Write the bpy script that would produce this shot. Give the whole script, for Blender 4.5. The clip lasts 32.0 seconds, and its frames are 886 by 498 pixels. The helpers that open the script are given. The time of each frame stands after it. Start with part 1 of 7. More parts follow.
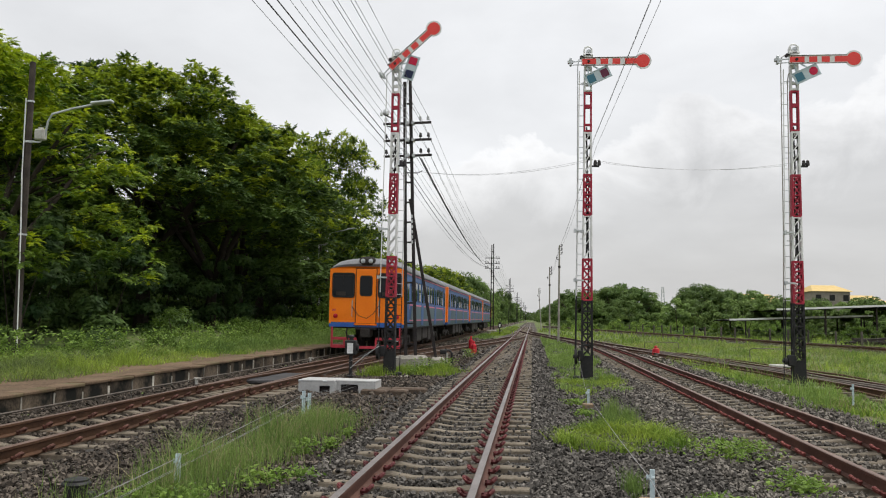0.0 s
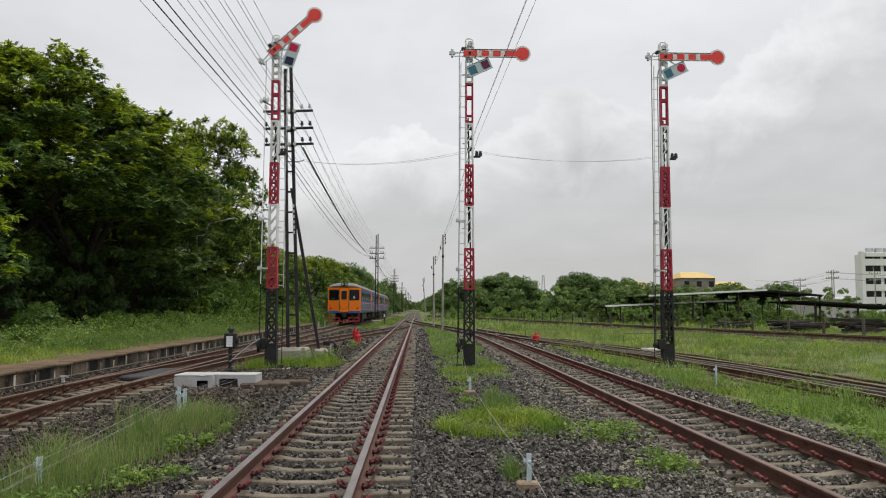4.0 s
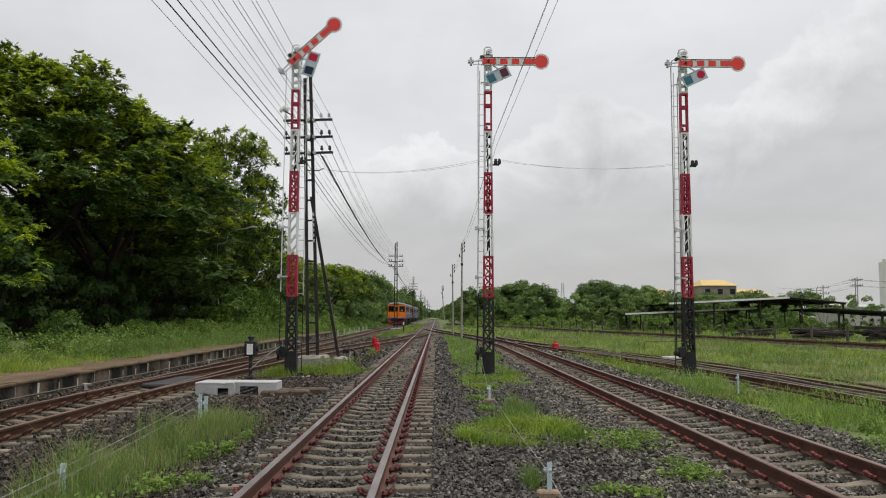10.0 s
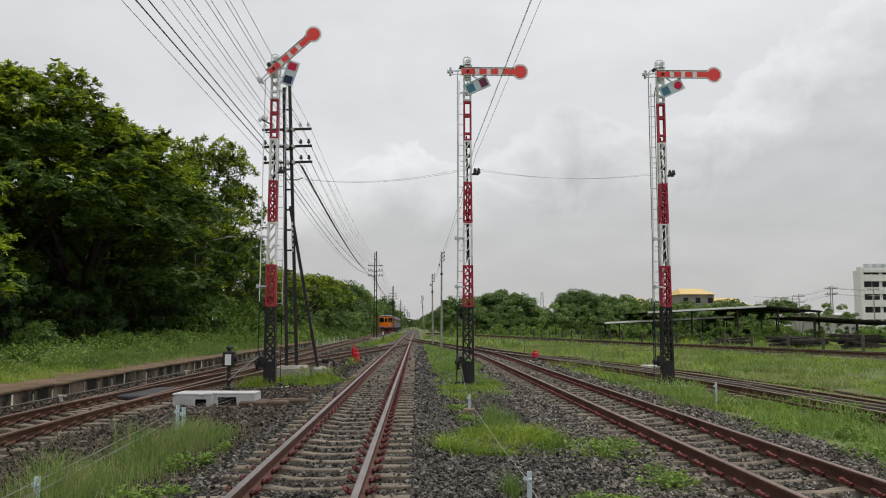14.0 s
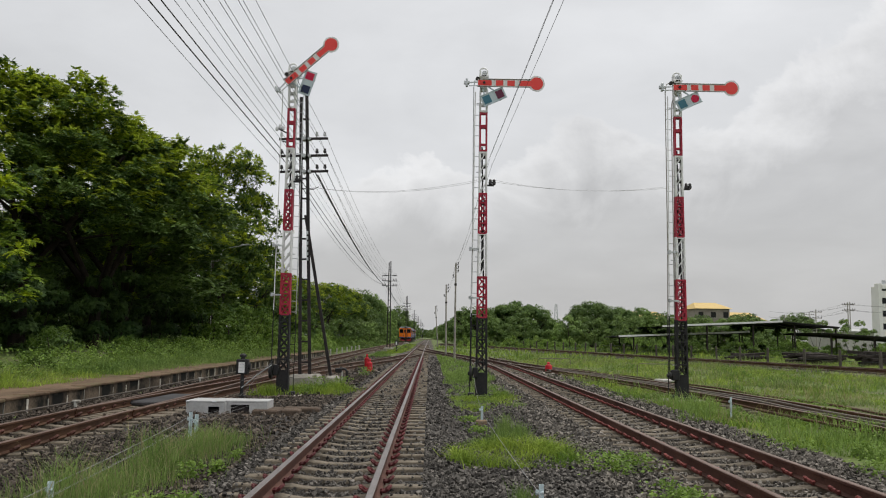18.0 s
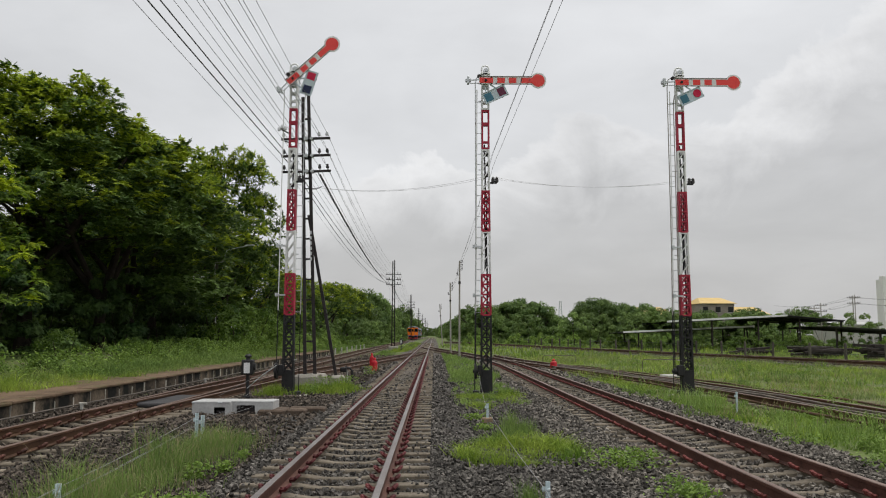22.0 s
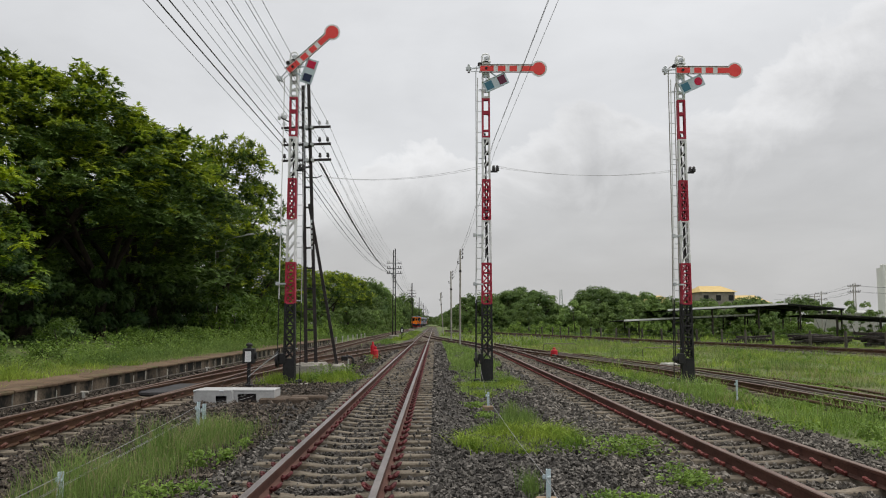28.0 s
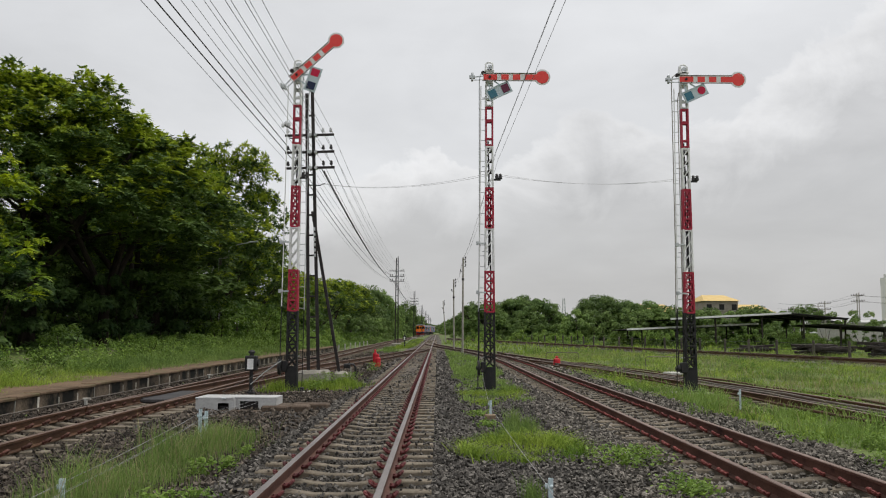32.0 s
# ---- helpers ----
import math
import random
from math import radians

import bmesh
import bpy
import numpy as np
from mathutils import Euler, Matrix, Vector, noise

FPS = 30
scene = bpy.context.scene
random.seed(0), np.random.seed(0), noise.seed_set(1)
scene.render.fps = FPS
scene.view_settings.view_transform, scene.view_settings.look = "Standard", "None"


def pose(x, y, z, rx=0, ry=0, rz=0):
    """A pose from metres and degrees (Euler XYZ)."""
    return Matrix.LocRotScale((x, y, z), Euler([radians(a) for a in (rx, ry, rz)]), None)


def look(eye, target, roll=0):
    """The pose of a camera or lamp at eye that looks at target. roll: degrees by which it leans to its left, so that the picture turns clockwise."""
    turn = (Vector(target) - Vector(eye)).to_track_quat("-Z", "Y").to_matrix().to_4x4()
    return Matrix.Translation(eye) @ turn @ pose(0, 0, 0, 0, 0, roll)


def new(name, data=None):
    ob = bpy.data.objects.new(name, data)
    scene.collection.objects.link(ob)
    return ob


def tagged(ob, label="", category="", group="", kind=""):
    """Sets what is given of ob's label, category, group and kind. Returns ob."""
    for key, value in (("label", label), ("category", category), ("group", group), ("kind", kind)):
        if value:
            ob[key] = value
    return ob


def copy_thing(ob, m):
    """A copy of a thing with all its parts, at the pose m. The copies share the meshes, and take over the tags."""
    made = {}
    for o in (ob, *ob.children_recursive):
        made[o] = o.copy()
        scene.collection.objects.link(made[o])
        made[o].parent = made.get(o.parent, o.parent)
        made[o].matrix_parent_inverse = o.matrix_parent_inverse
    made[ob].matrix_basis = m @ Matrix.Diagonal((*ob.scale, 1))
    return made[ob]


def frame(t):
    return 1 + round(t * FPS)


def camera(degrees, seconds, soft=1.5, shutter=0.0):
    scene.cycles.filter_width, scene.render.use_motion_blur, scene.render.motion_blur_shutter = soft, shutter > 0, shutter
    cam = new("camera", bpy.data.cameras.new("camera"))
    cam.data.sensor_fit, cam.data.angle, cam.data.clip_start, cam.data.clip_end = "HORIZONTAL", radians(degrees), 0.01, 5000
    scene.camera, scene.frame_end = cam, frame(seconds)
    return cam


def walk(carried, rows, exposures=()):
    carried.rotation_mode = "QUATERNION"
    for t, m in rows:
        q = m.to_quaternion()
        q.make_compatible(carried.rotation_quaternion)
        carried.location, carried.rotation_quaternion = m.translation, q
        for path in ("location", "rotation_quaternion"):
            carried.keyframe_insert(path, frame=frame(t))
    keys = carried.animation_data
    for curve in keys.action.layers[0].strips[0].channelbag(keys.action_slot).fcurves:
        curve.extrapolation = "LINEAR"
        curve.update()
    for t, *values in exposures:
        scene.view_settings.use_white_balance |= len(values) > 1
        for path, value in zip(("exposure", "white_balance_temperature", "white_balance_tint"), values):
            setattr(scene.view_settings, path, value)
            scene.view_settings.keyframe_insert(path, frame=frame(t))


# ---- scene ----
cam = camera(56.8, 32.0, 1.1)
EYE = 1.58
PATH = [
    (0.0, pose(-0.04, -0.02, EYE, 94.745, -1.04, 6.21)),
    (0.5, pose(-0.014, -0.01, EYE, 95.32, -1.06, 3.61)),
    (1.0, pose(0, 0, EYE, 95.30, -0.68, 1.71)),
    (1.5, pose(0.01, 0, EYE, 94.37, 0.03, 0.65)),
    (2.0, pose(0.012, 0.005, EYE, 93.38, 0.25, 0.01)),
    (2.5, pose(0, 0, EYE, 93.15, -0.07, -0.95)),
    (3.0, pose(0, 0, EYE, 93.47, -0.49, -1.28)),
    (3.5, pose(0.008, 0.01, EYE, 93.91, -0.27, -1.77)),
    (5.5, pose(0, 0, EYE, 94.29, 0.15, -1.56)),
    (6.0, pose(0, 0, EYE, 94.26, -0.00, -1.50)),
    (6.5, pose(0, 0, EYE, 94.30, -0.17, -1.60)),
    (7.0, pose(0, 0, EYE, 94.35, -0.33, -1.41)),
    (7.5, pose(0, 0, EYE, 94.42, -0.42, -1.12)),
    (8.0, pose(0, 0, EYE, 94.55, -0.45, -0.87)),
    (8.5, pose(0, 0, EYE, 94.58, -0.58, -0.63)),
    (9.0, pose(0, 0, EYE, 94.64, -0.53, -0.44)),
    (9.5, pose(0, 0, EYE, 94.71, -0.40, -0.27)),
    (10.0, pose(0, 0, EYE, 94.68, -0.14, -0.46)),
    (10.5, pose(0, 0, EYE, 94.39, -0.08, -0.63)),
    (11.0, pose(0, 0, EYE, 94.36, -0.23, -0.75)),
    (11.5, pose(0, 0, EYE, 94.37, -0.18, -0.98)),
    (12.0, pose(0, 0, EYE, 94.49, 0.04, -1.32)),
    (12.5, pose(0, 0, EYE, 94.86, 0.40, -1.85)),
    (13.0, pose(0, 0, EYE, 95.12, 0.25, -1.82)),
    (13.5, pose(0, 0, EYE, 95.30, 0.17, -1.89)),
    (14.0, pose(0, 0, EYE, 95.34, 0.06, -1.87)),
    (14.5, pose(0, 0, EYE, 95.32, 0.02, -2.10)),
    (16.5, pose(0, 0, EYE, 95.81, -0.54, -1.65)),
    (17.0, pose(0, 0, EYE, 95.92, -0.67, -1.46)),
    (17.5, pose(0, 0, EYE, 95.96, -0.79, -1.10)),
    (18.0, pose(0, 0, EYE, 96.08, -0.76, -0.94)),
    (18.5, pose(0, 0, EYE, 96.16, -0.59, -0.83)),
    (19.0, pose(0, 0, EYE, 96.21, -0.51, -0.94)),
    (19.5, pose(0, 0, EYE, 96.13, -0.38, -1.09)),
    (20.0, pose(0, 0, EYE, 96.04, -0.38, -1.03)),
    (20.5, pose(0, 0, EYE, 95.99, -0.32, -0.88)),
    (21.0, pose(0, 0, EYE, 95.95, -0.42, -0.63)),
    (21.5, pose(0, 0, EYE, 95.93, -0.24, -0.62)),
    (22.0, pose(0, 0, EYE, 95.95, -0.07, -0.62)),
    (22.5, pose(0, 0, EYE, 96.03, 0.07, -0.65)),
    (23.0, pose(0, 0, EYE, 96.04, 0.13, -0.61)),
    (23.5, pose(0, 0, EYE, 96.05, 0.12, -0.79)),
    (24.0, pose(0, 0, EYE, 96.17, -0.10, -0.87)),
    (24.5, pose(0, 0, EYE, 96.25, -0.29, -0.94)),
    (25.0, pose(0, 0, EYE, 96.25, -0.48, -0.88)),
    (25.5, pose(0, 0, EYE, 96.00, -0.32, -0.82)),
    (27.5, pose(0, 0, EYE, 95.34, -0.06, -0.74)),
    (28.0, pose(0, 0, EYE, 95.16, -0.01, -0.57)),
    (28.5, pose(0, 0, EYE, 95.26, 0.09, -0.50)),
    (29.0, pose(0, 0, EYE, 95.43, 0.13, -0.54)),
    (29.5, pose(0, 0, EYE, 95.51, 0.05, -0.72)),
    (30.0, pose(0, 0, EYE, 95.52, 0.11, -0.83)),
    (30.5, pose(0, 0, EYE, 95.48, -0.03, -0.75)),
    (31.0, pose(0, 0, EYE, 95.48, -0.10, -0.66)),
    (31.5, pose(0, 0, EYE, 95.60, -0.18, -0.53)),
    (32.0, pose(0, 0, EYE, 95.72, -0.24, -0.39)),
]
walk(cam, PATH, [(0, 0.14), (1, 0.0), (2, 0.03), (3.5, 0.0), (9, -0.06), (19, -0.12), (32, -0.1)])

# ---- light ----
world = bpy.data.worlds.new("world")
scene.world = world
world.use_nodes = True
SUN_UP, SUN_TURN = 70.0, 55.0


def build_sky():
    n, l = world.node_tree.nodes, world.node_tree.links
    n.clear()
    out, bg = n.new("ShaderNodeOutputWorld"), n.new("ShaderNodeBackground")
    sky = n.new("ShaderNodeTexSky")
    sky.sky_type, sky.sun_disc = "NISHITA", False
    sky.sun_elevation, sky.sun_rotation = radians(SUN_UP), radians(SUN_TURN)
    sky.air_density, sky.dust_density = 1.0, 4.0
    co = n.new("ShaderNodeTexCoord")
    sep = n.new("ShaderNodeSeparateXYZ")
    l.new(co.outputs["Generated"], sep.inputs[0])

    def calc(op, a, b=None, clamp=False):
        m = n.new("ShaderNodeMath")
        m.operation, m.use_clamp = op, clamp
        for k, v in enumerate((a, b)):
            if isinstance(v, (int, float)):
                m.inputs[k].default_value = v
            elif v is not None:
                l.new(v, m.inputs[k])
        return m.outputs[0]

    def span(v, a, b, c, d, soft=False):
        m = n.new("ShaderNodeMapRange")
        m.interpolation_type = "SMOOTHSTEP" if soft else "LINEAR"
        for k, x in zip(("From Min", "From Max", "To Min", "To Max"), (a, b, c, d)):
            m.inputs[k].default_value = x
        l.new(v, m.inputs["Value"])
        return m.outputs[0]

    def cloud(scale, detail, rough, stretch, shift, twist=0.0):
        mp, t = n.new("ShaderNodeMapping"), n.new("ShaderNodeTexNoise")
        mp.inputs["Scale"].default_value, mp.inputs["Location"].default_value = stretch, shift
        t.inputs["Scale"].default_value, t.inputs["Detail"].default_value = scale, detail
        t.inputs["Roughness"].default_value, t.inputs["Distortion"].default_value = rough, twist
        l.new(co.outputs["Generated"], mp.inputs[0])
        l.new(mp.outputs[0], t.inputs["Vector"])
        return t.outputs["Fac"]

    turn = calc("MULTIPLY", calc("ARCTAN2", sep.outputs["X"], sep.outputs["Y"]), 180 / math.pi)
    rise = calc("MULTIPLY", calc("ARCSINE", sep.outputs["Z"]), 180 / math.pi)
    # high grey deck, soft and uneven, greyer low down, heavier to the west
    deck = cloud(1.5, 4.0, 0.5, (1.5, 1.5, 3.4), (0.35, 0.1, 0.62), 0.4)
    high = span(deck, 0.36, 0.64, 0.75, 0.875)
    high = calc("MULTIPLY", high, span(cloud(4.2, 6.0, 0.55, (1.2, 1.2, 2.6), (3.1, 0.7, 0.2), 0.3), 0.3, 0.7, 0.94, 1.05))
    high = calc("MULTIPLY", high, span(sep.outputs["X"], -0.5, -0.1, 0.93, 1.0))
    # banks of cumulus: the height of their tops, in degrees, all round the horizon
    tops = n.new("ShaderNodeFloatCurve")
    c = tops.mapping.curves[0]
    heights = [(-180, 14), (-120, 19), (-70, 12), (-30, 9), (-12, 8.5), (-5, 10.6), (-0.6, 12.2), (2.2, 11.2), (6, 12.0), (9.5, 13.6), (12.5, 14.0), (15.5, 12.8), (18.6, 13.4), (22.5, 15.6), (26.2, 18.4), (30, 21.0), (38, 23), (60, 16), (110, 12), (180, 14)]
    for k, (a, h) in enumerate(heights):
        if k in (0, len(heights) - 1):
            c.points[0 if k == 0 else 1].location = (a / 360 + 0.5, h / 30)
    for a, h in heights[1:-1]:
        c.points.new(a / 360 + 0.5, h / 30)
    tops.mapping.update()
    l.new(span(turn, -180, 180, 0, 1), tops.inputs["Value"])
    top = calc("MULTIPLY", tops.outputs["Value"], 30)
    billow = calc("MULTIPLY", calc("SUBTRACT", cloud(8.5, 9.0, 0.6, (1, 1, 1.25), (1.3, 0.4, 2.2), 0.4), 0.5), 12.0)
    under = calc("ADD", calc("SUBTRACT", top, rise), billow)
    cover = span(under, -0.35, 0.75, 0, 1, True)
    cover = calc("MULTIPLY", cover, span(cloud(2.6, 3.0, 0.5, (1, 1, 1.6), (0.2, 5.1, 0.7)), 0.36, 0.48, 0.55, 1.0))
    lit = span(under, 0.0, 5.0, 0.93, 0.635)
    lit = calc("MULTIPLY", lit, span(cloud(5.0, 7.0, 0.55, (1, 1, 2.4), (4.3, 1.7, 0.9), 0.4), 0.3, 0.7, 0.88, 1.1))
    mixed = n.new("ShaderNodeMix")
    l.new(cover, mixed.inputs[0])
    l.new(high, mixed.inputs[2])
    l.new(lit, mixed.inputs[3])
    # the lower sky fades into grey haze; the sky behind is brighter
    haze = n.new("ShaderNodeMix")
    l.new(span(rise, 1.0, 11.0, 0.75, 0.0, True), haze.inputs[0])
    l.new(mixed.outputs[0], haze.inputs[2])
    l.new(span(cloud(5.5, 6.0, 0.55, (1, 1, 3.4), (2.2, 3.3, 1.4), 0.3), 0.32, 0.68, 0.525, 0.625), haze.inputs[3])
    level = calc("MULTIPLY", haze.outputs[0], span(sep.outputs["Y"], -0.6, 0.3, 1.32, 1.0))
    tone = n.new("ShaderNodeMix")
    tone.data_type = "RGBA"
    tone.inputs[6].default_value, tone.inputs[7].default_value = (0.992, 1.0, 1.014, 1), (1.0, 0.998, 1.0, 1)
    l.new(cover, tone.inputs[0])
    grade = n.new("ShaderNodeVectorMath")
    grade.operation = "SCALE"
    l.new(tone.outputs[2], grade.inputs[0])
    l.new(level, grade.inputs["Scale"])
    # thin blue of the clear sky above the deck
    add = n.new("ShaderNodeMix")
    add.data_type, add.blend_type = "RGBA", "ADD"
    add.inputs[0].default_value = 0.012
    l.new(grade.outputs[0], add.inputs[6])
    l.new(sky.outputs[0], add.inputs[7])
    l.new(add.outputs[2], bg.inputs[0])
    bg.inputs[1].default_value = 0.92
    l.new(bg.outputs[0], out.inputs[0])


build_sky()
sun = new("sun", bpy.data.lights.new("sun", "SUN"))
sun.data.energy, sun.data.angle, sun.data.color = 2.4, radians(34), (1.0, 0.97, 0.92)
sun_az = radians(SUN_TURN)
sun.matrix_world = look((0, 0, 0), (-math.sin(sun_az) * math.cos(radians(SUN_UP)), -math.cos(sun_az) * math.cos(radians(SUN_UP)), -math.sin(radians(SUN_UP))))


# ---- materials ----
def mat(name, c1, c2, rough=0.7, metal=0.0, scale=3.0, fine=40.0, bump=0.25, dist=0.01, rand=0.0, island=0.0, trans=0.0, contrast=0.25, spots=None, spec=0.25):
    """Two colours mixed by coarse and fine noise, with relief; rand and island vary whole pieces."""
    m = bpy.data.materials.new(name)
    m.use_nodes = True
    n, l = m.node_tree.nodes, m.node_tree.links
    b, out = n["Principled BSDF"], n["Material Output"]
    b.inputs["Roughness"].default_value, b.inputs["Metallic"].default_value = rough, metal
    b.inputs["Specular IOR Level"].default_value = spec
    co = n.new("ShaderNodeTexCoord")
    a, f = n.new("ShaderNodeTexNoise"), n.new("ShaderNodeTexNoise")
    a.inputs["Scale"].default_value, a.inputs["Detail"].default_value = scale, 4
    f.inputs["Scale"].default_value, f.inputs["Detail"].default_value = fine, 3
    info = n.new("ShaderNodeObjectInfo")
    where = n.new("ShaderNodeVectorMath")
    where.operation = "ADD"
    l.new(co.outputs["Object"], where.inputs[0])
    l.new(info.outputs["Random"], where.inputs[1])
    l.new(where.outputs[0], a.inputs["Vector"])
    l.new(where.outputs[0], f.inputs["Vector"])
    mixf = n.new("ShaderNodeMix")
    mixf.inputs[0].default_value = 0.42
    l.new(a.outputs["Fac"], mixf.inputs[2])
    l.new(f.outputs["Fac"], mixf.inputs[3])
    ramp = n.new("ShaderNodeValToRGB")
    e = ramp.color_ramp.elements
    e[0].position, e[0].color = 0.5 - contrast * 0.6, (*c1, 1)
    e[1].position, e[1].color = 0.5 + contrast * 0.6, (*c2, 1)
    l.new(mixf.outputs[0], ramp.inputs[0])
    col = ramp.outputs[0]
    if spots:
        s = n.new("ShaderNodeTexNoise")
        s.inputs["Scale"].default_value, s.inputs["Detail"].default_value = spots[1], 6
        l.new(where.outputs[0], s.inputs["Vector"])
        sr = n.new("ShaderNodeMapRange")
        sr.inputs["From Min"].default_value, sr.inputs["From Max"].default_value = spots[2], spots[2] + 0.12
        l.new(s.outputs["Fac"], sr.inputs["Value"])
        mx = n.new("ShaderNodeMix")
        mx.data_type = "RGBA"
        l.new(sr.outputs[0], mx.inputs[0])
        l.new(col, mx.inputs[6])
        mx.inputs[7].default_value = (*spots[0], 1)
        col = mx.outputs[2]
    for amount, source in ((rand, info.outputs["Random"]), (island, None)):
        if amount:
            if source is None:
                g = n.new("ShaderNodeNewGeometry")
                source = g.outputs["Random Per Island"]
            r = n.new("ShaderNodeMapRange")
            r.inputs["To Min"].default_value, r.inputs["To Max"].default_value = 1 - amount, 1 + amount
            l.new(source, r.inputs["Value"])
            h = n.new("ShaderNodeHueSaturation")
            l.new(r.outputs[0], h.inputs["Value"])
            l.new(col, h.inputs["Color"])
            col = h.outputs[0]
    l.new(col, b.inputs["Base Color"])
    if bump:
        bp = n.new("ShaderNodeBump")
        bp.inputs["Strength"].default_value, bp.inputs["Distance"].default_value = bump, dist
        l.new(mixf.outputs[0], bp.inputs["Height"])
        l.new(bp.outputs[0], b.inputs["Normal"])
    if trans:
        t, mx = n.new("ShaderNodeBsdfTranslucent"), n.new("ShaderNodeMixShader")
        l.new(col, t.inputs[0])
        mx.inputs[0].default_value = trans
        l.new(b.outputs[0], mx.inputs[1])
        l.new(t.outputs[0], mx.inputs[2])
        l.new(mx.outputs[0], out.inputs[0])
    return m


def gravel_mat(name, c1, c2, c3, size):
    """Crushed stone: cells of their own colour with dark gaps."""
    m = bpy.data.materials.new(name)
    m.use_nodes = True
    n, l = m.node_tree.nodes, m.node_tree.links
    b = n["Principled BSDF"]
    b.inputs["Roughness"].default_value = 0.9
    co = n.new("ShaderNodeTexCoord")
    v = n.new("ShaderNodeTexVoronoi")
    v.inputs["Scale"].default_value = 1 / size
    no = n.new("ShaderNodeTexNoise")
    no.inputs["Scale"].default_value, no.inputs["Detail"].default_value = 0.9, 5
    l.new(co.outputs["Object"], v.inputs["Vector"])
    l.new(co.outputs["Object"], no.inputs["Vector"])
    sep = n.new("ShaderNodeSeparateColor")
    l.new(v.outputs["Color"], sep.inputs[0])
    r = n.new("ShaderNodeValToRGB")
    e = r.color_ramp.elements
    e[0].color, e[1].color = (*c1, 1), (*c2, 1)
    l.new(sep.outputs[0], r.inputs[0])
    mx = n.new("ShaderNodeMix")
    mx.data_type = "RGBA"
    mr = n.new("ShaderNodeMapRange")
    mr.inputs["From Min"].default_value, mr.inputs["From Max"].default_value = 0.45, 0.7
    mr.inputs["To Max"].default_value = 0.7
    l.new(no.outputs["Fac"], mr.inputs["Value"])
    l.new(mr.outputs[0], mx.inputs[0])
    l.new(r.outputs[0], mx.inputs[6])
    mx.inputs[7].default_value = (*c3, 1)
    l.new(mx.outputs[2], b.inputs["Base Color"])
    bp = n.new("ShaderNodeBump")
    bp.invert = True
    bp.inputs["Strength"].default_value, bp.inputs["Distance"].default_value = 1.0, size
    l.new(v.outputs["Distance"], bp.inputs["Height"])
    l.new(bp.outputs[0], b.inputs["Normal"])
    return m


def glass_mat(name, tint, rough=0.05):
    m = bpy.data.materials.new(name)
    m.use_nodes = True
    b = m.node_tree.nodes["Principled BSDF"]
    b.inputs["Base Color"].default_value = (*tint, 1)
    b.inputs["Roughness"].default_value = rough
    b.inputs["Specular IOR Level"].default_value = 0.2
    return m


RUST = mat("rail_rust", (0.062, 0.027, 0.02), (0.122, 0.058, 0.042), 0.75, 0.2, 2, 30, 0.2, 0.004, spots=((0.045, 0.02, 0.016), 3, 0.6))
RUST_BROWN = mat("rail_rust_brown", (0.045, 0.022, 0.012), (0.105, 0.053, 0.028), 0.7, 0.2, 2, 30, 0.2, 0.004)
RAIL_TOP = mat("rail_running_face", (0.13, 0.112, 0.106), (0.23, 0.208, 0.2), 0.45, 0.5, 1.5, 25, 0.05, 0.002)
RAIL_TOP_DULL = mat("rail_dull_face", (0.12, 0.076, 0.058), (0.2, 0.135, 0.108), 0.5, 0.5, 1.5, 25, 0.05, 0.002)
SLEEPER = mat("sleeper_concrete", (0.088, 0.073, 0.054), (0.215, 0.182, 0.138), 0.9, 0, 2.5, 40, 0.35, 0.008, rand=0.22, spots=((0.085, 0.06, 0.04), 2.2, 0.56))
CLIP = mat("clip_red_paint", (0.055, 0.013, 0.014), (0.13, 0.03, 0.03), 0.6, 0, 10, 60, 0.2, 0.002, rand=0.25)
CLIP_BROWN = mat("clip_rust", (0.06, 0.026, 0.02), (0.13, 0.055, 0.04), 0.7, 0, 10, 60, 0.2, 0.002, rand=0.25)
CLIP_PALE = mat("clip_faded_paint", (0.13, 0.03, 0.028), (0.24, 0.07, 0.06), 0.65, 0, 10, 60, 0.2, 0.002, rand=0.2)
# near-black bed: shade in the gaps between loose stones is put into its colour
BALLAST_SHADED = gravel_mat("ballast_bed", (0.01, 0.009, 0.008), (0.06, 0.053, 0.046), (0.03, 0.023, 0.016), 0.045)
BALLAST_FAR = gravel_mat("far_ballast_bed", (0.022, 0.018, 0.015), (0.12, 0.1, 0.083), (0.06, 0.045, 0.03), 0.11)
STONE_PALE = mat("dusty_crushed_stone", (0.035, 0.031, 0.026), (0.235, 0.212, 0.182), 0.9, 0, 6, 50, 0.4, 0.01, island=0.65, contrast=0.3)
STONE_BROWN = mat("rust_stained_stone", (0.016, 0.013, 0.01), (0.14, 0.115, 0.092), 0.9, 0, 5, 50, 0.4, 0.01, island=0.7, contrast=0.3)
STONE = mat("crushed_stone", (0.022, 0.02, 0.0175), (0.175, 0.16, 0.142), 0.9, 0, 6, 50, 0.4, 0.01, island=0.7, contrast=0.3)
SOIL = mat("grassy_soil", (0.05, 0.08, 0.02), (0.14, 0.18, 0.05), 0.95, 0, 0.5, 9, 0.8, 0.08, spots=((0.12, 0.1, 0.06), 0.6, 0.55))
DIRT = mat("bare_dirt", (0.13, 0.095, 0.065), (0.23, 0.18, 0.13), 0.95, 0, 1.5, 25, 0.5, 0.02)
GRASS = mat("grass_blade", (0.09, 0.17, 0.024), (0.37, 0.47, 0.08), 0.6, 0, 0.35, 2.2, 0, island=0.35, trans=0.42, spec=0.12, spots=((0.16, 0.2, 0.085), 0.55, 0.5))
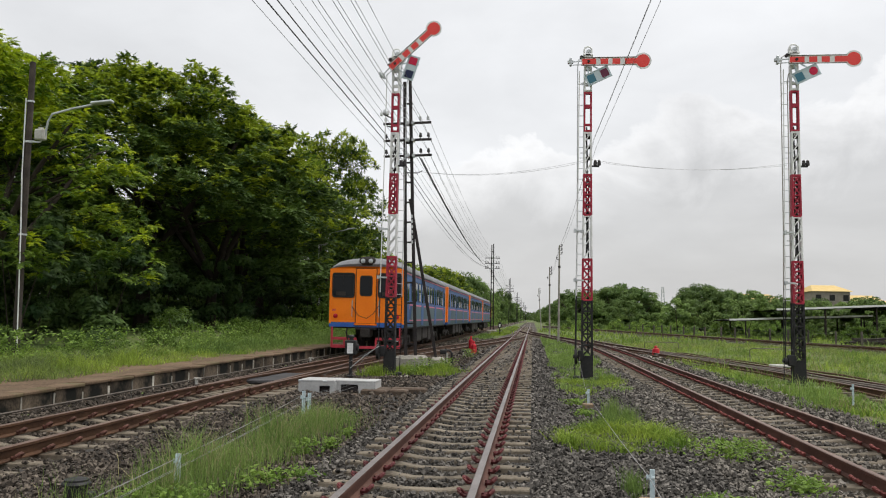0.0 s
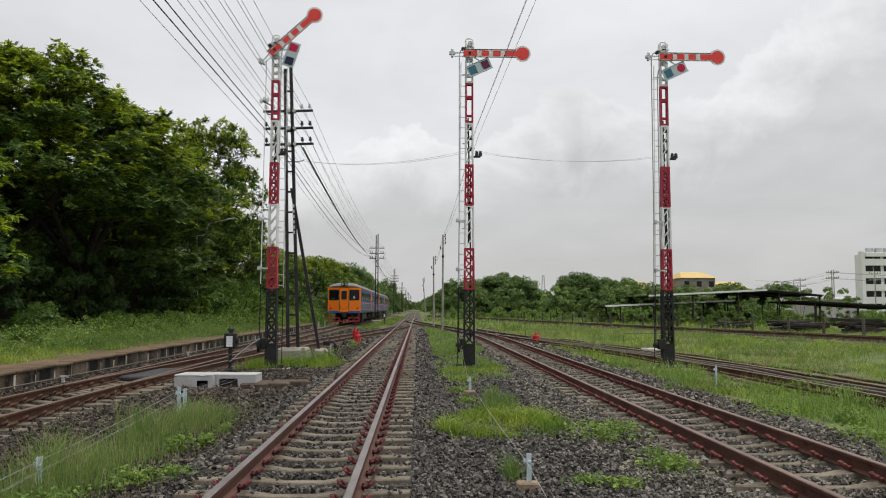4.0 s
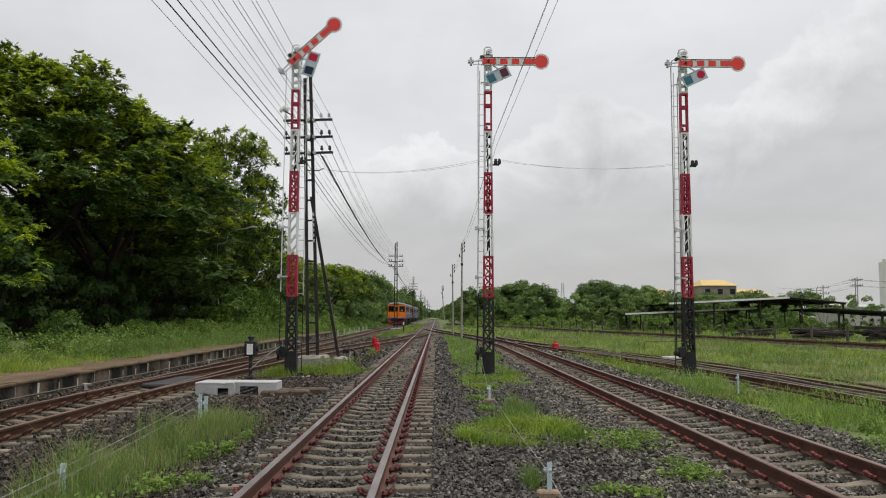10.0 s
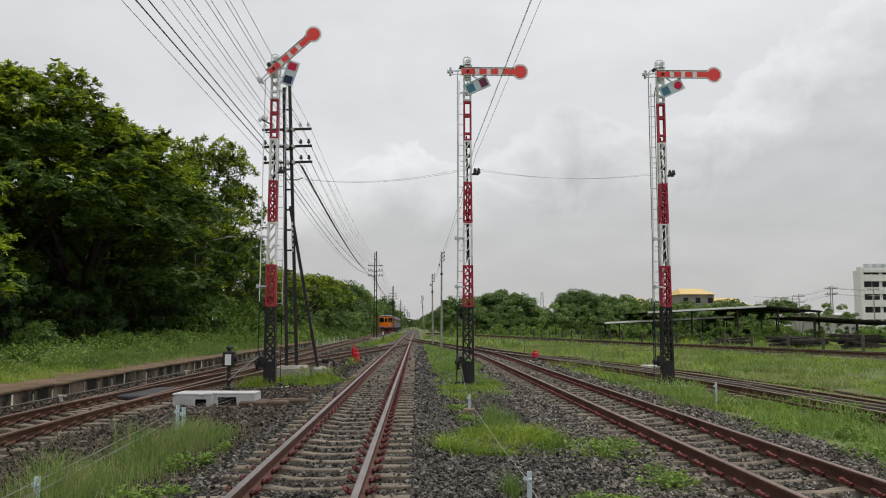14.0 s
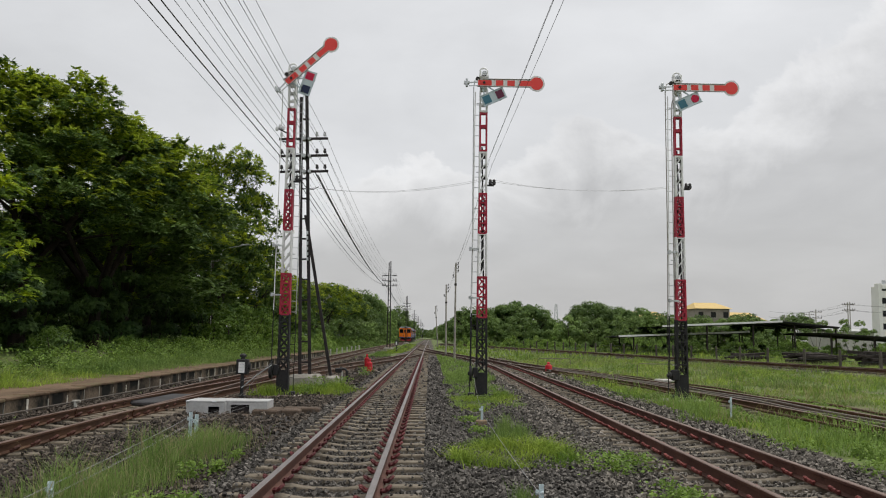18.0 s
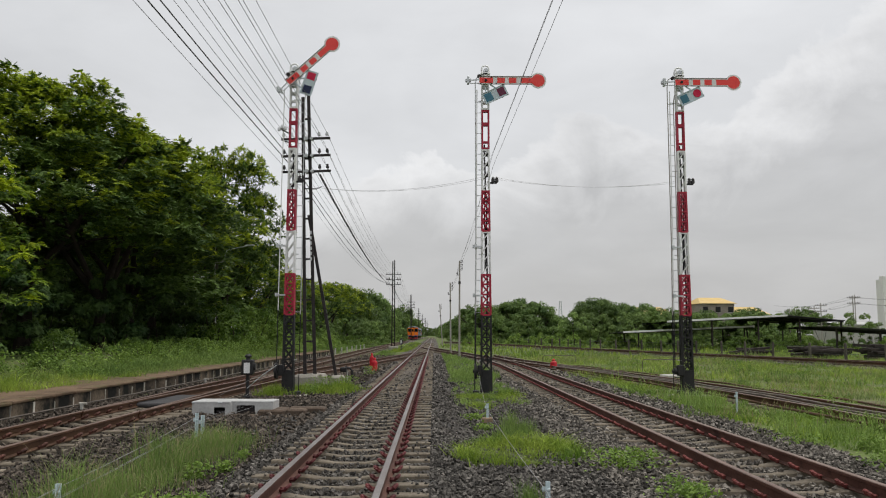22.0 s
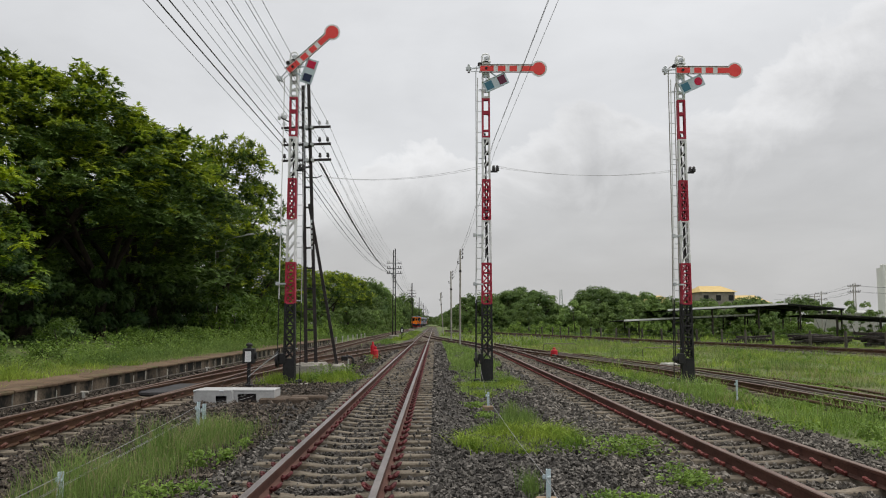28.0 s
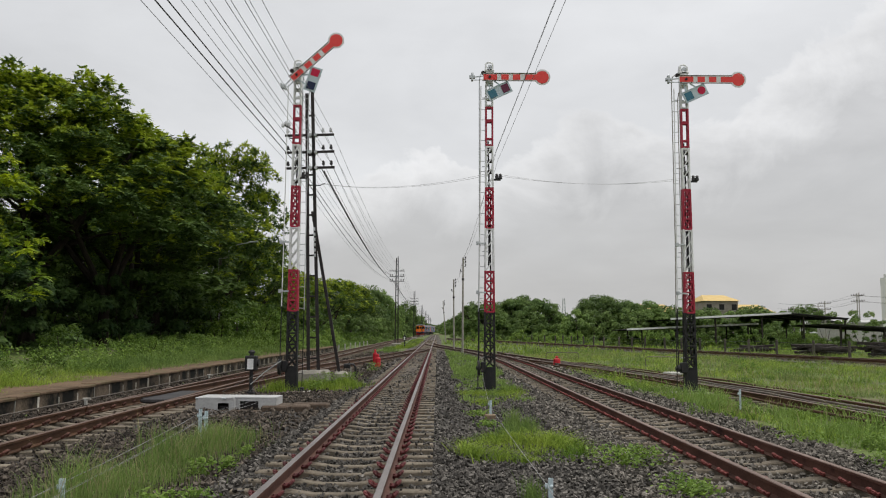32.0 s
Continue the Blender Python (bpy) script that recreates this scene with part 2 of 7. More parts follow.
# lighter copy of the tall grass, brightness of strip and siding put into its colour
GRASS_LIGHTENED = mat("lightened_grass_blade", (0.13, 0.215, 0.045), (0.29, 0.4, 0.11), 0.6, 0, 0.7, 5, 0, island=0.28, trans=0.35, spec=0.15)
GRASS_TALL = mat("tall_grass_blade", (0.09, 0.16, 0.035), (0.225, 0.315, 0.085), 0.6, 0, 0.7, 5, 0, island=0.28, trans=0.35, spec=0.15)
GRASS_DRY = mat("dry_grass_blade", (0.22, 0.2, 0.09), (0.4, 0.36, 0.19), 0.7, 0, 0.7, 5, 0, island=0.25, trans=0.3, spec=0.15)
WEED = mat("weed_leaf", (0.09, 0.165, 0.026), (0.22, 0.32, 0.06), 0.5, 0, 2, 9, 0, island=0.25, trans=0.35, spec=0.15)
GRASS_FRESH = mat("fresh_grass_blade", (0.075, 0.155, 0.02), (0.35, 0.44, 0.07), 0.6, 0, 0.7, 4, 0, island=0.35, trans=0.42, spec=0.12)
# lighter copies of the crown leaves: light from above put into their colour
LEAF_LIT = mat("lit_tree_leaf", (0.085, 0.155, 0.014), (0.4, 0.48, 0.034), 0.55, 0, 0.4, 2.0, 0, island=0.35, trans=0.4, contrast=0.2, spec=0.15)
LEAF_LIGHT_LIT = mat("lit_yellow_green_leaf", (0.09, 0.17, 0.01), (0.42, 0.5, 0.02), 0.55, 0, 0.5, 2.0, 0, island=0.3, trans=0.45, contrast=0.2, spec=0.15)
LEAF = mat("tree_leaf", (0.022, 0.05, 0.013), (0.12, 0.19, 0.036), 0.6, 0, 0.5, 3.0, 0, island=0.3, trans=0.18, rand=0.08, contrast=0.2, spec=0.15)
# wide colour contrast paints lit sprays against the shaded inside of the crown
LEAF_LIGHT = mat("light_tree_leaf", (0.028, 0.068, 0.011), (0.19, 0.285, 0.026), 0.5, 0, 0.5, 2.5, 0, island=0.3, contrast=0.17, trans=0.42, spec=0.15)
# tones lifted and narrowed so the colour stands in for distance haze
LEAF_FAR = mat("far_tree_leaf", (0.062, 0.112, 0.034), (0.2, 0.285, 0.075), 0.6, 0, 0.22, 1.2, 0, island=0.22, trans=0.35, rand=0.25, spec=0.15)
BUSH_LEAF = mat("bush_leaf", (0.027, 0.066, 0.01), (0.135, 0.21, 0.028), 0.55, 0, 0.6, 3, 0, island=0.35, trans=0.3, rand=0.15, spec=0.15)
BUSH_LIGHT = mat("light_bush_leaf", (0.075, 0.15, 0.026), (0.28, 0.39, 0.075), 0.55, 0, 0.6, 3, 0, island=0.3, trans=0.4, rand=0.15, spec=0.15)
# dark shrub leaf: canopy shade is put into its colour
LEAF_SHADE = mat("shaded_shrub_leaf", (0.016, 0.04, 0.011), (0.075, 0.125, 0.03), 0.6, 0, 0.5, 3.0, 0, island=0.3, trans=0.15, rand=0.1, contrast=0.2, spec=0.15)
BARK = mat("bark", (0.02, 0.016, 0.012), (0.055, 0.043, 0.034), 0.95, 0, 3, 25, 0.8, 0.03)
PLATFORM = mat("platform_paving", (0.075, 0.05, 0.032), (0.175, 0.122, 0.08), 0.95, 0, 1.2, 18, 0.4, 0.012, spec=0.15, spots=((0.1, 0.09, 0.045), 0.9, 0.58))
PANEL = mat("mossy_panel", (0.03, 0.024, 0.016), (0.15, 0.115, 0.082), 0.95, 0, 2.2, 25, 0.5, 0.01, rand=0.35, spots=((0.009, 0.009, 0.007), 1.7, 0.5))
JOINT = mat("stained_joint", (0.28, 0.26, 0.22), (0.58, 0.55, 0.48), 0.9, 0, 4, 30, 0.3, 0.006, rand=0.45)
PIPE = mat("dull_pipe", (0.085, 0.07, 0.058), (0.18, 0.155, 0.13), 0.6, 0.3, 3, 30, 0.1, 0.003)
POST_PALE = mat("pale_concrete", (0.33, 0.32, 0.29), (0.5, 0.49, 0.45), 0.9, 0, 4, 40, 0.3, 0.006)
CONCRETE = mat("old_concrete", (0.2, 0.185, 0.155), (0.4, 0.375, 0.33), 0.92, 0, 3, 30, 0.5, 0.015, spots=((0.1, 0.09, 0.06), 3, 0.6))
TIMBER_PALE = mat("weathered_foot_block", (0.17, 0.12, 0.075), (0.33, 0.25, 0.17), 0.9, 0, 5, 40, 0.4, 0.008)
BRICKY = mat("brown_footing", (0.05, 0.036, 0.026), (0.135, 0.1, 0.074), 0.92, 0, 4, 40, 0.5, 0.015)
WHITE = mat("white_paint", (0.62, 0.62, 0.61), (0.8, 0.8, 0.79), 0.5, 0, 3, 30, 0.1, 0.003, spots=((0.36, 0.31, 0.27), 5, 0.68))
WHITE_BOX = mat("weathered_white_box", (0.34, 0.34, 0.335), (0.46, 0.46, 0.455), 0.55, 0, 2.5, 30, 0.1, 0.003, spots=((0.33, 0.3, 0.26), 3, 0.64))
RED = mat("mast_red_paint", (0.29, 0.018, 0.038), (0.42, 0.035, 0.062), 0.5, 0, 3, 30, 0.1, 0.003, spots=((0.2, 0.03, 0.03), 5, 0.66))
ARM_RED = mat("arm_red_enamel", (0.74, 0.055, 0.05), (0.8, 0.075, 0.065), 0.35, 0, 2, 20, 0.03, 0.002)
BLACK = mat("black_paint", (0.012, 0.012, 0.013), (0.03, 0.029, 0.029), 0.55, 0, 4, 40, 0.15, 0.004, spots=((0.07, 0.045, 0.035), 6, 0.66))
BLACK_STEEL = mat("black_steel", (0.017, 0.015, 0.016), (0.045, 0.037, 0.036), 0.6, 0.2, 3, 30, 0.2, 0.004)
DULL_SHEET = mat("dull_sheet", (0.028, 0.027, 0.029), (0.07, 0.068, 0.07), 0.6, 0.2, 2, 25, 0.15, 0.004)
GALV = mat("galvanised", (0.4, 0.42, 0.43), (0.58, 0.6, 0.61), 0.5, 0.5, 5, 40, 0.08, 0.003)
SPEC_GREY = mat("spectacle_grey", (0.42, 0.5, 0.53), (0.52, 0.59, 0.62), 0.5, 0, 4, 30, 0.05, 0.002)
POST_BLUE = mat("pale_blue_paint", (0.42, 0.52, 0.55), (0.58, 0.66, 0.68), 0.55, 0, 6, 50, 0.1, 0.003, spots=((0.3, 0.25, 0.2), 9, 0.64))
WIRE = mat("wire_dark", (0.03, 0.03, 0.032), (0.06, 0.06, 0.062), 0.6, 0.3, 2, 10, 0)
WIRE_MID = mat("wire_weathered", (0.1, 0.1, 0.105), (0.17, 0.17, 0.175), 0.55, 0.3, 2, 10, 0)
WIRE_PALE = mat("wire_grey", (0.22, 0.22, 0.22), (0.34, 0.34, 0.34), 0.5, 0.4, 2, 10, 0)
INSUL = mat("insulator_glaze", (0.03, 0.028, 0.03), (0.06, 0.055, 0.055), 0.2, 0, 4, 20, 0)
INSUL_W = mat("insulator_white", (0.55, 0.56, 0.57), (0.7, 0.71, 0.72), 0.25, 0, 4, 20, 0)
POLE_GREY = mat("grey_pole", (0.24, 0.22, 0.19), (0.38, 0.36, 0.32), 0.8, 0, 3, 30, 0.2, 0.005)
LAMP_POLE = mat("dark_pole", (0.03, 0.025, 0.022), (0.075, 0.06, 0.05), 0.85, 0, 3, 30, 0.3, 0.006)
MARK_RED = mat("marker_red", (0.4, 0.012, 0.022), (0.52, 0.02, 0.03), 0.5, 0, 4, 40, 0.05, 0.003)
RED_GLASS, BLUE_GLASS = glass_mat("red_glass", (0.5, 0.01, 0.05)), glass_mat("blue_glass", (0.05, 0.16, 0.22))
DEEP_GLASS, WINE_GLASS = glass_mat("deep_blue_glass", (0.012, 0.02, 0.06)), glass_mat("wine_glass", (0.12, 0.02, 0.05))
ORANGE = mat("orange_coach_paint", (0.9, 0.2, 0.005), (0.97, 0.235, 0.008), 0.4, 0, 1.5, 20, 0.03, 0.003, spots=((0.6, 0.17, 0.02), 2.0, 0.68))
COACH_BLUE = mat("blue_coach_paint", (0.024, 0.085, 0.235), (0.042, 0.12, 0.31), 0.45, 0, 1.0, 15, 0.03, 0.003)
COACH_LOW = mat("grey_green_coach_paint", (0.06, 0.095, 0.12), (0.09, 0.135, 0.15), 0.5, 0, 1.0, 15, 0.03, 0.003)
COACH_ROOF = mat("grey_coach_roof", (0.13, 0.135, 0.145), (0.22, 0.225, 0.23), 0.7, 0, 0.9, 12, 0.15, 0.01)
PINK = mat("pink_stripe", (0.6, 0.13, 0.22), (0.7, 0.2, 0.28), 0.4, 0, 3, 20, 0)
BLUE_BAND = mat("blue_band", (0.03, 0.1, 0.36), (0.05, 0.14, 0.45), 0.4, 0, 3, 20, 0)
COACH_RED = mat("coach_red_steel", (0.42, 0.03, 0.05), (0.56, 0.07, 0.09), 0.5, 0, 3, 20, 0.05, 0.003)
UNDER = mat("underframe_grime", (0.02, 0.018, 0.017), (0.055, 0.048, 0.043), 0.85, 0.1, 3, 25, 0.4, 0.01)
WIN_GLASS = glass_mat("coach_glass", (0.006, 0.008, 0.01), 0.06)
RUBBER = mat("window_rubber", (0.012, 0.012, 0.012), (0.025, 0.025, 0.025), 0.7, 0, 5, 30, 0)
SHEET_ROOF = mat("roof_sheet_top", (0.34, 0.34, 0.33), (0.5, 0.5, 0.48), 0.6, 0.2, 1, 12, 0.1, 0.01)
# near-black sheet: the shade under the shed roofs is put into its colour
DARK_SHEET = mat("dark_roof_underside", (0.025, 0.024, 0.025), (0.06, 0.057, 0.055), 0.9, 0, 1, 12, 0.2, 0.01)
YELLOW_ROOF = mat("yellow_roof_tile", (0.5, 0.35, 0.13), (0.6, 0.45, 0.19), 0.7, 0, 0.8, 9, 0.15, 0.02)
HOUSE_WALL = mat("house_wall", (0.2, 0.175, 0.15), (0.3, 0.27, 0.235), 0.85, 0, 0.6, 8, 0.1, 0.01)
OFFICE_WALL = mat("office_wall", (0.68, 0.67, 0.65), (0.8, 0.79, 0.77), 0.8, 0, 0.4, 6, 0.1, 0.01, spots=((0.55, 0.54, 0.52), 0.5, 0.64))
TIMBER = mat("old_timber", (0.02, 0.017, 0.015), (0.06, 0.05, 0.043), 0.95, 0, 4, 30, 0.5, 0.015, rand=0.3)
FENCE = mat("fence_concrete", (0.05, 0.043, 0.035), (0.13, 0.115, 0.1), 0.95, 0, 4, 30, 0.4, 0.01, rand=0.25)


# ---- mesh kit ----
class Geo:
    """Collects vertices and faces of one part."""

    def __init__(self):
        self.v, self.f, self.k, self.slot = [], [], [], 0

    def add(self, verts, faces):
        o = len(self.v)
        self.v += [tuple(p) for p in verts]
        self.f += [tuple(o + i for i in q) for q in faces]
        self.k += [self.slot] * len(faces)
        return self

    def box(self, x0, x1, y0, y1, z0, z1, b=0.0, m=None):
        """A box, its edges cut by b."""
        if b <= 0:
            vs = [(x, y, z) for z in (z0, z1) for y in (y0, y1) for x in (x0, x1)]
            fs = [(0, 2, 3, 1), (4, 5, 7, 6), (0, 1, 5, 4), (2, 6, 7, 3), (0, 4, 6, 2), (1, 3, 7, 5)]
        else:
            vs, at = [], {}
            lo, hi = (x0, y0, z0), (x1, y1, z1)
            for sx in (0, 1):
                for sy in (0, 1):
                    for sz in (0, 1):
                        for ax in range(3):
                            p = [(hi if s else lo)[i] for i, s in enumerate((sx, sy, sz))]
                            for i, s in enumerate((sx, sy, sz)):
                                if i != ax:
                                    p[i] += -b if s else b
                            at[sx, sy, sz, ax] = len(vs)
                            vs.append(tuple(p))
            fs = []
            for ax in range(3):
                o1, o2 = (ax + 1) % 3, (ax + 2) % 3
                for s in (0, 1):
                    q = []
                    for u, w in ((0, 0), (1, 0), (1, 1), (0, 1)):
                        c = [0, 0, 0]
                        c[ax], c[o1], c[o2] = s, u, w
                        q.append(at[c[0], c[1], c[2], ax])
                    fs.append(tuple(q if s else q[::-1]))
                for u in (0, 1):
                    for w in (0, 1):
                        q = []
                        for s, k in ((0, o1), (1, o1), (1, o2), (0, o2)):
                            c = [0, 0, 0]
                            c[ax], c[o1], c[o2] = s, u, w
                            q.append(at[c[0], c[1], c[2], k])
                        fs.append(tuple(q if u != w else q[::-1]))
            for sx in (0, 1):
                for sy in (0, 1):
                    for sz in (0, 1):
                        q = [at[sx, sy, sz, k] for k in range(3)]
                        fs.append(tuple(q if (sx + sy + sz) % 2 else q[::-1]))
        if m is not None:
            vs = [m @ Vector(p) for p in vs]
        return self.add(vs, fs)

    def beam(self, p, q, w, d, b=0.0, up=(0, 0, 1)):
        """A bar from p to q, w wide across and d deep along up."""
        p, q = Vector(p), Vector(q)
        a = (q - p).normalized()
        s = a.cross(Vector(up))
        s = s.normalized() if s.length > 1e-4 else a.cross(Vector((0, 1, 0))).normalized()
        t = s.cross(a)
        m = Matrix((s, a, t)).transposed().to_4x4()
        m.translation = p
        return self.box(-w / 2, w / 2, 0, (q - p).length, -d / 2, d / 2, b, m)

    def cyl(self, p, q, r0, r1=None, n=10, caps=True):
        p, q = Vector(p), Vector(q)
        r1 = r0 if r1 is None else r1
        a = (q - p).normalized()
        s = a.orthogonal().normalized()
        t = a.cross(s)
        vs = []
        for c, r in ((p, r0), (q, r1)):
            vs += [c + r * (math.cos(2 * math.pi * i / n) * s + math.sin(2 * math.pi * i / n) * t) for i in range(n)]
        fs = [(i, (i + 1) % n, n + (i + 1) % n, n + i) for i in range(n)]
        if caps:
            fs += [tuple(range(n))[::-1], tuple(range(n, 2 * n))]
        return self.add(vs, fs)

    def lathe(self, base, rows, n=12, axis=(0, 0, 1)):
        """A turned shape: rows of radius and height over base."""
        base, a = Vector(base), Vector(axis).normalized()
        s = a.orthogonal().normalized()
        t = a.cross(s)
        vs, fs = [], []
        for r, h in rows:
            vs += [base + a * h + max(r, 1e-4) * (math.cos(2 * math.pi * i / n) * s + math.sin(2 * math.pi * i / n) * t) for i in range(n)]
        for k in range(len(rows) - 1):
            fs += [(k * n + i, k * n + (i + 1) % n, (k + 1) * n + (i + 1) % n, (k + 1) * n + i) for i in range(n)]
        fs += [tuple(range(n))[::-1], tuple(range((len(rows) - 1) * n, len(rows) * n))]
        return self.add(vs, fs)

    def tube(self, pts, r, n=6):
        pts = [Vector(p) for p in pts]
        vs, fs = [], []
        for i, p in enumerate(pts):
            a = (pts[min(i + 1, len(pts) - 1)] - pts[max(i - 1, 0)]).normalized()
            s = a.cross(Vector((0.13, 0.29, 0.95))).normalized()
            t = s.cross(a)
            vs += [p + r * (math.cos(2 * math.pi * k / n) * s + math.sin(2 * math.pi * k / n) * t) for k in range(n)]
        for i in range(len(pts) - 1):
            fs += [(i * n + k, i * n + (k + 1) % n, (i + 1) * n + (k + 1) % n, (i + 1) * n + k) for k in range(n)]
        fs += [tuple(range(n))[::-1], tuple(range((len(pts) - 1) * n, len(pts) * n))]
        return self.add(vs, fs)

    def plate(self, outline, y0, y1):
        """A flat plate: an outline in x and z, from y0 to y1."""
        n = len(outline)
        vs = [(x, y0, z) for x, z in outline] + [(x, y1, z) for x, z in outline]
        fs = [tuple(range(n)), tuple(range(n, 2 * n))[::-1]]
        fs += [(i, n + i, n + (i + 1) % n, (i + 1) % n) for i in range(n)]
        return self.add(vs, fs)

    def mesh(self, name, mats, smooth=False):
        me = bpy.data.meshes.new(name)
        me.from_pydata(self.v, [], self.f)
        for m in mats if isinstance(mats, (list, tuple)) else [mats]:
            me.materials.append(m)
        me.polygons.foreach_set("material_index", self.k)
        if smooth:
            me.polygons.foreach_set("use_smooth", [True] * len(self.f))
            me.set_sharp_from_angle(angle=radians(40))
        me.update()
        return me


def part(name, geo, material, parent=None, label="", m=None, smooth=False):
    ob = new(name, geo.mesh(name, material, smooth) if isinstance(geo, Geo) else geo)
    ob.parent = parent
    if m is not None:
        ob.matrix_basis = m
    return tagged(ob, label)


def thing(name, label, category, m=None, group="", kind=""):
    ob = new(name)
    ob.empty_display_size = 0.2
    if m is not None:
        ob.matrix_basis = m
    return tagged(ob, label, category, group, kind)


def tri_mesh(name, verts, tris, material, smooth=False):
    """A large mesh from arrays."""
    me = bpy.data.meshes.new(name)
    me.vertices.add(len(verts))
    me.vertices.foreach_set("co", np.ascontiguousarray(verts, np.float32).ravel())
    me.loops.add(tris.size)
    me.loops.foreach_set("vertex_index", np.ascontiguousarray(tris, np.int32).ravel())
    me.polygons.add(len(tris))
    me.polygons.foreach_set("loop_start", np.arange(0, tris.size, 3, dtype=np.int32))
    me.polygons.foreach_set("use_smooth", np.full(len(tris), smooth))
    me.materials.append(material)
    me.update(calc_edges=True)
    me.validate()
    return me


RNG = np.random.default_rng(7)


def unit(v):
    return v / np.maximum(np.linalg.norm(v, axis=-1, keepdims=True), 1e-6)


def blades(name, pos, height, width, material, lean=0.35, spread=0.3):
    """Grass: a bent, tapered blade at each place."""
    n = len(pos)
    turn = RNG.uniform(0, 2 * math.pi, n)
    px, py = pos[:, 0], pos[:, 1]
    swell = np.sin(px * 1.9 + 2 * np.sin(py * 0.7)) * np.sin(py * 1.3 + 1.7 * np.sin(px * 1.1)) + 0.5 * np.sin(px * 4.3 + py * 2.9)
    h = height * RNG.uniform(0.4, 1.15, n) * np.clip(0.8 + 0.4 * swell, 0.3, 1.5)
    side = np.stack([np.cos(turn), np.sin(turn), 0 * turn], -1)
    fall = RNG.uniform(0, 2 * math.pi, n)
    bend = np.stack([np.cos(fall), np.sin(fall), 0 * fall], -1) * (h * lean * RNG.uniform(0.2, 1.6, n))[:, None]
    w = (width * RNG.uniform(0.6, 1.3, n))[:, None]
    up = np.array([0, 0, 1.0])
    a = pos - side * w / 2
    b = pos + side * w / 2
    c = pos + bend * 0.35 + up * (h * 0.6)[:, None]
    vs = np.stack([a, b, c - side * w * 0.4, c + side * w * 0.4, pos + bend + up * (h * (1 - spread * RNG.uniform(0, 1, n)))[:, None]], 1).reshape(-1, 3)
    o = np.arange(n)[:, None, None] * 5
    tr = (o + np.array([[0, 1, 3], [0, 3, 2], [2, 3, 4]])).reshape(-1, 3)
    return tri_mesh(name, vs, tr, material)


def kites(name, pos, normal, length, width, material, droop=0.0, along=None):
    """Leaves: a folded kite at each place, lying across its normal."""
    n = len(pos)
    normal = unit(normal)
    along = unit(np.cross(normal, RNG.normal(size=(n, 3)))) if along is None else along.copy()
    along[:, 2] -= droop
    along = unit(along)
    side = unit(np.cross(normal, along))
    ln = (length * RNG.uniform(0.6, 1.3, n))[:, None]
    wd = (width * RNG.uniform(0.6, 1.3, n))[:, None]
    base = pos - along * ln / 2
    vs = np.stack([base, pos + side * wd / 2 - along * ln * 0.08 - normal * wd * 0.15, pos + along * ln / 2, pos - side * wd / 2 - along * ln * 0.08 - normal * wd * 0.15], 1).reshape(-1, 3)
    o = np.arange(n)[:, None, None] * 4
    return tri_mesh(name, vs, (o + np.array([[0, 1, 2], [0, 2, 3]])).reshape(-1, 3), material)


def stones(name, pos, size, material):
    """Broken stones: eight jittered corners each."""
    n = len(pos)
    cube = np.array([[x, y, z] for z in (-1, 1) for y in (-1, 1) for x in (-1, 1)], float)
    c = cube[None] * RNG.uniform(0.6, 1.15, (n, 8, 3))
    c *= (np.stack([RNG.uniform(0.75, 1.35, n), RNG.uniform(0.6, 1.0, n), RNG.uniform(0.35, 0.7, n)], -1) * (size / 2 * RNG.uniform(0.55, 1.35, n))[:, None])[:, None]
    q = unit(RNG.normal(size=(n, 4)) * np.array([1.0, 0.45, 0.45, 1.0]))
    w, x, y, z = q.T
    rot = np.stack([1 - 2 * (y * y + z * z), 2 * (x * y - z * w), 2 * (x * z + y * w), 2 * (x * y + z * w), 1 - 2 * (x * x + z * z), 2 * (y * z - x * w), 2 * (x * z - y * w), 2 * (y * z + x * w), 1 - 2 * (x * x + y * y)], -1).reshape(n, 3, 3)
    c = np.einsum("nij,nkj->nki", rot, c) + pos[:, None]
    fs = np.array([[0, 2, 3], [0, 3, 1], [4, 5, 7], [4, 7, 6], [0, 1, 5], [0, 5, 4], [2, 6, 7], [2, 7, 3], [0, 4, 6], [0, 6, 2], [1, 3, 7], [1, 7, 5]])
    return tri_mesh(name, c.reshape(-1, 3), (np.arange(n)[:, None, None] * 8 + fs).reshape(-1, 3), material)


# ---- ground ----
def ground_height(x, y):
    """Flat yard, a low bank behind the platform, a dip in the field."""
    bank = np.clip((-9.3 - x) / 5.0, 0, 1)
    z = -0.07 - 0.16 * (np.clip((x + 7.9) / 0.4, 0, 1) * np.clip((5.3 - x) / 0.4, 0, 1) * np.clip((29 - y) / 2, 0, 1) * np.clip((y + 58) / 2, 0, 1)) + bank * (0.55 + 0.25 * np.sin(y * 0.21)) * np.clip((90 - y) / 20, 0.2, 1)
    return z + 0.05 * np.sin(x * 0.9 + 1.3) * np.sin(y * 0.6) * np.clip((np.abs(x + 1) - 6.5) / 4, 0, 1)


def sheet(name, xs, ys, height, material):
    gx, gy = np.meshgrid(xs, ys)
    gz = height(gx, gy)
    w = len(xs)
    i = np.arange((len(xs) - 1) * (len(ys) - 1))
    r, c = i // (w - 1), i % (w - 1)
    a = r * w + c
    tris = np.concatenate([np.stack([a, a + 1, a + w + 1], -1), np.stack([a, a + w + 1, a + w], -1)])
    return tri_mesh(name, np.stack([gx, gy, gz], -1).reshape(-1, 3), tris, material, True)


gxs = np.concatenate([[-3500, -900, -300, -120, -60], np.arange(-40, 60, 1.0), [70, 100, 160, 300, 900, 3500]])
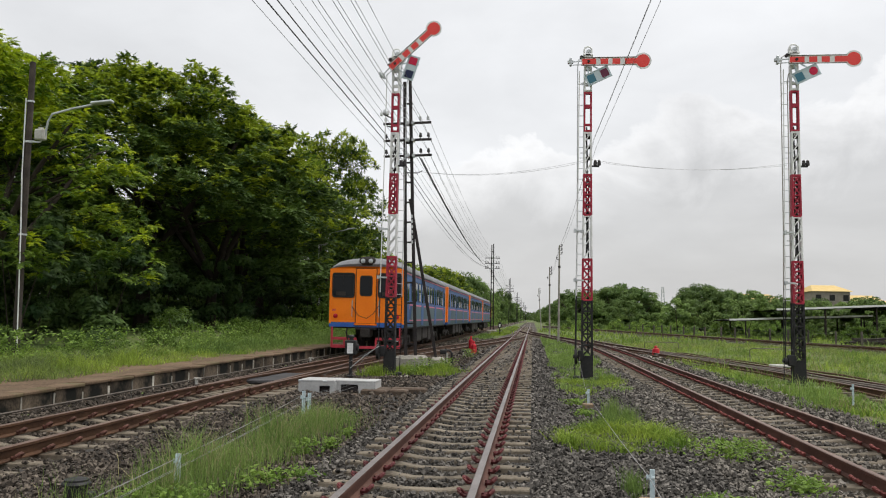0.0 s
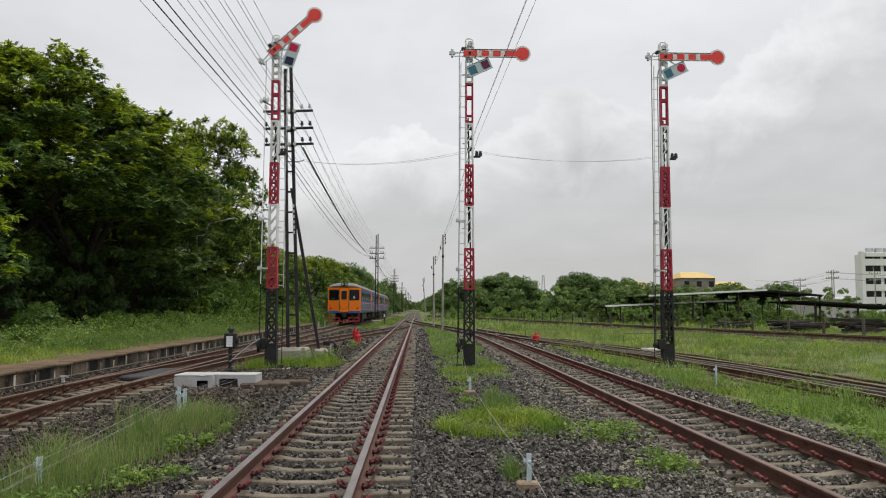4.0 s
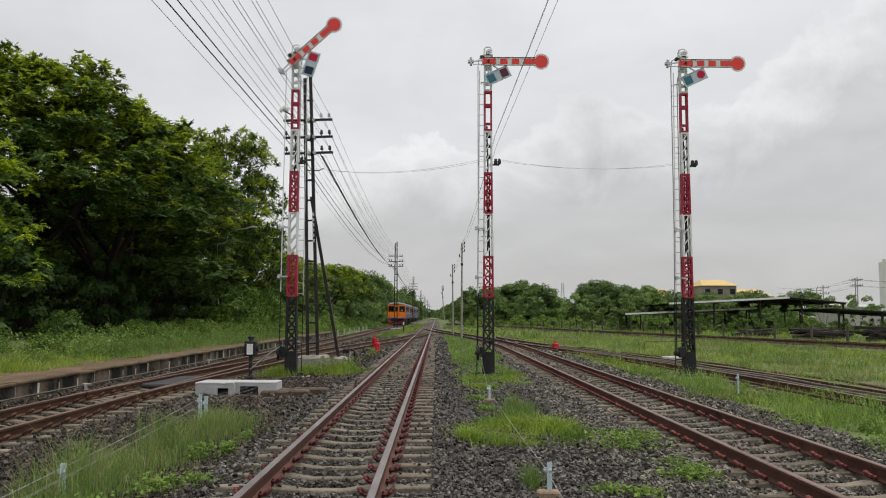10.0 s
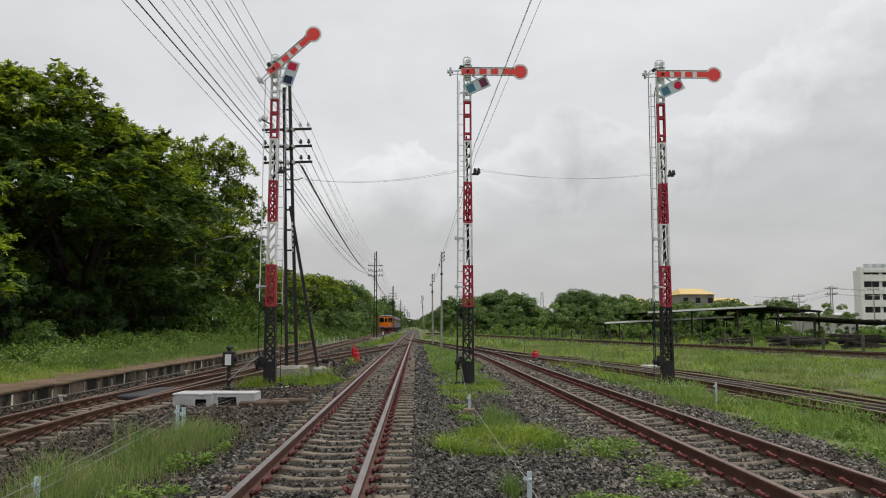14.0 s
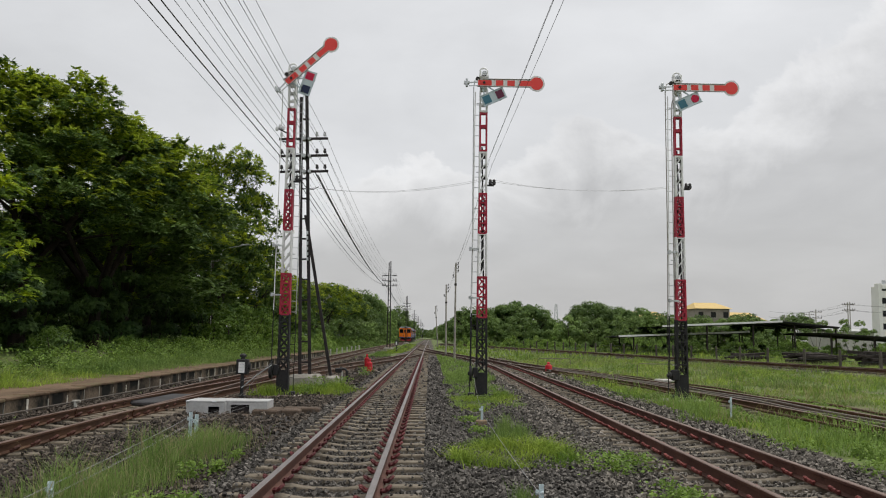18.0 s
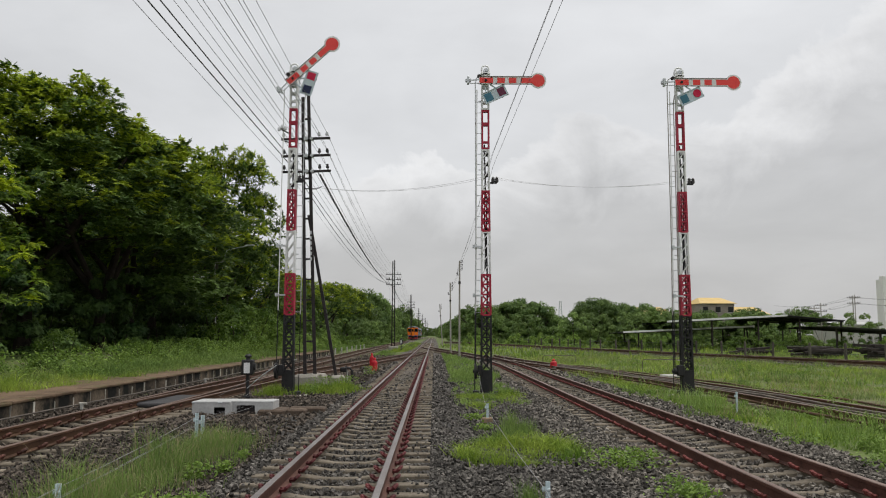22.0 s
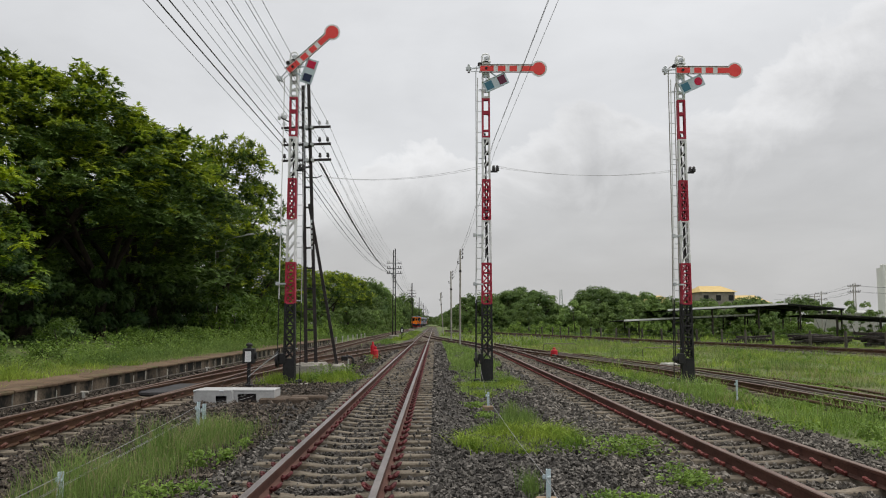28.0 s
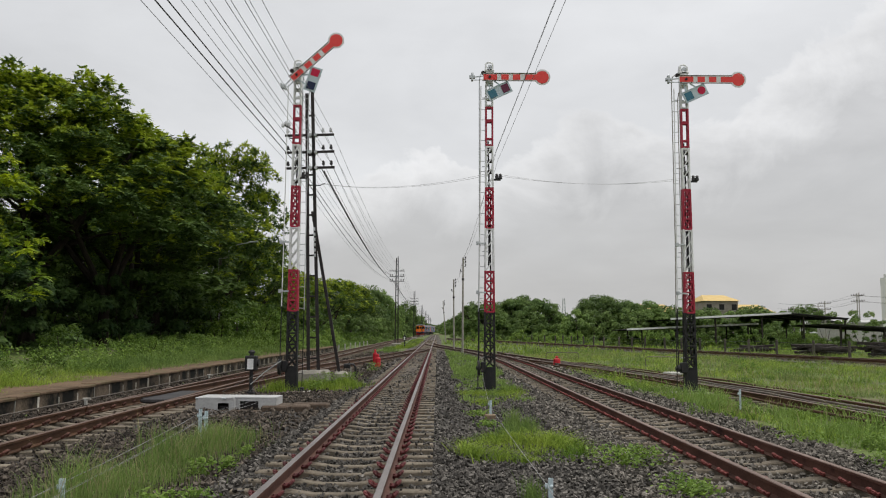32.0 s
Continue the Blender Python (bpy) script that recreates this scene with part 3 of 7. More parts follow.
gys = np.concatenate([[-3500, -600, -120, -40], np.arange(-20, 120, 1.0), np.arange(120, 400, 20), [500, 800, 1500, 4500]])
tagged(new("ground", sheet("ground", gxs, gys, ground_height, SOIL)), "green grassy soil of the rail yard", "ground", kind="structure")


# ---- track lines: the middle of each track for a given distance ----
GAUGE, RAIL_TOP_Z = 1.065, 0.155


def smooth(t):
    t = min(max(t, 0.0), 1.0)
    return t * t * (3 - 2 * t)


def main_x(y):
    return -1.05


def left_x(y):
    x = -6.0 - 0.1 * smooth((y - 10) / 17) - 0.2 * smooth((y - 27) / 13) + 0.5 * smooth((y - 130) / 70)
    return x + (0.0011 * (y - 290) ** 2 if y > 290 else 0.0)


def cross_x(y):
    """The crossover from the platform track to the main line."""
    return -6.05 + 5.0 * smooth((y - 12.0) / 62.0)


def right_x(y):
    return 3.78 - 4.83 * smooth((y - 38.0) / 66.0)


def siding_x(y):
    return 3.78 + 4.6 * smooth((62.0 - y) / 47.0)


def back_x(y):
    if y > 60:
        return 17.6 - 0.17 * (y - 60)
    return 17.6 + 0.2 * (60 - y)


def strip(name, line, y0, y1, half, z, material, label, step=0.5):
    ys = np.arange(y0, y1 + step, step)
    us = np.linspace(-1, 1, 9)
    verts, tris = [], []
    for y in ys:
        for u in us:
            edge = abs(u) ** 4 * 0.09
            verts.append((line(y) + u * half * (1 + 0.06 * math.sin(y * 1.7 + u * 3)), y, z - edge + 0.02 * noise.noise((u * half * 2, y * 2, 0.3))))
    w = len(us)
    for r in range(len(ys) - 1):
        for c in range(w - 1):
            a = r * w + c
            tris += [(a, a + 1, a + w + 1), (a, a + w + 1, a + w)]
    return tagged(new(name, tri_mesh(name, np.array(verts), np.array(tris), material, True)), label, "ballast", kind="structure")


def bed_height(x, y):
    z = -0.035 + 0.018 * np.sin(x * 5.1 + np.sin(y * 3.3)) * np.sin(y * 4.7 + np.sin(x * 2.9))
    for c in (-6.05, -1.05, 3.78):
        z = z - 0.045 * np.exp(-((x - c) / 0.8) ** 6)
    return z - 0.04 * np.clip((np.abs(x + 1.2) - 5.9) / 0.6, 0, 1)


tagged(new("ballast_bed", sheet("ballast_bed", np.arange(-8.0, 5.75, 0.12), np.arange(-6, 30.2, 0.15), bed_height, BALLAST_SHADED)), "grey crushed stone ballast between the tracks", "ballast", kind="structure")
tagged(new("ballast_bed_near", sheet("ballast_bed_near", np.arange(-8.0, 5.75, 0.3), np.arange(-59.4, -5.9, 0.5), bed_height, BALLAST_SHADED)), "grey crushed stone ballast between the tracks", "ballast", kind="structure")
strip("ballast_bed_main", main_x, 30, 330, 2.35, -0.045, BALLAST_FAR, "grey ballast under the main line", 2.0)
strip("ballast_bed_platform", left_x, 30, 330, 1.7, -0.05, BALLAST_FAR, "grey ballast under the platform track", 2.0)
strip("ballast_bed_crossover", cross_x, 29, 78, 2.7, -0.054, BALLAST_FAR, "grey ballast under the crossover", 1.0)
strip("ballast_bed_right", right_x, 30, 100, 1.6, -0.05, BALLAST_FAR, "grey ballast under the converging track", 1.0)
strip("ballast_bed_siding", siding_x, 14, 60, 1.1, -0.055, DIRT, "dirty overgrown bed of the siding", 1.0)
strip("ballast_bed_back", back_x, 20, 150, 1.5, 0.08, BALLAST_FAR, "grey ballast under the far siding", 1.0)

# ---- tracks ----
RAIL_SHAPE = [(-0.06, 0), (0.06, 0), (0.06, 0.012), (0.012, 0.03), (0.012, 0.105), (0.034, 0.117), (0.034, 0.145), (0.026, 0.152), (-0.026, 0.152), (-0.034, 0.145), (-0.034, 0.117), (-0.012, 0.105), (-0.012, 0.03), (-0.06, 0.012)]


def rail_geo(line, offset, y0, y1, step, z=0.003):
    g = Geo()
    ys = [y0 + (y1 - y0) * i / max(1, math.ceil((y1 - y0) / step)) for i in range(math.ceil((y1 - y0) / step) + 1)]
    n = len(RAIL_SHAPE)
    for y in ys:
        d = (line(y + 0.2) - line(y - 0.2)) / 0.4
        k = 1 / math.hypot(1, d)
        for u, h in RAIL_SHAPE:
            g.v.append((line(y) + (offset + u) * k, y - (offset + u) * d * k, z + h))
    for r in range(len(ys) - 1):
        for i in range(n):
            j = (i + 1) % n
            g.f.append((r * n + i, r * n + j, (r + 1) * n + j, (r + 1) * n + i))
            g.k.append(1 if i in (6, 7, 8) else 0)
    g.f += [tuple(range(n))[::-1], tuple(range((len(ys) - 1) * n, len(ys) * n))]
    g.k += [0, 0]
    return g


def sleeper_mesh(half, wide):
    g = Geo()
    cuts = [(-half, 0.0, 0.75), (-half * 0.62, 0.0, 1.0), (-half * 0.4, -0.005, 0.95), (-0.18, -0.035, 0.78), (0.18, -0.035, 0.78), (half * 0.4, -0.005, 0.95), (half * 0.62, 0.0, 1.0), (half, 0.0, 0.75)]
    for x, z, k in cuts:
        g.v += [(x, -wide * 0.62, z - 0.17), (x, -wide * 0.5 * k, z - 0.012), (x, -wide * 0.42 * k, z), (x, wide * 0.42 * k, z), (x, wide * 0.5 * k, z - 0.012), (x, wide * 0.62, z - 0.17)]
    for r in range(len(cuts) - 1):
        g.f += [(r * 6 + i, r * 6 + i + 1, r * 6 + i + 7, r * 6 + i + 6) for i in range(5)]
    g.f += [(0, 1, 2, 3, 4, 5), tuple(range(len(cuts) * 6 - 6, len(cuts) * 6))[::-1]]
    g.k = [0] * len(g.f)
    return g.mesh("sleeper", SLEEPER)


def clip_geo(g, x, y, z, s):
    """A spring clip: a bent bar in an open loop on a cast shoulder, beside the rail foot."""
    pts = []
    for i in range(11):
        a = radians(-60 + 300 * i / 10)
        pts.append((x + s * (0.012 + 0.05 * math.sin(a)), y + 0.05 * math.cos(a) * (1.15 if i < 8 else 0.8), z + 0.03 + 0.045 * max(0.0, math.sin(a))))
    g.tube(pts, 0.0185, 6)
    g.box(x - 0.012 - s * 0.03, x + 0.012 - s * 0.03, y - 0.02, y + 0.02, z - 0.008, z + 0.02)
    return g


SLEEPER_MESH = sleeper_mesh(1.0, 0.185)
CLIP_MESHES = {}
for clip_name, clip_mat in (("red", CLIP), ("pale", CLIP_PALE), ("brown", CLIP_BROWN)):
    for s in (-1, 1):
        CLIP_MESHES[clip_name, s] = clip_geo(Geo(), 0, 0, 0, s).mesh("rail_clip", clip_mat)
PIECES = []


def track(name, label, line, y0, y1, side, top, step=0.5635, near=45.0, clips=26.0, clip="red", z=0.0, sleepers=True, first=0.2):
    """Two rails on concrete sleepers, with spring clips where the camera stands near."""
    t = thing(name, label, "railway track", pose(0, 0, z), kind="structure")
    for s in (-1, 1):
        part("rail", rail_geo(line, s * GAUGE / 2, y0, y1, 2.5), [side, top], t, smooth=True)
    if sleepers:
        PIECES.append((t, line, y0 + first, min(y1, 150), step, near, clips, clip))
    return t


MAIN = track("railway_track", "straight railway track with worn bright rail heads on concrete sleepers", main_x, -55.715, 420, RUST, RAIL_TOP, near=60, clips=58, first=0.417)
LEFT = track("railway_track", "brown rusty platform track on concrete sleepers", left_x, -53.715, 380, RUST_BROWN, RAIL_TOP_DULL, near=40, clips=30, clip="brown", first=0.43)
track("railway_track", "rusty crossover track between platform track and main line", cross_x, 15.5, 73, RUST_BROWN, RAIL_TOP_DULL, near=40, clips=0)
RIGHT = track("railway_track", "rusty brown track with red spring clips, converging on the main line", right_x, -53.715, 103, RUST, RAIL_TOP_DULL, near=45, clips=44, clip="pale", first=0.35)
track("railway_track", "rusty overgrown siding in the grass", siding_x, 12, 60, RUST_BROWN, RAIL_TOP_DULL, near=30, clips=0, z=-0.03)
track("railway_track", "rusty far siding along the fence", back_x, 18, 150, RUST_BROWN, RAIL_TOP_DULL, near=0, clips=0, z=0.14)

# point rods and pipes beside the siding and the platform
for off, zz, lab in ((-0.95, 0.05, "long rusty pipe"), (0.2, 0.09, "long dull point rod"), (-0.25, 0.1, "long dull point rod"), (1.5, 0.04, "long rusty pipe")):
    g = Geo().tube([(siding_x(y) + off, y, zz + 0.02 * math.sin(y)) for y in np.arange(12, 44, 2.0)], 0.03, 7)
    tagged(part("point_rod", g, PIPE if "dull" in lab else RUST_BROWN, None, smooth=True), lab + " lying along the siding", "pipe", group="rods along the siding")
for off, zz in ((-7.5, 0.1), (-7.62, 0.07)):
    g = Geo().tube([(off + 0.02 * math.sin(y * 0.7), y, zz) for y in np.arange(-3.8, 64, 2.0)], 0.014, 6)
    tagged(part("signal_pipe", g, PIPE, None, smooth=True), "thin grey signal pipe along the platform wall", "pipe", group="pipes along the platform")

# ---- platform ----
PLAT_Y0, PLAT_Y1, PLAT_X, PLAT_Z = -22.0, 66.0, -8.0, 0.3


def plat_edge(y):
    return PLAT_X + 0.012 * math.sin(y * 0.8)


def plat_z(y):
    """The paving rises a little along the platform."""
    return PLAT_Z - 0.01 + 0.05 * np.tanh((y - 15) / 7)


def platform_sheet():
    def h(x, y):
        return plat_z(y) - 0.02 * np.clip((-8.6 - x), 0, 1) + 0.012 * np.sin(x * 3 + y * 1.1) * np.sin(y * 2.3)

    xs, ys = np.arange(-10.6, PLAT_X + 0.01, 0.25), np.arange(PLAT_Y0, PLAT_Y1 + 0.1, 0.5)
    top = part("paving", sheet("paving", xs, ys, h, PLATFORM), None)
    p = thing("platform", "low station platform with worn brown paving and mossy concrete panels", "platform", kind="structure")
    top.parent = p
    g = Geo()
    g.box(-10.6, PLAT_X - 0.09, PLAT_Y0, PLAT_Y1, -0.15, PLAT_Z - 0.11)
    part("core", g, DIRT, p)
    return p


PLATFORM_THING = platform_sheet()


# ---- semaphore signals ----
ARM_Z = 8.415
BANDS = [(0.06, 0.62, "black", 2), (0.62, 2.09, "black", 1), (2.09, 3.18, "red", 1), (3.18, 4.33, "white", 1), (4.33, 5.43, "red", 1), (5.43, 6.56, "white", 1), (6.56, 7.65, "red", 0), (7.65, 8.3, "white", 0)]
BAND_MAT = {"black": BLACK, "red": RED, "white": WHITE}


def mast_half(z):
    return 0.136 - 0.05 * min(1, z / 6.5)


def signal_arm(s, turn, round_glass):
    """The arm with its spectacle, swinging on a pivot in front of the mast."""
    def outline(half, r, x0, n=20):
        join = math.asin(half / r)
        ring = [(1.42 + r * math.cos(a), r * math.sin(a)) for a in [math.pi - join - (2 * math.pi - 2 * join) * i / n for i in range(n + 1)]]
        return [(x0, -half), (x0, half)] + ring

    arm = part("arm", Geo().plate(outline(0.112, 0.22, -0.18), -0.012, 0.0), WHITE, s, "white-edged semaphore arm", pose(0, -0.24, ARM_Z, 0, -turn, 0))
    for a, b in ((-0.165, 0.2), (0.315, 0.515), (0.626, 0.826)):
        part("red_band", Geo().box(a, b, -0.018, -0.013, -0.075, 0.075), ARM_RED, arm, "red enamel band")
    g = Geo()
    join = math.asin(0.075 / 0.175)
    ring = [(1.42 + 0.175 * math.cos(a), 0.175 * math.sin(a)) for a in [math.pi - join - (2 * math.pi - 2 * join) * i / 22 for i in range(23)]]
    g.plate([(0.95, -0.075), (0.95, 0.075)] + ring, -0.018, -0.013)
    part("red_disc", g, ARM_RED, arm, "red enamel disc")
    for z in (-0.107, 0.107):
        part("edge_strip", Geo().box(-0.2, 1.25, -0.03, -0.012, z - 0.007, z + 0.007), PIPE, arm, "dull metal edge strip")
    part("pivot", Geo().cyl((0, -0.06, 0), (0, 0.14, 0), 0.035, n=12), BLACK_STEEL, arm, "dark pivot bolt", smooth=True)
    for x in (-0.13, 0.15, 0.28):
        for z in (-0.09, 0.09):
            part("bolt", Geo().cyl((x, -0.035, z), (x, 0.0, z), 0.012, n=6), BLACK_STEEL, arm)
    g = Geo()
    g.beam((-0.15, 0.02, 0.03), (-0.5, 0.02, 0.0), 0.025, 0.03)
    g.beam((-0.15, 0.02, -0.07), (-0.42, 0.02, -0.08), 0.02, 0.02)
    g.box(-0.55, -0.4, -0.04, 0.06, -0.045, 0.045, 0.01)
    g.box(-0.5, -0.44, -0.05, 0.07, -0.11, 0.11, 0.01)
    part("counterweight", g, GALV, arm, "grey counterweight on its lever")
    c, u = Vector((0.25, 0.0, -0.38)), radians(25 if turn < 5 else 30)
    m = Matrix.Translation((c.x, 0.02, c.z)) @ Matrix.Rotation(-u, 4, "Y")
    frame_geo = Geo()
    frame_geo.box(-0.34, 0.34, -0.012, 0.012, -0.16, 0.16, 0.004, m)
    frame_geo.box(-0.34, 0.34, -0.03, -0.012, 0.145, 0.16, 0, m)
    frame_geo.box(-0.34, 0.34, -0.03, -0.012, -0.16, -0.145, 0, m)
    frame_geo.beam((-0.05, 0.04, -0.1), tuple(m @ Vector((-0.2, 0.02, 0.1))), 0.03, 0.03)
    frame_geo.beam((0.12, 0.04, -0.1), tuple(m @ Vector((0.1, 0.02, 0.15))), 0.03, 0.03)
    part("spectacle", frame_geo, SPEC_GREY, arm, "pale grey spectacle frame")
    g = Geo()
    if round_glass:
        g.cyl(m @ Vector((0.19, -0.022, 0)), m @ Vector((0.19, -0.013, 0)), 0.11, n=18)
    else:
        g.box(0.09, 0.29, -0.022, -0.013, -0.11, 0.11, 0, m)
    part("upper_glass", g, WINE_GLASS if turn < 5 and not round_glass else RED_GLASS, arm, "red signal glass")
    g = Geo()
    g.box(-0.29, -0.08, -0.022, -0.013, -0.11, 0.11, 0, m)
    part("lower_glass", g, DEEP_GLASS if turn > 5 else BLUE_GLASS, arm, "blue-green signal glass")
    g = Geo().cyl(m @ Vector((0.2, 0.05, -0.05)), m @ Vector((0.2, 0.26, -0.05)), 0.06, n=12)
    part("lamp", g, BLACK, arm, "black lamp case behind the glass")


def signal(x, y, turn, round_glass, ladder_side, label, tall=1.0):
    s = thing("semaphore_signal", label, "semaphore signal", pose(x, y, 0) @ Matrix.Diagonal((1, 1, tall, 1)), "semaphore signals")
    for z0, z1, colour, style in BANDS:
        m = BAND_MAT[colour]
        for side in (-1, 1):
            g = Geo()
            a, b = mast_half(z0), mast_half(z1)
            for dy in (-0.1, 0.1):
                g.beam((side * a, dy * a / 0.15, z0), (side * b, dy * b / 0.15, z1), 0.045, 0.03, 0.003, up=(0, 1, 0))
            g.beam((side * (a + 0.01), 0, z0), (side * (b + 0.01), 0, z1), 0.012, 0.2 * a / 0.155, up=(0, 1, 0))
            part("upright", g, m, s, colour + " painted upright")
        a = mast_half((z0 + z1) / 2)

        def lace(p, q, w):
            part("lattice_bar", Geo().beam(p, q, w, 0.008, up=(0, 1, 0)), m, s)

        for dy in (-a * 0.72, a * 0.72):
            if style == 2:
                part("web_plate", Geo().box(-a, a, dy - 0.006, dy + 0.006, z0, z1), m, s)
            elif style == 1:
                n = max(2, round((z1 - z0) / 0.27))
                st = (z1 - z0) / n
                for i in range(n):
                    zc = z0 + i * st
                    lace((-a, dy, zc), (a, dy, zc + st), 0.03)
                    if colour != "white":
                        lace((a, dy - 0.01, zc), (-a, dy - 0.01, zc + st), 0.03)
                        part("gusset", Geo().box(-a, a, dy - 0.017, dy + 0.006, zc - 0.022, zc + 0.022, 0.004), m, s)
                part("gusset", Geo().box(-a, a, dy - 0.007, dy + 0.007, z1 - 0.05, z1), m, s)
            else:
                for z in ((z0 + 0.03), z0 + 0.2, z0 + (z1 - z0) * 0.62, z0 + (z1 - z0) * 0.66, z1 - 0.03):
                    if z < z1:
                        part("cross_plate", Geo().box(-a, a, dy - 0.007, dy + 0.007, z - 0.022, z + 0.022), m, s)
    part("base_plate", Geo().box(-0.3, 0.3, -0.24, 0.24, 0.0, 0.06, 0.01).box(-0.36, -0.2, -0.16, 0.02, 0.02, 0.12, 0.02).box(0.2, 0.34, -0.16, 0.02, 0.02, 0.1, 0.02), BLACK, s, "black base plate")
    part("footing", Geo().box(-0.5, 0.5, -0.42, 0.42, -0.2, 0.0, 0.03), CONCRETE, s, "weathered concrete footing")
    # head
    g = Geo()
    g.box(-0.1, 0.1, -0.1, 0.1, 8.3, 8.62, 0.012)
    g.box(-0.13, 0.13, -0.13, 0.13, 8.62, 8.68, 0.012)
    for x in (-0.095, 0.095):
        g.box(x - 0.018, x + 0.018, -0.1, 0.1, 8.68, 8.82, 0.004)
    g.tube([(0.1 * math.cos(math.pi * i / 8), 0.0, 8.82 + 0.08 * math.sin(math.pi * i / 8)) for i in range(9)], 0.022, 6)
    part("head", g, WHITE, s, "white mast head with a cap", smooth=True)
    part("head_opening", Geo().box(-0.06, 0.06, -0.108, -0.1, 8.63, 8.66).box(-0.06, 0.06, -0.134, -0.131, 8.635, 8.668), BLACK, s)
    part("head_wheel", Geo().cyl((0.02, -0.05, 8.75), (0.02, 0.05, 8.75), 0.07, n=14).cyl((0.02, -0.08, 8.75), (0.02, 0.08, 8.75), 0.02, n=8), GALV, s, "grey pulley in the mast head", smooth=True)
    part("head_wheel", Geo().cyl((-0.17, -0.06, 8.6), (-0.17, 0.02, 8.6), 0.05, n=12).beam((-0.17, -0.02, 8.6), (0, -0.02, 8.62), 0.02, 0.02), BLACK_STEEL, s, "dark pulley beside the mast head", smooth=True)
    signal_arm(s, turn, round_glass)
    # ladder
    lx, ly = ladder_side, 0.1 if ladder_side > 0 else -0.02
    for k, off in enumerate((-0.09, 0.09)):
        top = 8.55 if k == 0 else 8.1
        grey = POLE_GREY if ladder_side < -0.22 else GALV
        part("ladder_stile", Geo().tube([(lx + off - 0.03, ly, 0.1), (lx + off - 0.015, ly, 2.1)], 0.013, 6), BLACK, s, "black lower ladder stile", smooth=True)
        part("ladder_stile", Geo().tube([(lx + off - 0.015, ly, 2.1), (lx + off * 0.9, ly, 4.0), (lx + off * 0.9, ly, top - 0.2), (lx + off * 0.9 + 0.03, ly, top), (lx + off * 0.9 + 0.12, ly, top + 0.06)], 0.013, 6), grey, s, "grey ladder stile", smooth=True)
    for i in range(27):
        z = 0.45 + i * 0.285
        part("ladder_rung", Geo().cyl((lx - 0.09, ly, z), (lx + 0.08, ly, z), 0.009, n=5), BLACK if z < 2.1 else GALV, s)
    for z in (0.9, 3.7, 6.0, 7.9):
        part("ladder_bracket", Geo().beam((lx, ly, z), (0, 0, z), 0.02, 0.02), GALV, s)
    # pull wire, crank and wheels
    px_ = -0.3 if ladder_side > 0 else ladder_side - 0.1
    part("pull_rod", Geo().cyl((px_ + 0.0125, -0.1, 2.2), (px_ + 0.06, -0.1, 8.2), 0.014, n=6), WHITE, s, "thin white pull rod", smooth=True)
    part("pull_rod", Geo().cyl((px_, -0.1, 0.6), (px_ + 0.0125, -0.1, 2.2), 0.015, n=6), BLACK, s, "thin black pull rod", smooth=True)
    for cx, z0, z1 in ((0.025, 0.7, 5.3), (-0.02, 3.3, 6.7)) if turn < 5 else ((0.02, 4.4, 6.4),):
        part("cable", Geo().tube([(cx + 0.012 * math.sin(z0 + 5 * i), 0.0, z0 + (z1 - z0) * i / 9) for i in range(10)], 0.022, 7), BLACK, s, "black cable inside the mast", smooth=True)
    for z in (5.85, 6.15, 6.42) if turn < 5 else (5.55,):
        part("cable_clamp", Geo().cyl((-0.05, 0.0, z), (0.06, 0.0, z), 0.05, n=10), BLACK_STEEL, s, smooth=True)
    g = Geo()
    wheel = 0.09 if round_glass else 0.2
    g.cyl((px_ - 0.03, -0.1, 0.62), (px_ + 0.03, -0.1, 0.62), wheel, n=18)
    g.cyl((px_ - 0.07, -0.1, 0.62), (px_ + 0.1, -0.1, 0.62), 0.05, n=8)
    g.box(px_ + 0.05, -0.1, -0.16, -0.02, 0.5, 0.78, 0.02)
    part("wheel_bracket", g, BLACK, s, "black wire wheel and bracket", smooth=True)
    for z in (2.6, 3.9):
        part("rod_guide", Geo().box(-0.34, -0.1, -0.2, -0.12, z - 0.02, z + 0.02).box(-0.36, -0.3, -0.22, -0.1, z - 0.04, z + 0.05), GALV, s, "grey rod guide")
    g = Geo()
    g.box(0.1, 0.3, -0.06, 0.0, 5.62, 5.66)
    part("insulator_bracket", g, BLACK, s)
    for dz, dx in ((0.05, 0.2), (0.05, 0.3)):
        part("insulator", Geo().lathe((dx, -0.03, 5.6 + dz), [(0.02, 0), (0.05, 0.02), (0.05, 0.09), (0.035, 0.1), (0.045, 0.13), (0.02, 0.16)], 10), INSUL, s, smooth=True)
    if turn > 5:
        b = part("side_bracket", Geo().beam((-0.1, -0.1, 6.95), (-0.36, -0.12, 7.08), 0.02, 0.03).beam((-0.1, -0.1, 6.7), (-0.2, -0.12, 6.72), 0.02, 0.03), BLACK_STEEL, s, "dark wire bracket")
        for dx, dz in ((-0.2, 7.02), (-0.28, 7.06), (-0.36, 7.0)):
            part("insulator", Geo().lathe((dx, -0.12, dz), [(0.02, 0), (0.045, 0.02), (0.045, 0.08), (0.02, 0.12)], 8), INSUL_W, b, smooth=True)
    return s


S1 = signal(-3.838, 21.85, 42.5, False, 0.2, "red and white semaphore signal with its arm raised", 1.005)
S2 = signal(1.38, 21.8, 0, False, -0.19, "red and white semaphore signal with its arm level, standing in grass")
S3 = signal(6.72, 21.9, 0, True, -0.25, "red and white semaphore signal with round red glass, beside the siding")


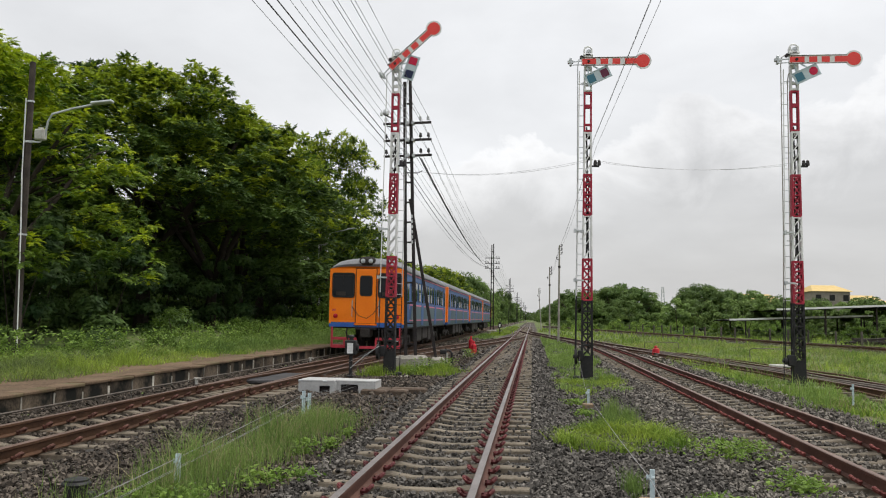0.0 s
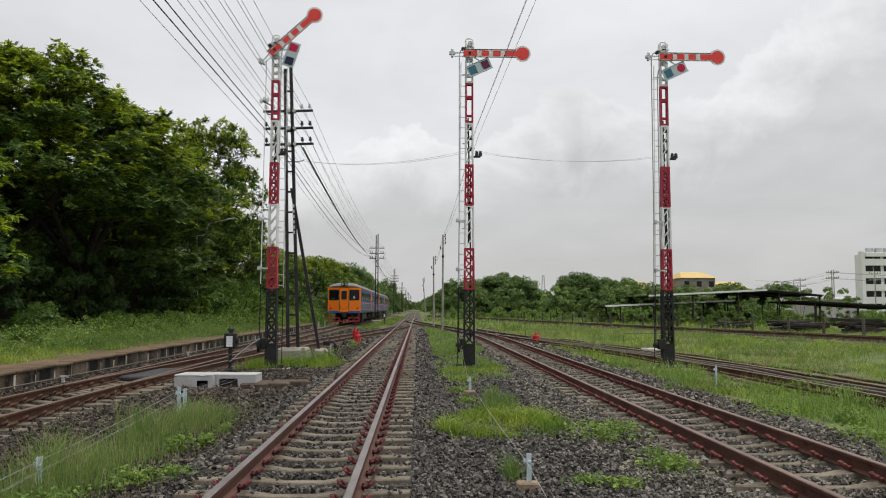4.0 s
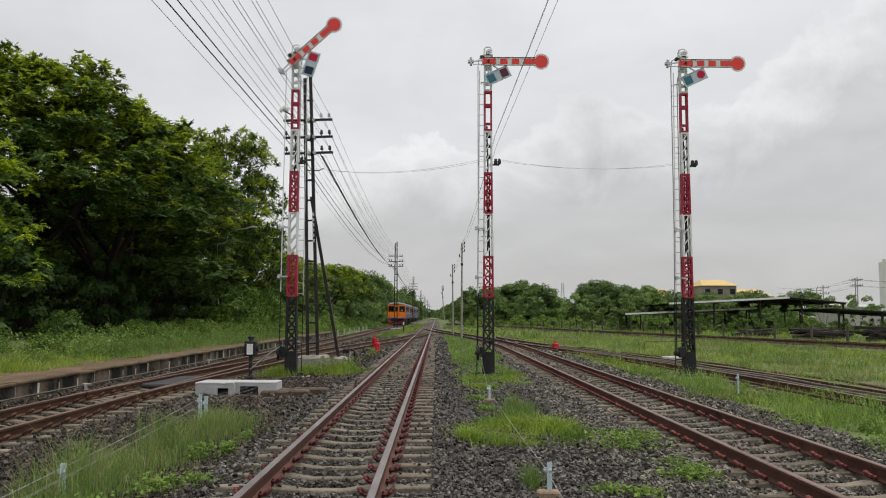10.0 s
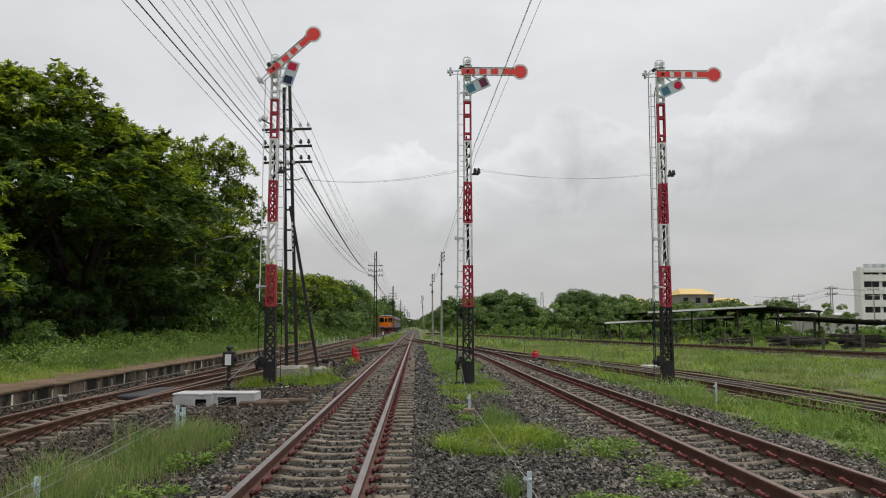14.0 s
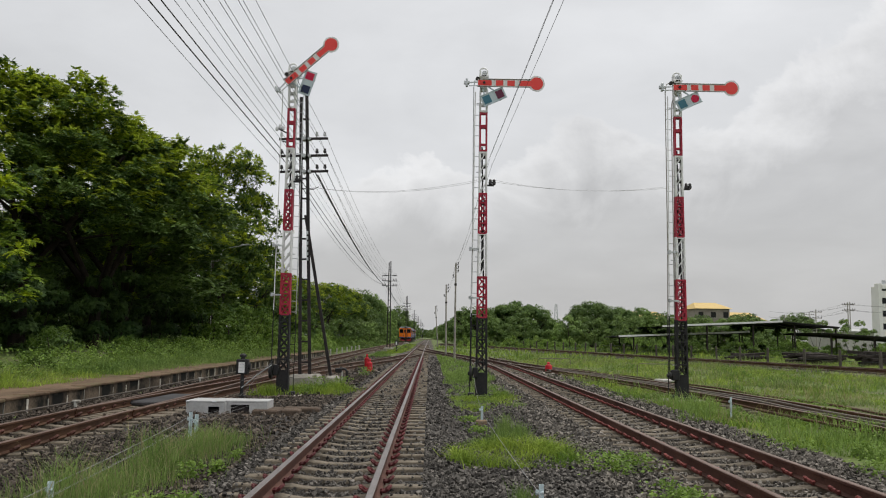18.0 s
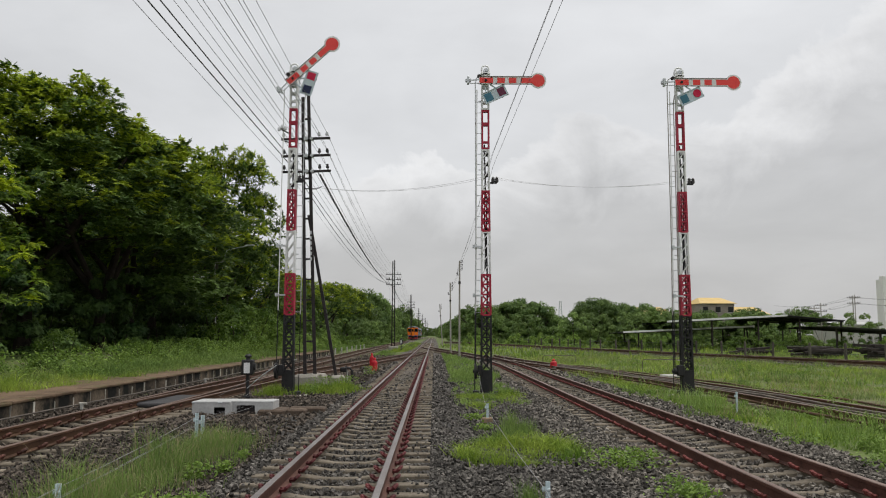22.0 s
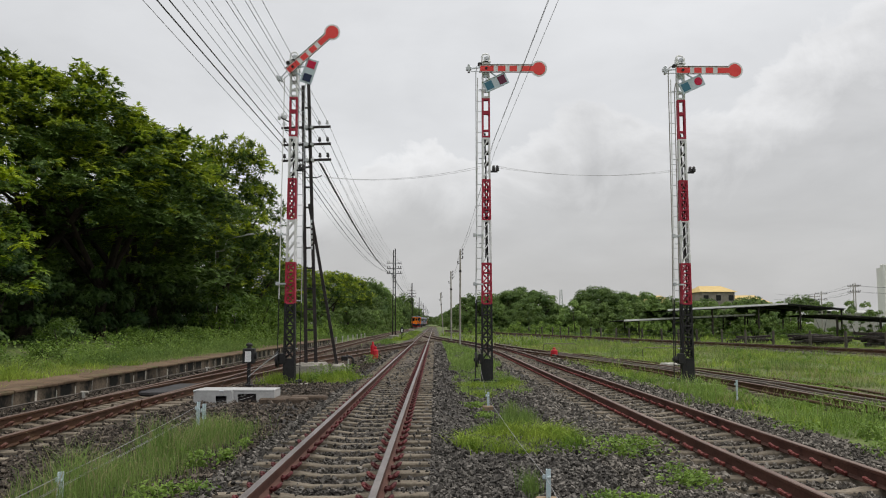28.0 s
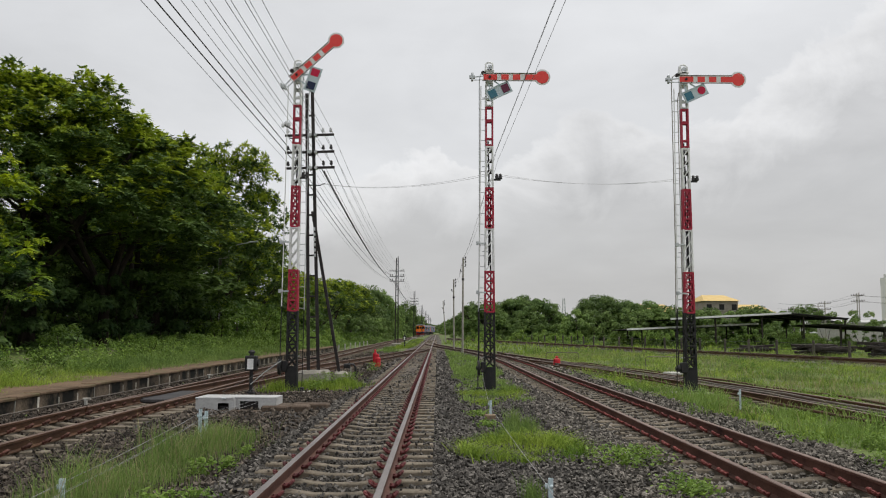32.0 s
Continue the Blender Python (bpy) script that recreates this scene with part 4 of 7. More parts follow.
# ---- telegraph poles of old rails ----
def insulator(parent, x, z, white=False, y=0.0):
    g = Geo().cyl((x, y, z), (x, y, z + 0.06), 0.012, n=6)
    g.lathe((x, y, z + 0.05), [(0.022, 0), (0.048, 0.01), (0.048, 0.07), (0.032, 0.08), (0.042, 0.11), (0.015, 0.14)], 8)
    return part("insulator", g, INSUL_W if white else INSUL, parent, "white glazed insulator" if white else "dark glazed insulator", smooth=True)


def rail_pole(x, y, top, strut, label, near, lean=0.0):
    p = thing("telegraph_pole", label, "telegraph pole", pose(x, y, 0, 0, lean, 0), "telegraph poles along the line")
    for s in (-1, 1):
        g = Geo()
        a, b = (s * 0.15, 0, 0.2), (s * 0.085, 0, top - 0.12 * (s < 0))
        g.beam(a, b, 0.024, 0.1, up=(0, 1, 0))
        g.beam((a[0], -0.05, a[2]), (b[0], -0.05, b[2]), 0.1, 0.016, up=(0, 1, 0))
        g.beam((a[0], 0.05, a[2]), (b[0], 0.05, b[2]), 0.07, 0.03, up=(0, 1, 0))
        part("rail_leg", g, BLACK_STEEL, p, "black upright made of old rail")
    z = 0.75
    while z < top - 0.2:
        part("tie_bar", Geo().box(-0.15, 0.15, -0.035, 0.035, z - 0.025, z + 0.025, 0.004), BLACK_STEEL, p)
        z += 0.62
    for k, az in enumerate((7.55, 7.02, 6.53)):
        az = az * top / 9.0
        arm = part("crossarm", Geo().box(-0.76, 0.74, -0.13, -0.07, az - 0.035, az + 0.035, 0.006), BLACK_STEEL, p, "black steel crossarm")
        for ix in (-0.68, -0.45, 0.4, 0.64):
            insulator(arm, ix, az + 0.03, white=(k == 0), y=-0.1)
        if near:
            part("clamp", Geo().cyl((0, -0.18, az), (0, 0.08, az), 0.06, n=10).cyl((0.17, -0.16, az), (0.17, 0.05, az), 0.05, n=10), GALV, p, "grey clamp", smooth=True)
    if strut:
        part("strut", Geo().beam((0.03, 0.02, 5.2), (0.78, 0.1, 0.15), 0.09, 0.07, 0.006, up=(0, 1, 0)).beam((0.03, 0.06, 5.2), (0.78, 0.14, 0.15), 0.03, 0.08, up=(0, 1, 0)), BLACK_STEEL, p, "black slanting rail strut")
        part("bracket", Geo().beam((-0.1, -0.1, 6.0), (0.3, -0.1, 5.98), 0.03, 0.03).beam((0.3, -0.1, 5.98), (0.45, -0.1, 6.05), 0.02, 0.02), BLACK_STEEL, p)
    part("foundation", Geo().box(-0.48, 0.5, -0.32, 0.35, -0.25, 0.4, 0.09), CONCRETE, p, "mossy concrete block")
    if strut:
        part("strut_foundation", Geo().box(0.6, 1.0, -0.12, 0.35, -0.2, 0.33, 0.06), CONCRETE, p, "mossy concrete block")
        for i in range(6):
            part("pale_mark", Geo().box(0.06, 0.12, -0.068, -0.063, 4.6 - i * 0.16, 4.7 - i * 0.16), GALV, p, "small pale painted bar")
    return p


rail_pole(-3.69, 24.8, 9.0, True, "tall black telegraph pole of old rails with a strut", True, -1.9)
for py, px_ in ((82, -4.06), (153, -4.3), (236, -4.45), (305, -4.3), (375, -4.0), (450, -3.8)):
    rail_pole(px_, py, 9.0, False, "black telegraph pole of old rails beside the line", py < 100)
rail_pole(-3.75, -34, 9.0, False, "black telegraph pole of old rails behind the view", False)


# ---- slim poles right of the main line ----
def slim_pole(x, y, top, lean, label):
    p = thing("wire_pole", label, "pole", pose(x, y, -0.05, 0, lean, 0), "slim poles beside the main line")
    part("pole", Geo().cyl((0, 0, 0), (0, 0, top), 0.075, 0.055, n=10), POLE_GREY, p, smooth=True)
    for k, z in enumerate((top - 0.12, top - 0.38, top - 0.64, top - 1.0)):
        s = -1 if k == 3 else 1
        b = part("bracket", Geo().box(min(0, s * 0.2), max(0, s * 0.2), -0.02, 0.02, z - 0.02, z + 0.02), BLACK_STEEL, p)
        insulator(b, s * 0.17, z)
    part("collar", Geo().cyl((0, 0, top - 1.6), (0, 0, top - 1.45), 0.09, n=10), BLACK_STEEL, p, smooth=True)
    return p


slim_pole(1.74, 57, 6.75, 0.3, "slim grey wire pole standing in the grass strip")
slim_pole(1.4, 69.5, 6.0, -0.4, "slim grey wire pole standing in the grass strip")
slim_pole(1.12, 108, 5.6, -4.0, "slim dark leaning wire pole beside the line")

# ---- overhead wires ----
def sagging(p, q, sag, n=14):
    p, q = Vector(p), Vector(q)
    return [p.lerp(q, i / n) - Vector((0, 0, sag * 4 * (i / n) * (1 - i / n))) for i in range(n + 1)]


def wire(name, stops, r, sag, material, label, group):
    pts = []
    for a, b in zip(stops, stops[1:]):
        pts += sagging(a, b, sag * (1.7 if 20 < a[1] < 200 and b[1] > 60 else 0.3 if a[1] < -20 else 1.0))[(1 if pts else 0):]
    return tagged(part(name, Geo().tube(pts, r, 5), material, None, smooth=True), label, "wire", group)


POLE_LINE = [(-3.9, -34), (-3.92, 24.8), (-4.06, 82), (-4.3, 153), (-4.45, 236), (-4.3, 305)]
for k, az in enumerate((7.7, 7.17, 6.68)):
    for j, ix in enumerate((-0.68, -0.45, 0.4, 0.64)):
        heavy = (k, j) in ((1, 0), (2, 1))
        wire("telegraph_wire", [(x + ix, y - 0.1, az + (0.25 if y < 0 else 0)) for x, y in POLE_LINE], 0.0125 if heavy else 0.0055, 0.35 + 0.07 * k + 0.04 * j, WIRE if heavy else WIRE_MID, "thick dark telegraph cable between poles" if heavy else "thin dark telegraph wire between poles", "telegraph wires")
for dx, dz in ((0.0, 0.0), (0.07, -0.06)):
    wire("telegraph_cable", [(-3.56 + dx, 24.75, 6.5 + dz), (-4.25 + dx, 82, 6.45 + dz), (-4.5 + dx, 153, 6.45 + dz)], 0.017, 0.38, WIRE, "thick dark cable slung between the poles", "telegraph wires")
for dx, dz in ((0.18, 0.0), (0.23, 0.1), (0.25, -0.2)):
    wire("telephone_wire", [(2.1 + dx, -24, 6.9 + dz), (1.35 + dx, 21.75, 6.35 + dz), (1.62 + 0.1, 57, 6.45 + dz), (1.27 + 0.1, 69.5, 5.7 + dz)], 0.004, 0.35, WIRE_MID, "dark telephone wire on the signal mast", "telephone wires")
for dz in (0.0, 0.05):
    wire("lamp_wire", [(-3.6, 24.6, 6.02), (1.3, 21.75, 5.75 + dz)], 0.0036, 0.22, WIRE_PALE, "thin wire between the signals", "wires between the signals")
    wire("lamp_wire", [(1.6, 21.75, 5.75 + dz), (6.6, 21.85, 5.68 + dz)], 0.0036, 0.17 + dz, WIRE_PALE, "thin wire between the signals", "wires between the signals")


# ---- street lamps behind the platform ----
def street_lamp(x, y, label):
    p = thing("street_lamp", label, "street lamp", pose(x, y, 0.3), "lamps behind the platform")
    part("pole", Geo().cyl((0, 0, 0), (0.0, 0, 8.5), 0.11, 0.085, n=10), LAMP_POLE, p, smooth=True)
    part("conduit", Geo().tube([(0.1, -0.1, 0.1), (0.02, -0.12, 3.4), (-0.06, -0.11, 5.2), (-0.09, -0.09, 7.4)], 0.018, 6), WHITE, p, "pale conduit", smooth=True)
    part("lamp_arm", Geo().tube([(0.05, 0, 6.15), (0.35, 0, 6.12), (0.5, 0, 6.3), (0.58, 0, 6.75), (0.7, 0, 6.95), (1.3, 0, 7.1), (1.9, 0, 7.21)], 0.032, 8), GALV, p, "pale bent lamp arm", smooth=True)
    g = Geo()
    g.box(-0.33, 0.33, -0.11, 0.11, -0.045, 0.035, 0.03, pose(2.2, 0, 7.28, 0, -5, 0))
    part("lamp_head", g, GALV, p, "flat grey lamp head")
    g = Geo().box(0.22, 0.52, -0.1, 0.1, 6.18, 6.5, 0.03)
    g.lathe((0.37, 0, 6.5), [(0.07, 0), (0.07, 0.05)], 10)
    part("junction_box", g, POST_PALE, p, "white junction box")
    part("bands", Geo().cyl((0, 0, 6.1), (0, 0, 6.16), 0.115, n=10).cyl((0, 0, 7.3), (0, 0, 7.35), 0.11, n=10).cyl((0, 0, 3.4), (0, 0, 3.45), 0.12, n=10), GALV, p)
    return p


street_lamp(-14.65, 22.0, "dark street lamp pole with a curved pale arm before the trees")
street_lamp(-14.75, 55.5, "street lamp with a pale arm half hidden in leaves")


# ---- ground-level signalling things ----
def relay_box():
    b = thing("point_machine_cover", "low white metal point machine cover with two openings", "equipment box", pose(-3.99, 16.95, -0.025, 0, 0, -1.5))
    g = Geo()
    # a shell of plates with openings cut through its front
    g.box(-0.8, -0.05, -0.42, 0.3, 0.235, 0.275, 0.008)
    g.box(-0.05, 0.78, -0.28, 0.3, 0.235, 0.273, 0.008)
    g.box(-0.8, -0.78, -0.42, 0.3, 0.0, 0.235)
    g.box(0.76, 0.78, -0.28, 0.3, 0.0, 0.235)
    g.box(-0.78, 0.76, 0.28, 0.3, 0.0, 0.235)
    g.box(-0.78, -0.36, -0.42, -0.4, 0.0, 0.235)
    g.box(-0.36, -0.14, -0.42, -0.4, 0.16, 0.235)
    g.box(-0.14, -0.05, -0.42, -0.4, 0.0, 0.235)
    g.box(-0.05, -0.03, -0.42, -0.26, 0.0, 0.235)
    g.box(-0.03, 0.05, -0.28, -0.26, 0.0, 0.235)
    g.box(0.05, 0.42, -0.28, -0.26, 0.19, 0.235)
    g.box(0.42, 0.76, -0.28, -0.26, 0.0, 0.235)
    part("cover", g, WHITE_BOX, b, "weathered white metal cover")
    part("mechanism", Geo().box(-0.6, 0.6, -0.2, 0.2, 0.0, 0.12, 0.02).cyl((0.1, -0.12, 0.12), (0.36, -0.12, 0.12), 0.07, n=10).cyl((-0.34, -0.3, 0.07), (-0.16, -0.3, 0.07), 0.05, n=10), BLACK_STEEL, b, "dark machine inside", smooth=True)
    part("hinge", Geo().cyl((-0.28, -0.43, 0.255), (-0.2, -0.43, 0.255), 0.018, n=8).cyl((-0.8, -0.43, 0.255), (-0.74, -0.43, 0.255), 0.018, n=8), GALV, b)
    for x0, x1, y0, y1 in ((-0.78, -0.3, -0.52, 0.25), (-0.2, 0.45, -0.5, 0.3), (0.5, 1.02, -0.42, 0.3), (1.05, 1.42, -0.3, 0.05), (1.0, 1.75, 0.15, 0.5)):
        part("footing", Geo().box(x0, x1, y0, y1, -0.12, 0.02 if x0 < 0.4 else 0.11, 0.03), BRICKY, b, "brown weathered footing block")


relay_box()


def dwarf_lantern(x, y, s, label):
    d = thing("point_lantern", label, "point indicator", pose(x, y, 0), "point indicators")
    part("post", Geo().cyl((0, 0, -0.05), (0, 0, 0.6 * s), 0.045, n=10).box(-0.09, 0.09, -0.07, 0.07, -0.02, 0.06, 0.01), BLACK, d, smooth=True)
    part("lantern", Geo().box(-0.14, 0.14, -0.13, 0.13, 0.58 * s, 0.95 * s, 0.02).cyl((0.14, 0, 0.78 * s), (0.19, 0, 0.78 * s), 0.09, n=12), BLACK, d, "black lantern case")
    part("chimney", Geo().lathe((0, 0, 0.95 * s), [(0.06, 0), (0.05, 0.05), (0.085, 0.06), (0.085, 0.1), (0.04, 0.14)], 12), BLACK, d, smooth=True)
    part("white_panel", Geo().box(-0.075, 0.075, -0.136, -0.131, 0.62 * s, 0.88 * s), WHITE, d, "white indicator panel")
    g = Geo()
    for i in range(3):
        g.box(-0.05, 0.05, -0.139, -0.1365, (0.67 + i * 0.075) * s, (0.675 + i * 0.075) * s)
    part("panel_line", g, GALV, d)
    part("lever_rod", Geo().tube([(0.0, -0.05, 0.25), (0.35, -0.1, 0.55), (0.75, -0.2, 0.82)], 0.012, 6), GALV, d, "thin grey rod")


dwarf_lantern(-4.62, 20.6, 1.0, "black point lantern with a white panel on a short post")
dwarf_lantern(-3.15, 79, 1.15, "black point lantern with a white panel by the crossover")


def red_marker(x, y, h, r, label):
    d = thing("red_marker", label, "marker post", pose(x, y, 0), "red markers")
    part("body", Geo().lathe((0, 0, -0.03), [(r, 0), (r, h * 0.66), (r * 0.9, h * 0.74), (r * 0.5, h * 0.82), (r * 0.42, h * 0.84)], 16), MARK_RED, d, smooth=True)
    part("cap", Geo().lathe((0, 0, h * 0.8), [(r * 0.45, 0), (r * 0.45, h * 0.12), (r * 0.3, h * 0.18), (r * 0.05, h * 0.2)], 12), MARK_RED, d, smooth=True)
    part("band", Geo().cyl((0, 0, h * 0.6), (0, 0, h * 0.63), r * 1.05, n=16), MARK_RED, d, smooth=True)


red_marker(-2.6, 36.2, 0.56, 0.125, "bright red marker with a domed cap beside the main line")
red_marker(-3.08, 41.0, 0.66, 0.11, "bright red marker with a domed cap beside the crossover")
red_marker(5.62, 38.8, 0.44, 0.165, "low bright red marker in the grass by the siding")


def bent_pipe(x, y, s):
    d = thing("point_lever", "black bent iron lever beside the track", "point lever", pose(x, y, -0.02), "black levers beside the track")
    part("lever", Geo().tube([(0, 0, 0), (0.0, 0, 0.4 * s), (-0.08 * s, 0, 0.5 * s), (-0.25 * s, 0, 0.52 * s), (-0.33 * s, 0, 0.42 * s)], 0.045 * s, 8), BLACK, d, smooth=True)
    part("weight", Geo().box(-0.45 * s, -0.2 * s, -0.1, 0.1, 0.36 * s, 0.54 * s, 0.03), BLACK, d)
    part("pale_post", Geo().box(-0.19, -0.14, -0.04, 0.0, 0, 0.42 * s), POST_PALE, d, "pale post")


bent_pipe(-2.78, 28.2, 0.9)
bent_pipe(-2.68, 33.8, 0.5)


def wire_post(x, y, h, material, label, base=True, double=False):
    d = thing("wire_post", label, "wire post", pose(x, y, -0.03), "signal wire posts")
    for k in range(2 if double else 1):
        o = k * 0.17
        g = Geo()
        g.box(o - 0.022, o + 0.022, -0.004 - k * 0.3, 0.004 - k * 0.3, 0, h)
        g.box(o - 0.022, o - 0.014, -0.03 - k * 0.3, 0.004 - k * 0.3, 0, h)
        part("angle_iron", g, material, d)
        part("pulley", Geo().cyl((o - 0.05, 0.0 - k * 0.3, h * 0.78), (o + 0.02, 0.0 - k * 0.3, h * 0.78), 0.018, n=10).box(o - 0.05, o + 0.0, -0.012 - k * 0.3, 0.0 - k * 0.3, h * 0.74, h * 0.86), material, d, smooth=True)
    if base:
        part("foot", Geo().box(-0.11, 0.09, -0.07, 0.07, -0.03, 0.085, 0.015), TIMBER_PALE, d, "brown foot block")


wire_post(1.0, 7.35, 0.33, POST_BLUE, "pale blue angle-iron wire post on a brown block")
wire_post(0.99, 15.35, 0.34, POST_BLUE, "pale blue angle-iron wire post on a brown block")
wire_post(-3.46, 12.2, 0.46, POST_BLUE, "pair of pale angle-iron wire posts in the grass", False, True)
wire_post(-3.2, 7.2, 0.34, POST_BLUE, "pale angle-iron wire post in tall grass", False)
wire_post(6.33, 17.3, 0.42, POST_BLUE, "pale wire post with a bent top in the grass", False)
for x, y in ((-7.42, 17.6), (-7.42, 27.0)):
    d = thing("pipe_roller", "small pale roller bracket on the signal pipe", "roller bracket", pose(x, y, -0.03), "roller brackets")
    part("bracket", Geo().box(-0.1, 0.12, -0.04, 0.04, 0.0, 0.03).box(-0.02, 0.02, -0.04, 0.04, 0.03, 0.16), POST_PALE, d)
    part("roller", Geo().cyl((-0.06, 0, 0.15), (0.1, 0, 0.15), 0.028, n=10), CONCRETE, d, smooth=True)
wire("signal_wire", [(0.88, 3.0, 0.28), (0.97, 7.35, 0.24), (0.96, 15.35, 0.24), (1.16, 21.6, 0.6)], 0.003, 0.03, WIRE_PALE, "taut grey signal wire near the ground", "signal wires")
for k, (dx, dz) in enumerate(((0, 0), (0.05, 0.03), (0.12, -0.02), (0.2, 0.01))):
    wire("signal_wire", [(-3.1 + dx, 2.5, 0.2 + dz), (-3.23 + dx, 7.2, 0.26 + dz), (-3.49 + dx, 12.2, 0.36 + dz), (-3.75 + dx, 16.5, 0.15 + dz)], 0.0016, 0.02, WIRE_PALE, "taut grey signal wire near the ground", "signal wires")
wire("signal_wire", [(-3.75, 16.6, 0.35), (-4.05, 21.5, 0.9)], 0.0026, 0.0, WIRE_MID, "taut grey signal wire near the ground", "signal wires")
wire("signal_wire", [(-4.3, 16.6, 0.35), (-4.2, 21.5, 0.7)], 0.0026, 0.0, WIRE_MID, "taut grey signal wire near the ground", "signal wires")
d = thing("cable_box", "black plastic cable box with a ribbed lid among weeds", "cable box", pose(-3.83, 6.62, -0.03))
part("body", Geo().lathe((0, 0, 0), [(0.085, 0), (0.095, 0.12), (0.09, 0.15)], 14).box(0.08, 0.16, -0.05, 0.05, 0.0, 0.1, 0.01), BLACK, d, smooth=True)
part("lid", Geo().lathe((0, 0, 0.15), [(0.115, 0), (0.12, 0.015), (0.11, 0.03), (0.1, 0.035), (0.1, 0.05), (0.06, 0.06)], 14), BLACK, d, smooth=True)
d = thing("point_cover_plate", "dark grey sheet cover between the rails of the platform track", "cover plate", pose(-6.05, 19.3, 0.0))
part("plate", Geo().box(-0.44, 0.44, -1.25, 1.25, 0.0, 0.09, 0.025), DULL_SHEET, d, "dark steel plate")
part("rib", Geo().box(-0.4, -0.34, -1.2, 1.2, 0.09, 0.105).box(0.34, 0.4, -1.2, 1.2, 0.09, 0.105), DULL_SHEET, d)
d = thing("concrete_slab", "pale concrete slab lying in the grass by the siding", "slab", pose(8.9, 30.5, -0.05, 0, 0, 8))
part("slab", Geo().box(-0.45, 0.45, -0.35, 0.35, 0, 0.16, 0.03), POST_PALE, d)
for x, y, w in ((6.9, 45.5, 0.9), (10.6, 38.0, 1.0)):
    d = thing("pipe_hoop", "low pale pipe rail in the grass", "pipe rail", pose(x, y, -0.06), "low pipe rails")
    part("pipe", Geo().tube([(-w, 0, 0), (-w, 0, 0.42), (-w + 0.08, 0, 0.5), (w - 0.08, 0, 0.5), (w, 0, 0.42), (w, 0, 0)], 0.02, 6), PIPE, d, smooth=True)
for i in range(7):
    d = thing("low_post", "short white post at the platform end", "post", pose(-8.0 + 0.03 * i, 67 + i * 4.2, 0.0), "white posts past the platform")
    part("post", Geo().box(-0.06, 0.06, -0.06, 0.06, -0.1, 0.45, 0.015), POST_PALE, d)


# ---- railcars ----
CAR_L = 16.7


def car_section(k=1.0):
    """Half width and height from the floor line up over the roof, above the rail."""
    pts = [(1.36, 1.0), (1.4, 1.25), (1.4, 3.02), (1.37, 3.14)]
    roof = [(1.37 * math.cos(a) ** 0.8, 3.14 + 0.46 * math.sin(a)) for a in [math.pi / 2 * i / 7 for i in range(1, 8)]]
    return pts, roof


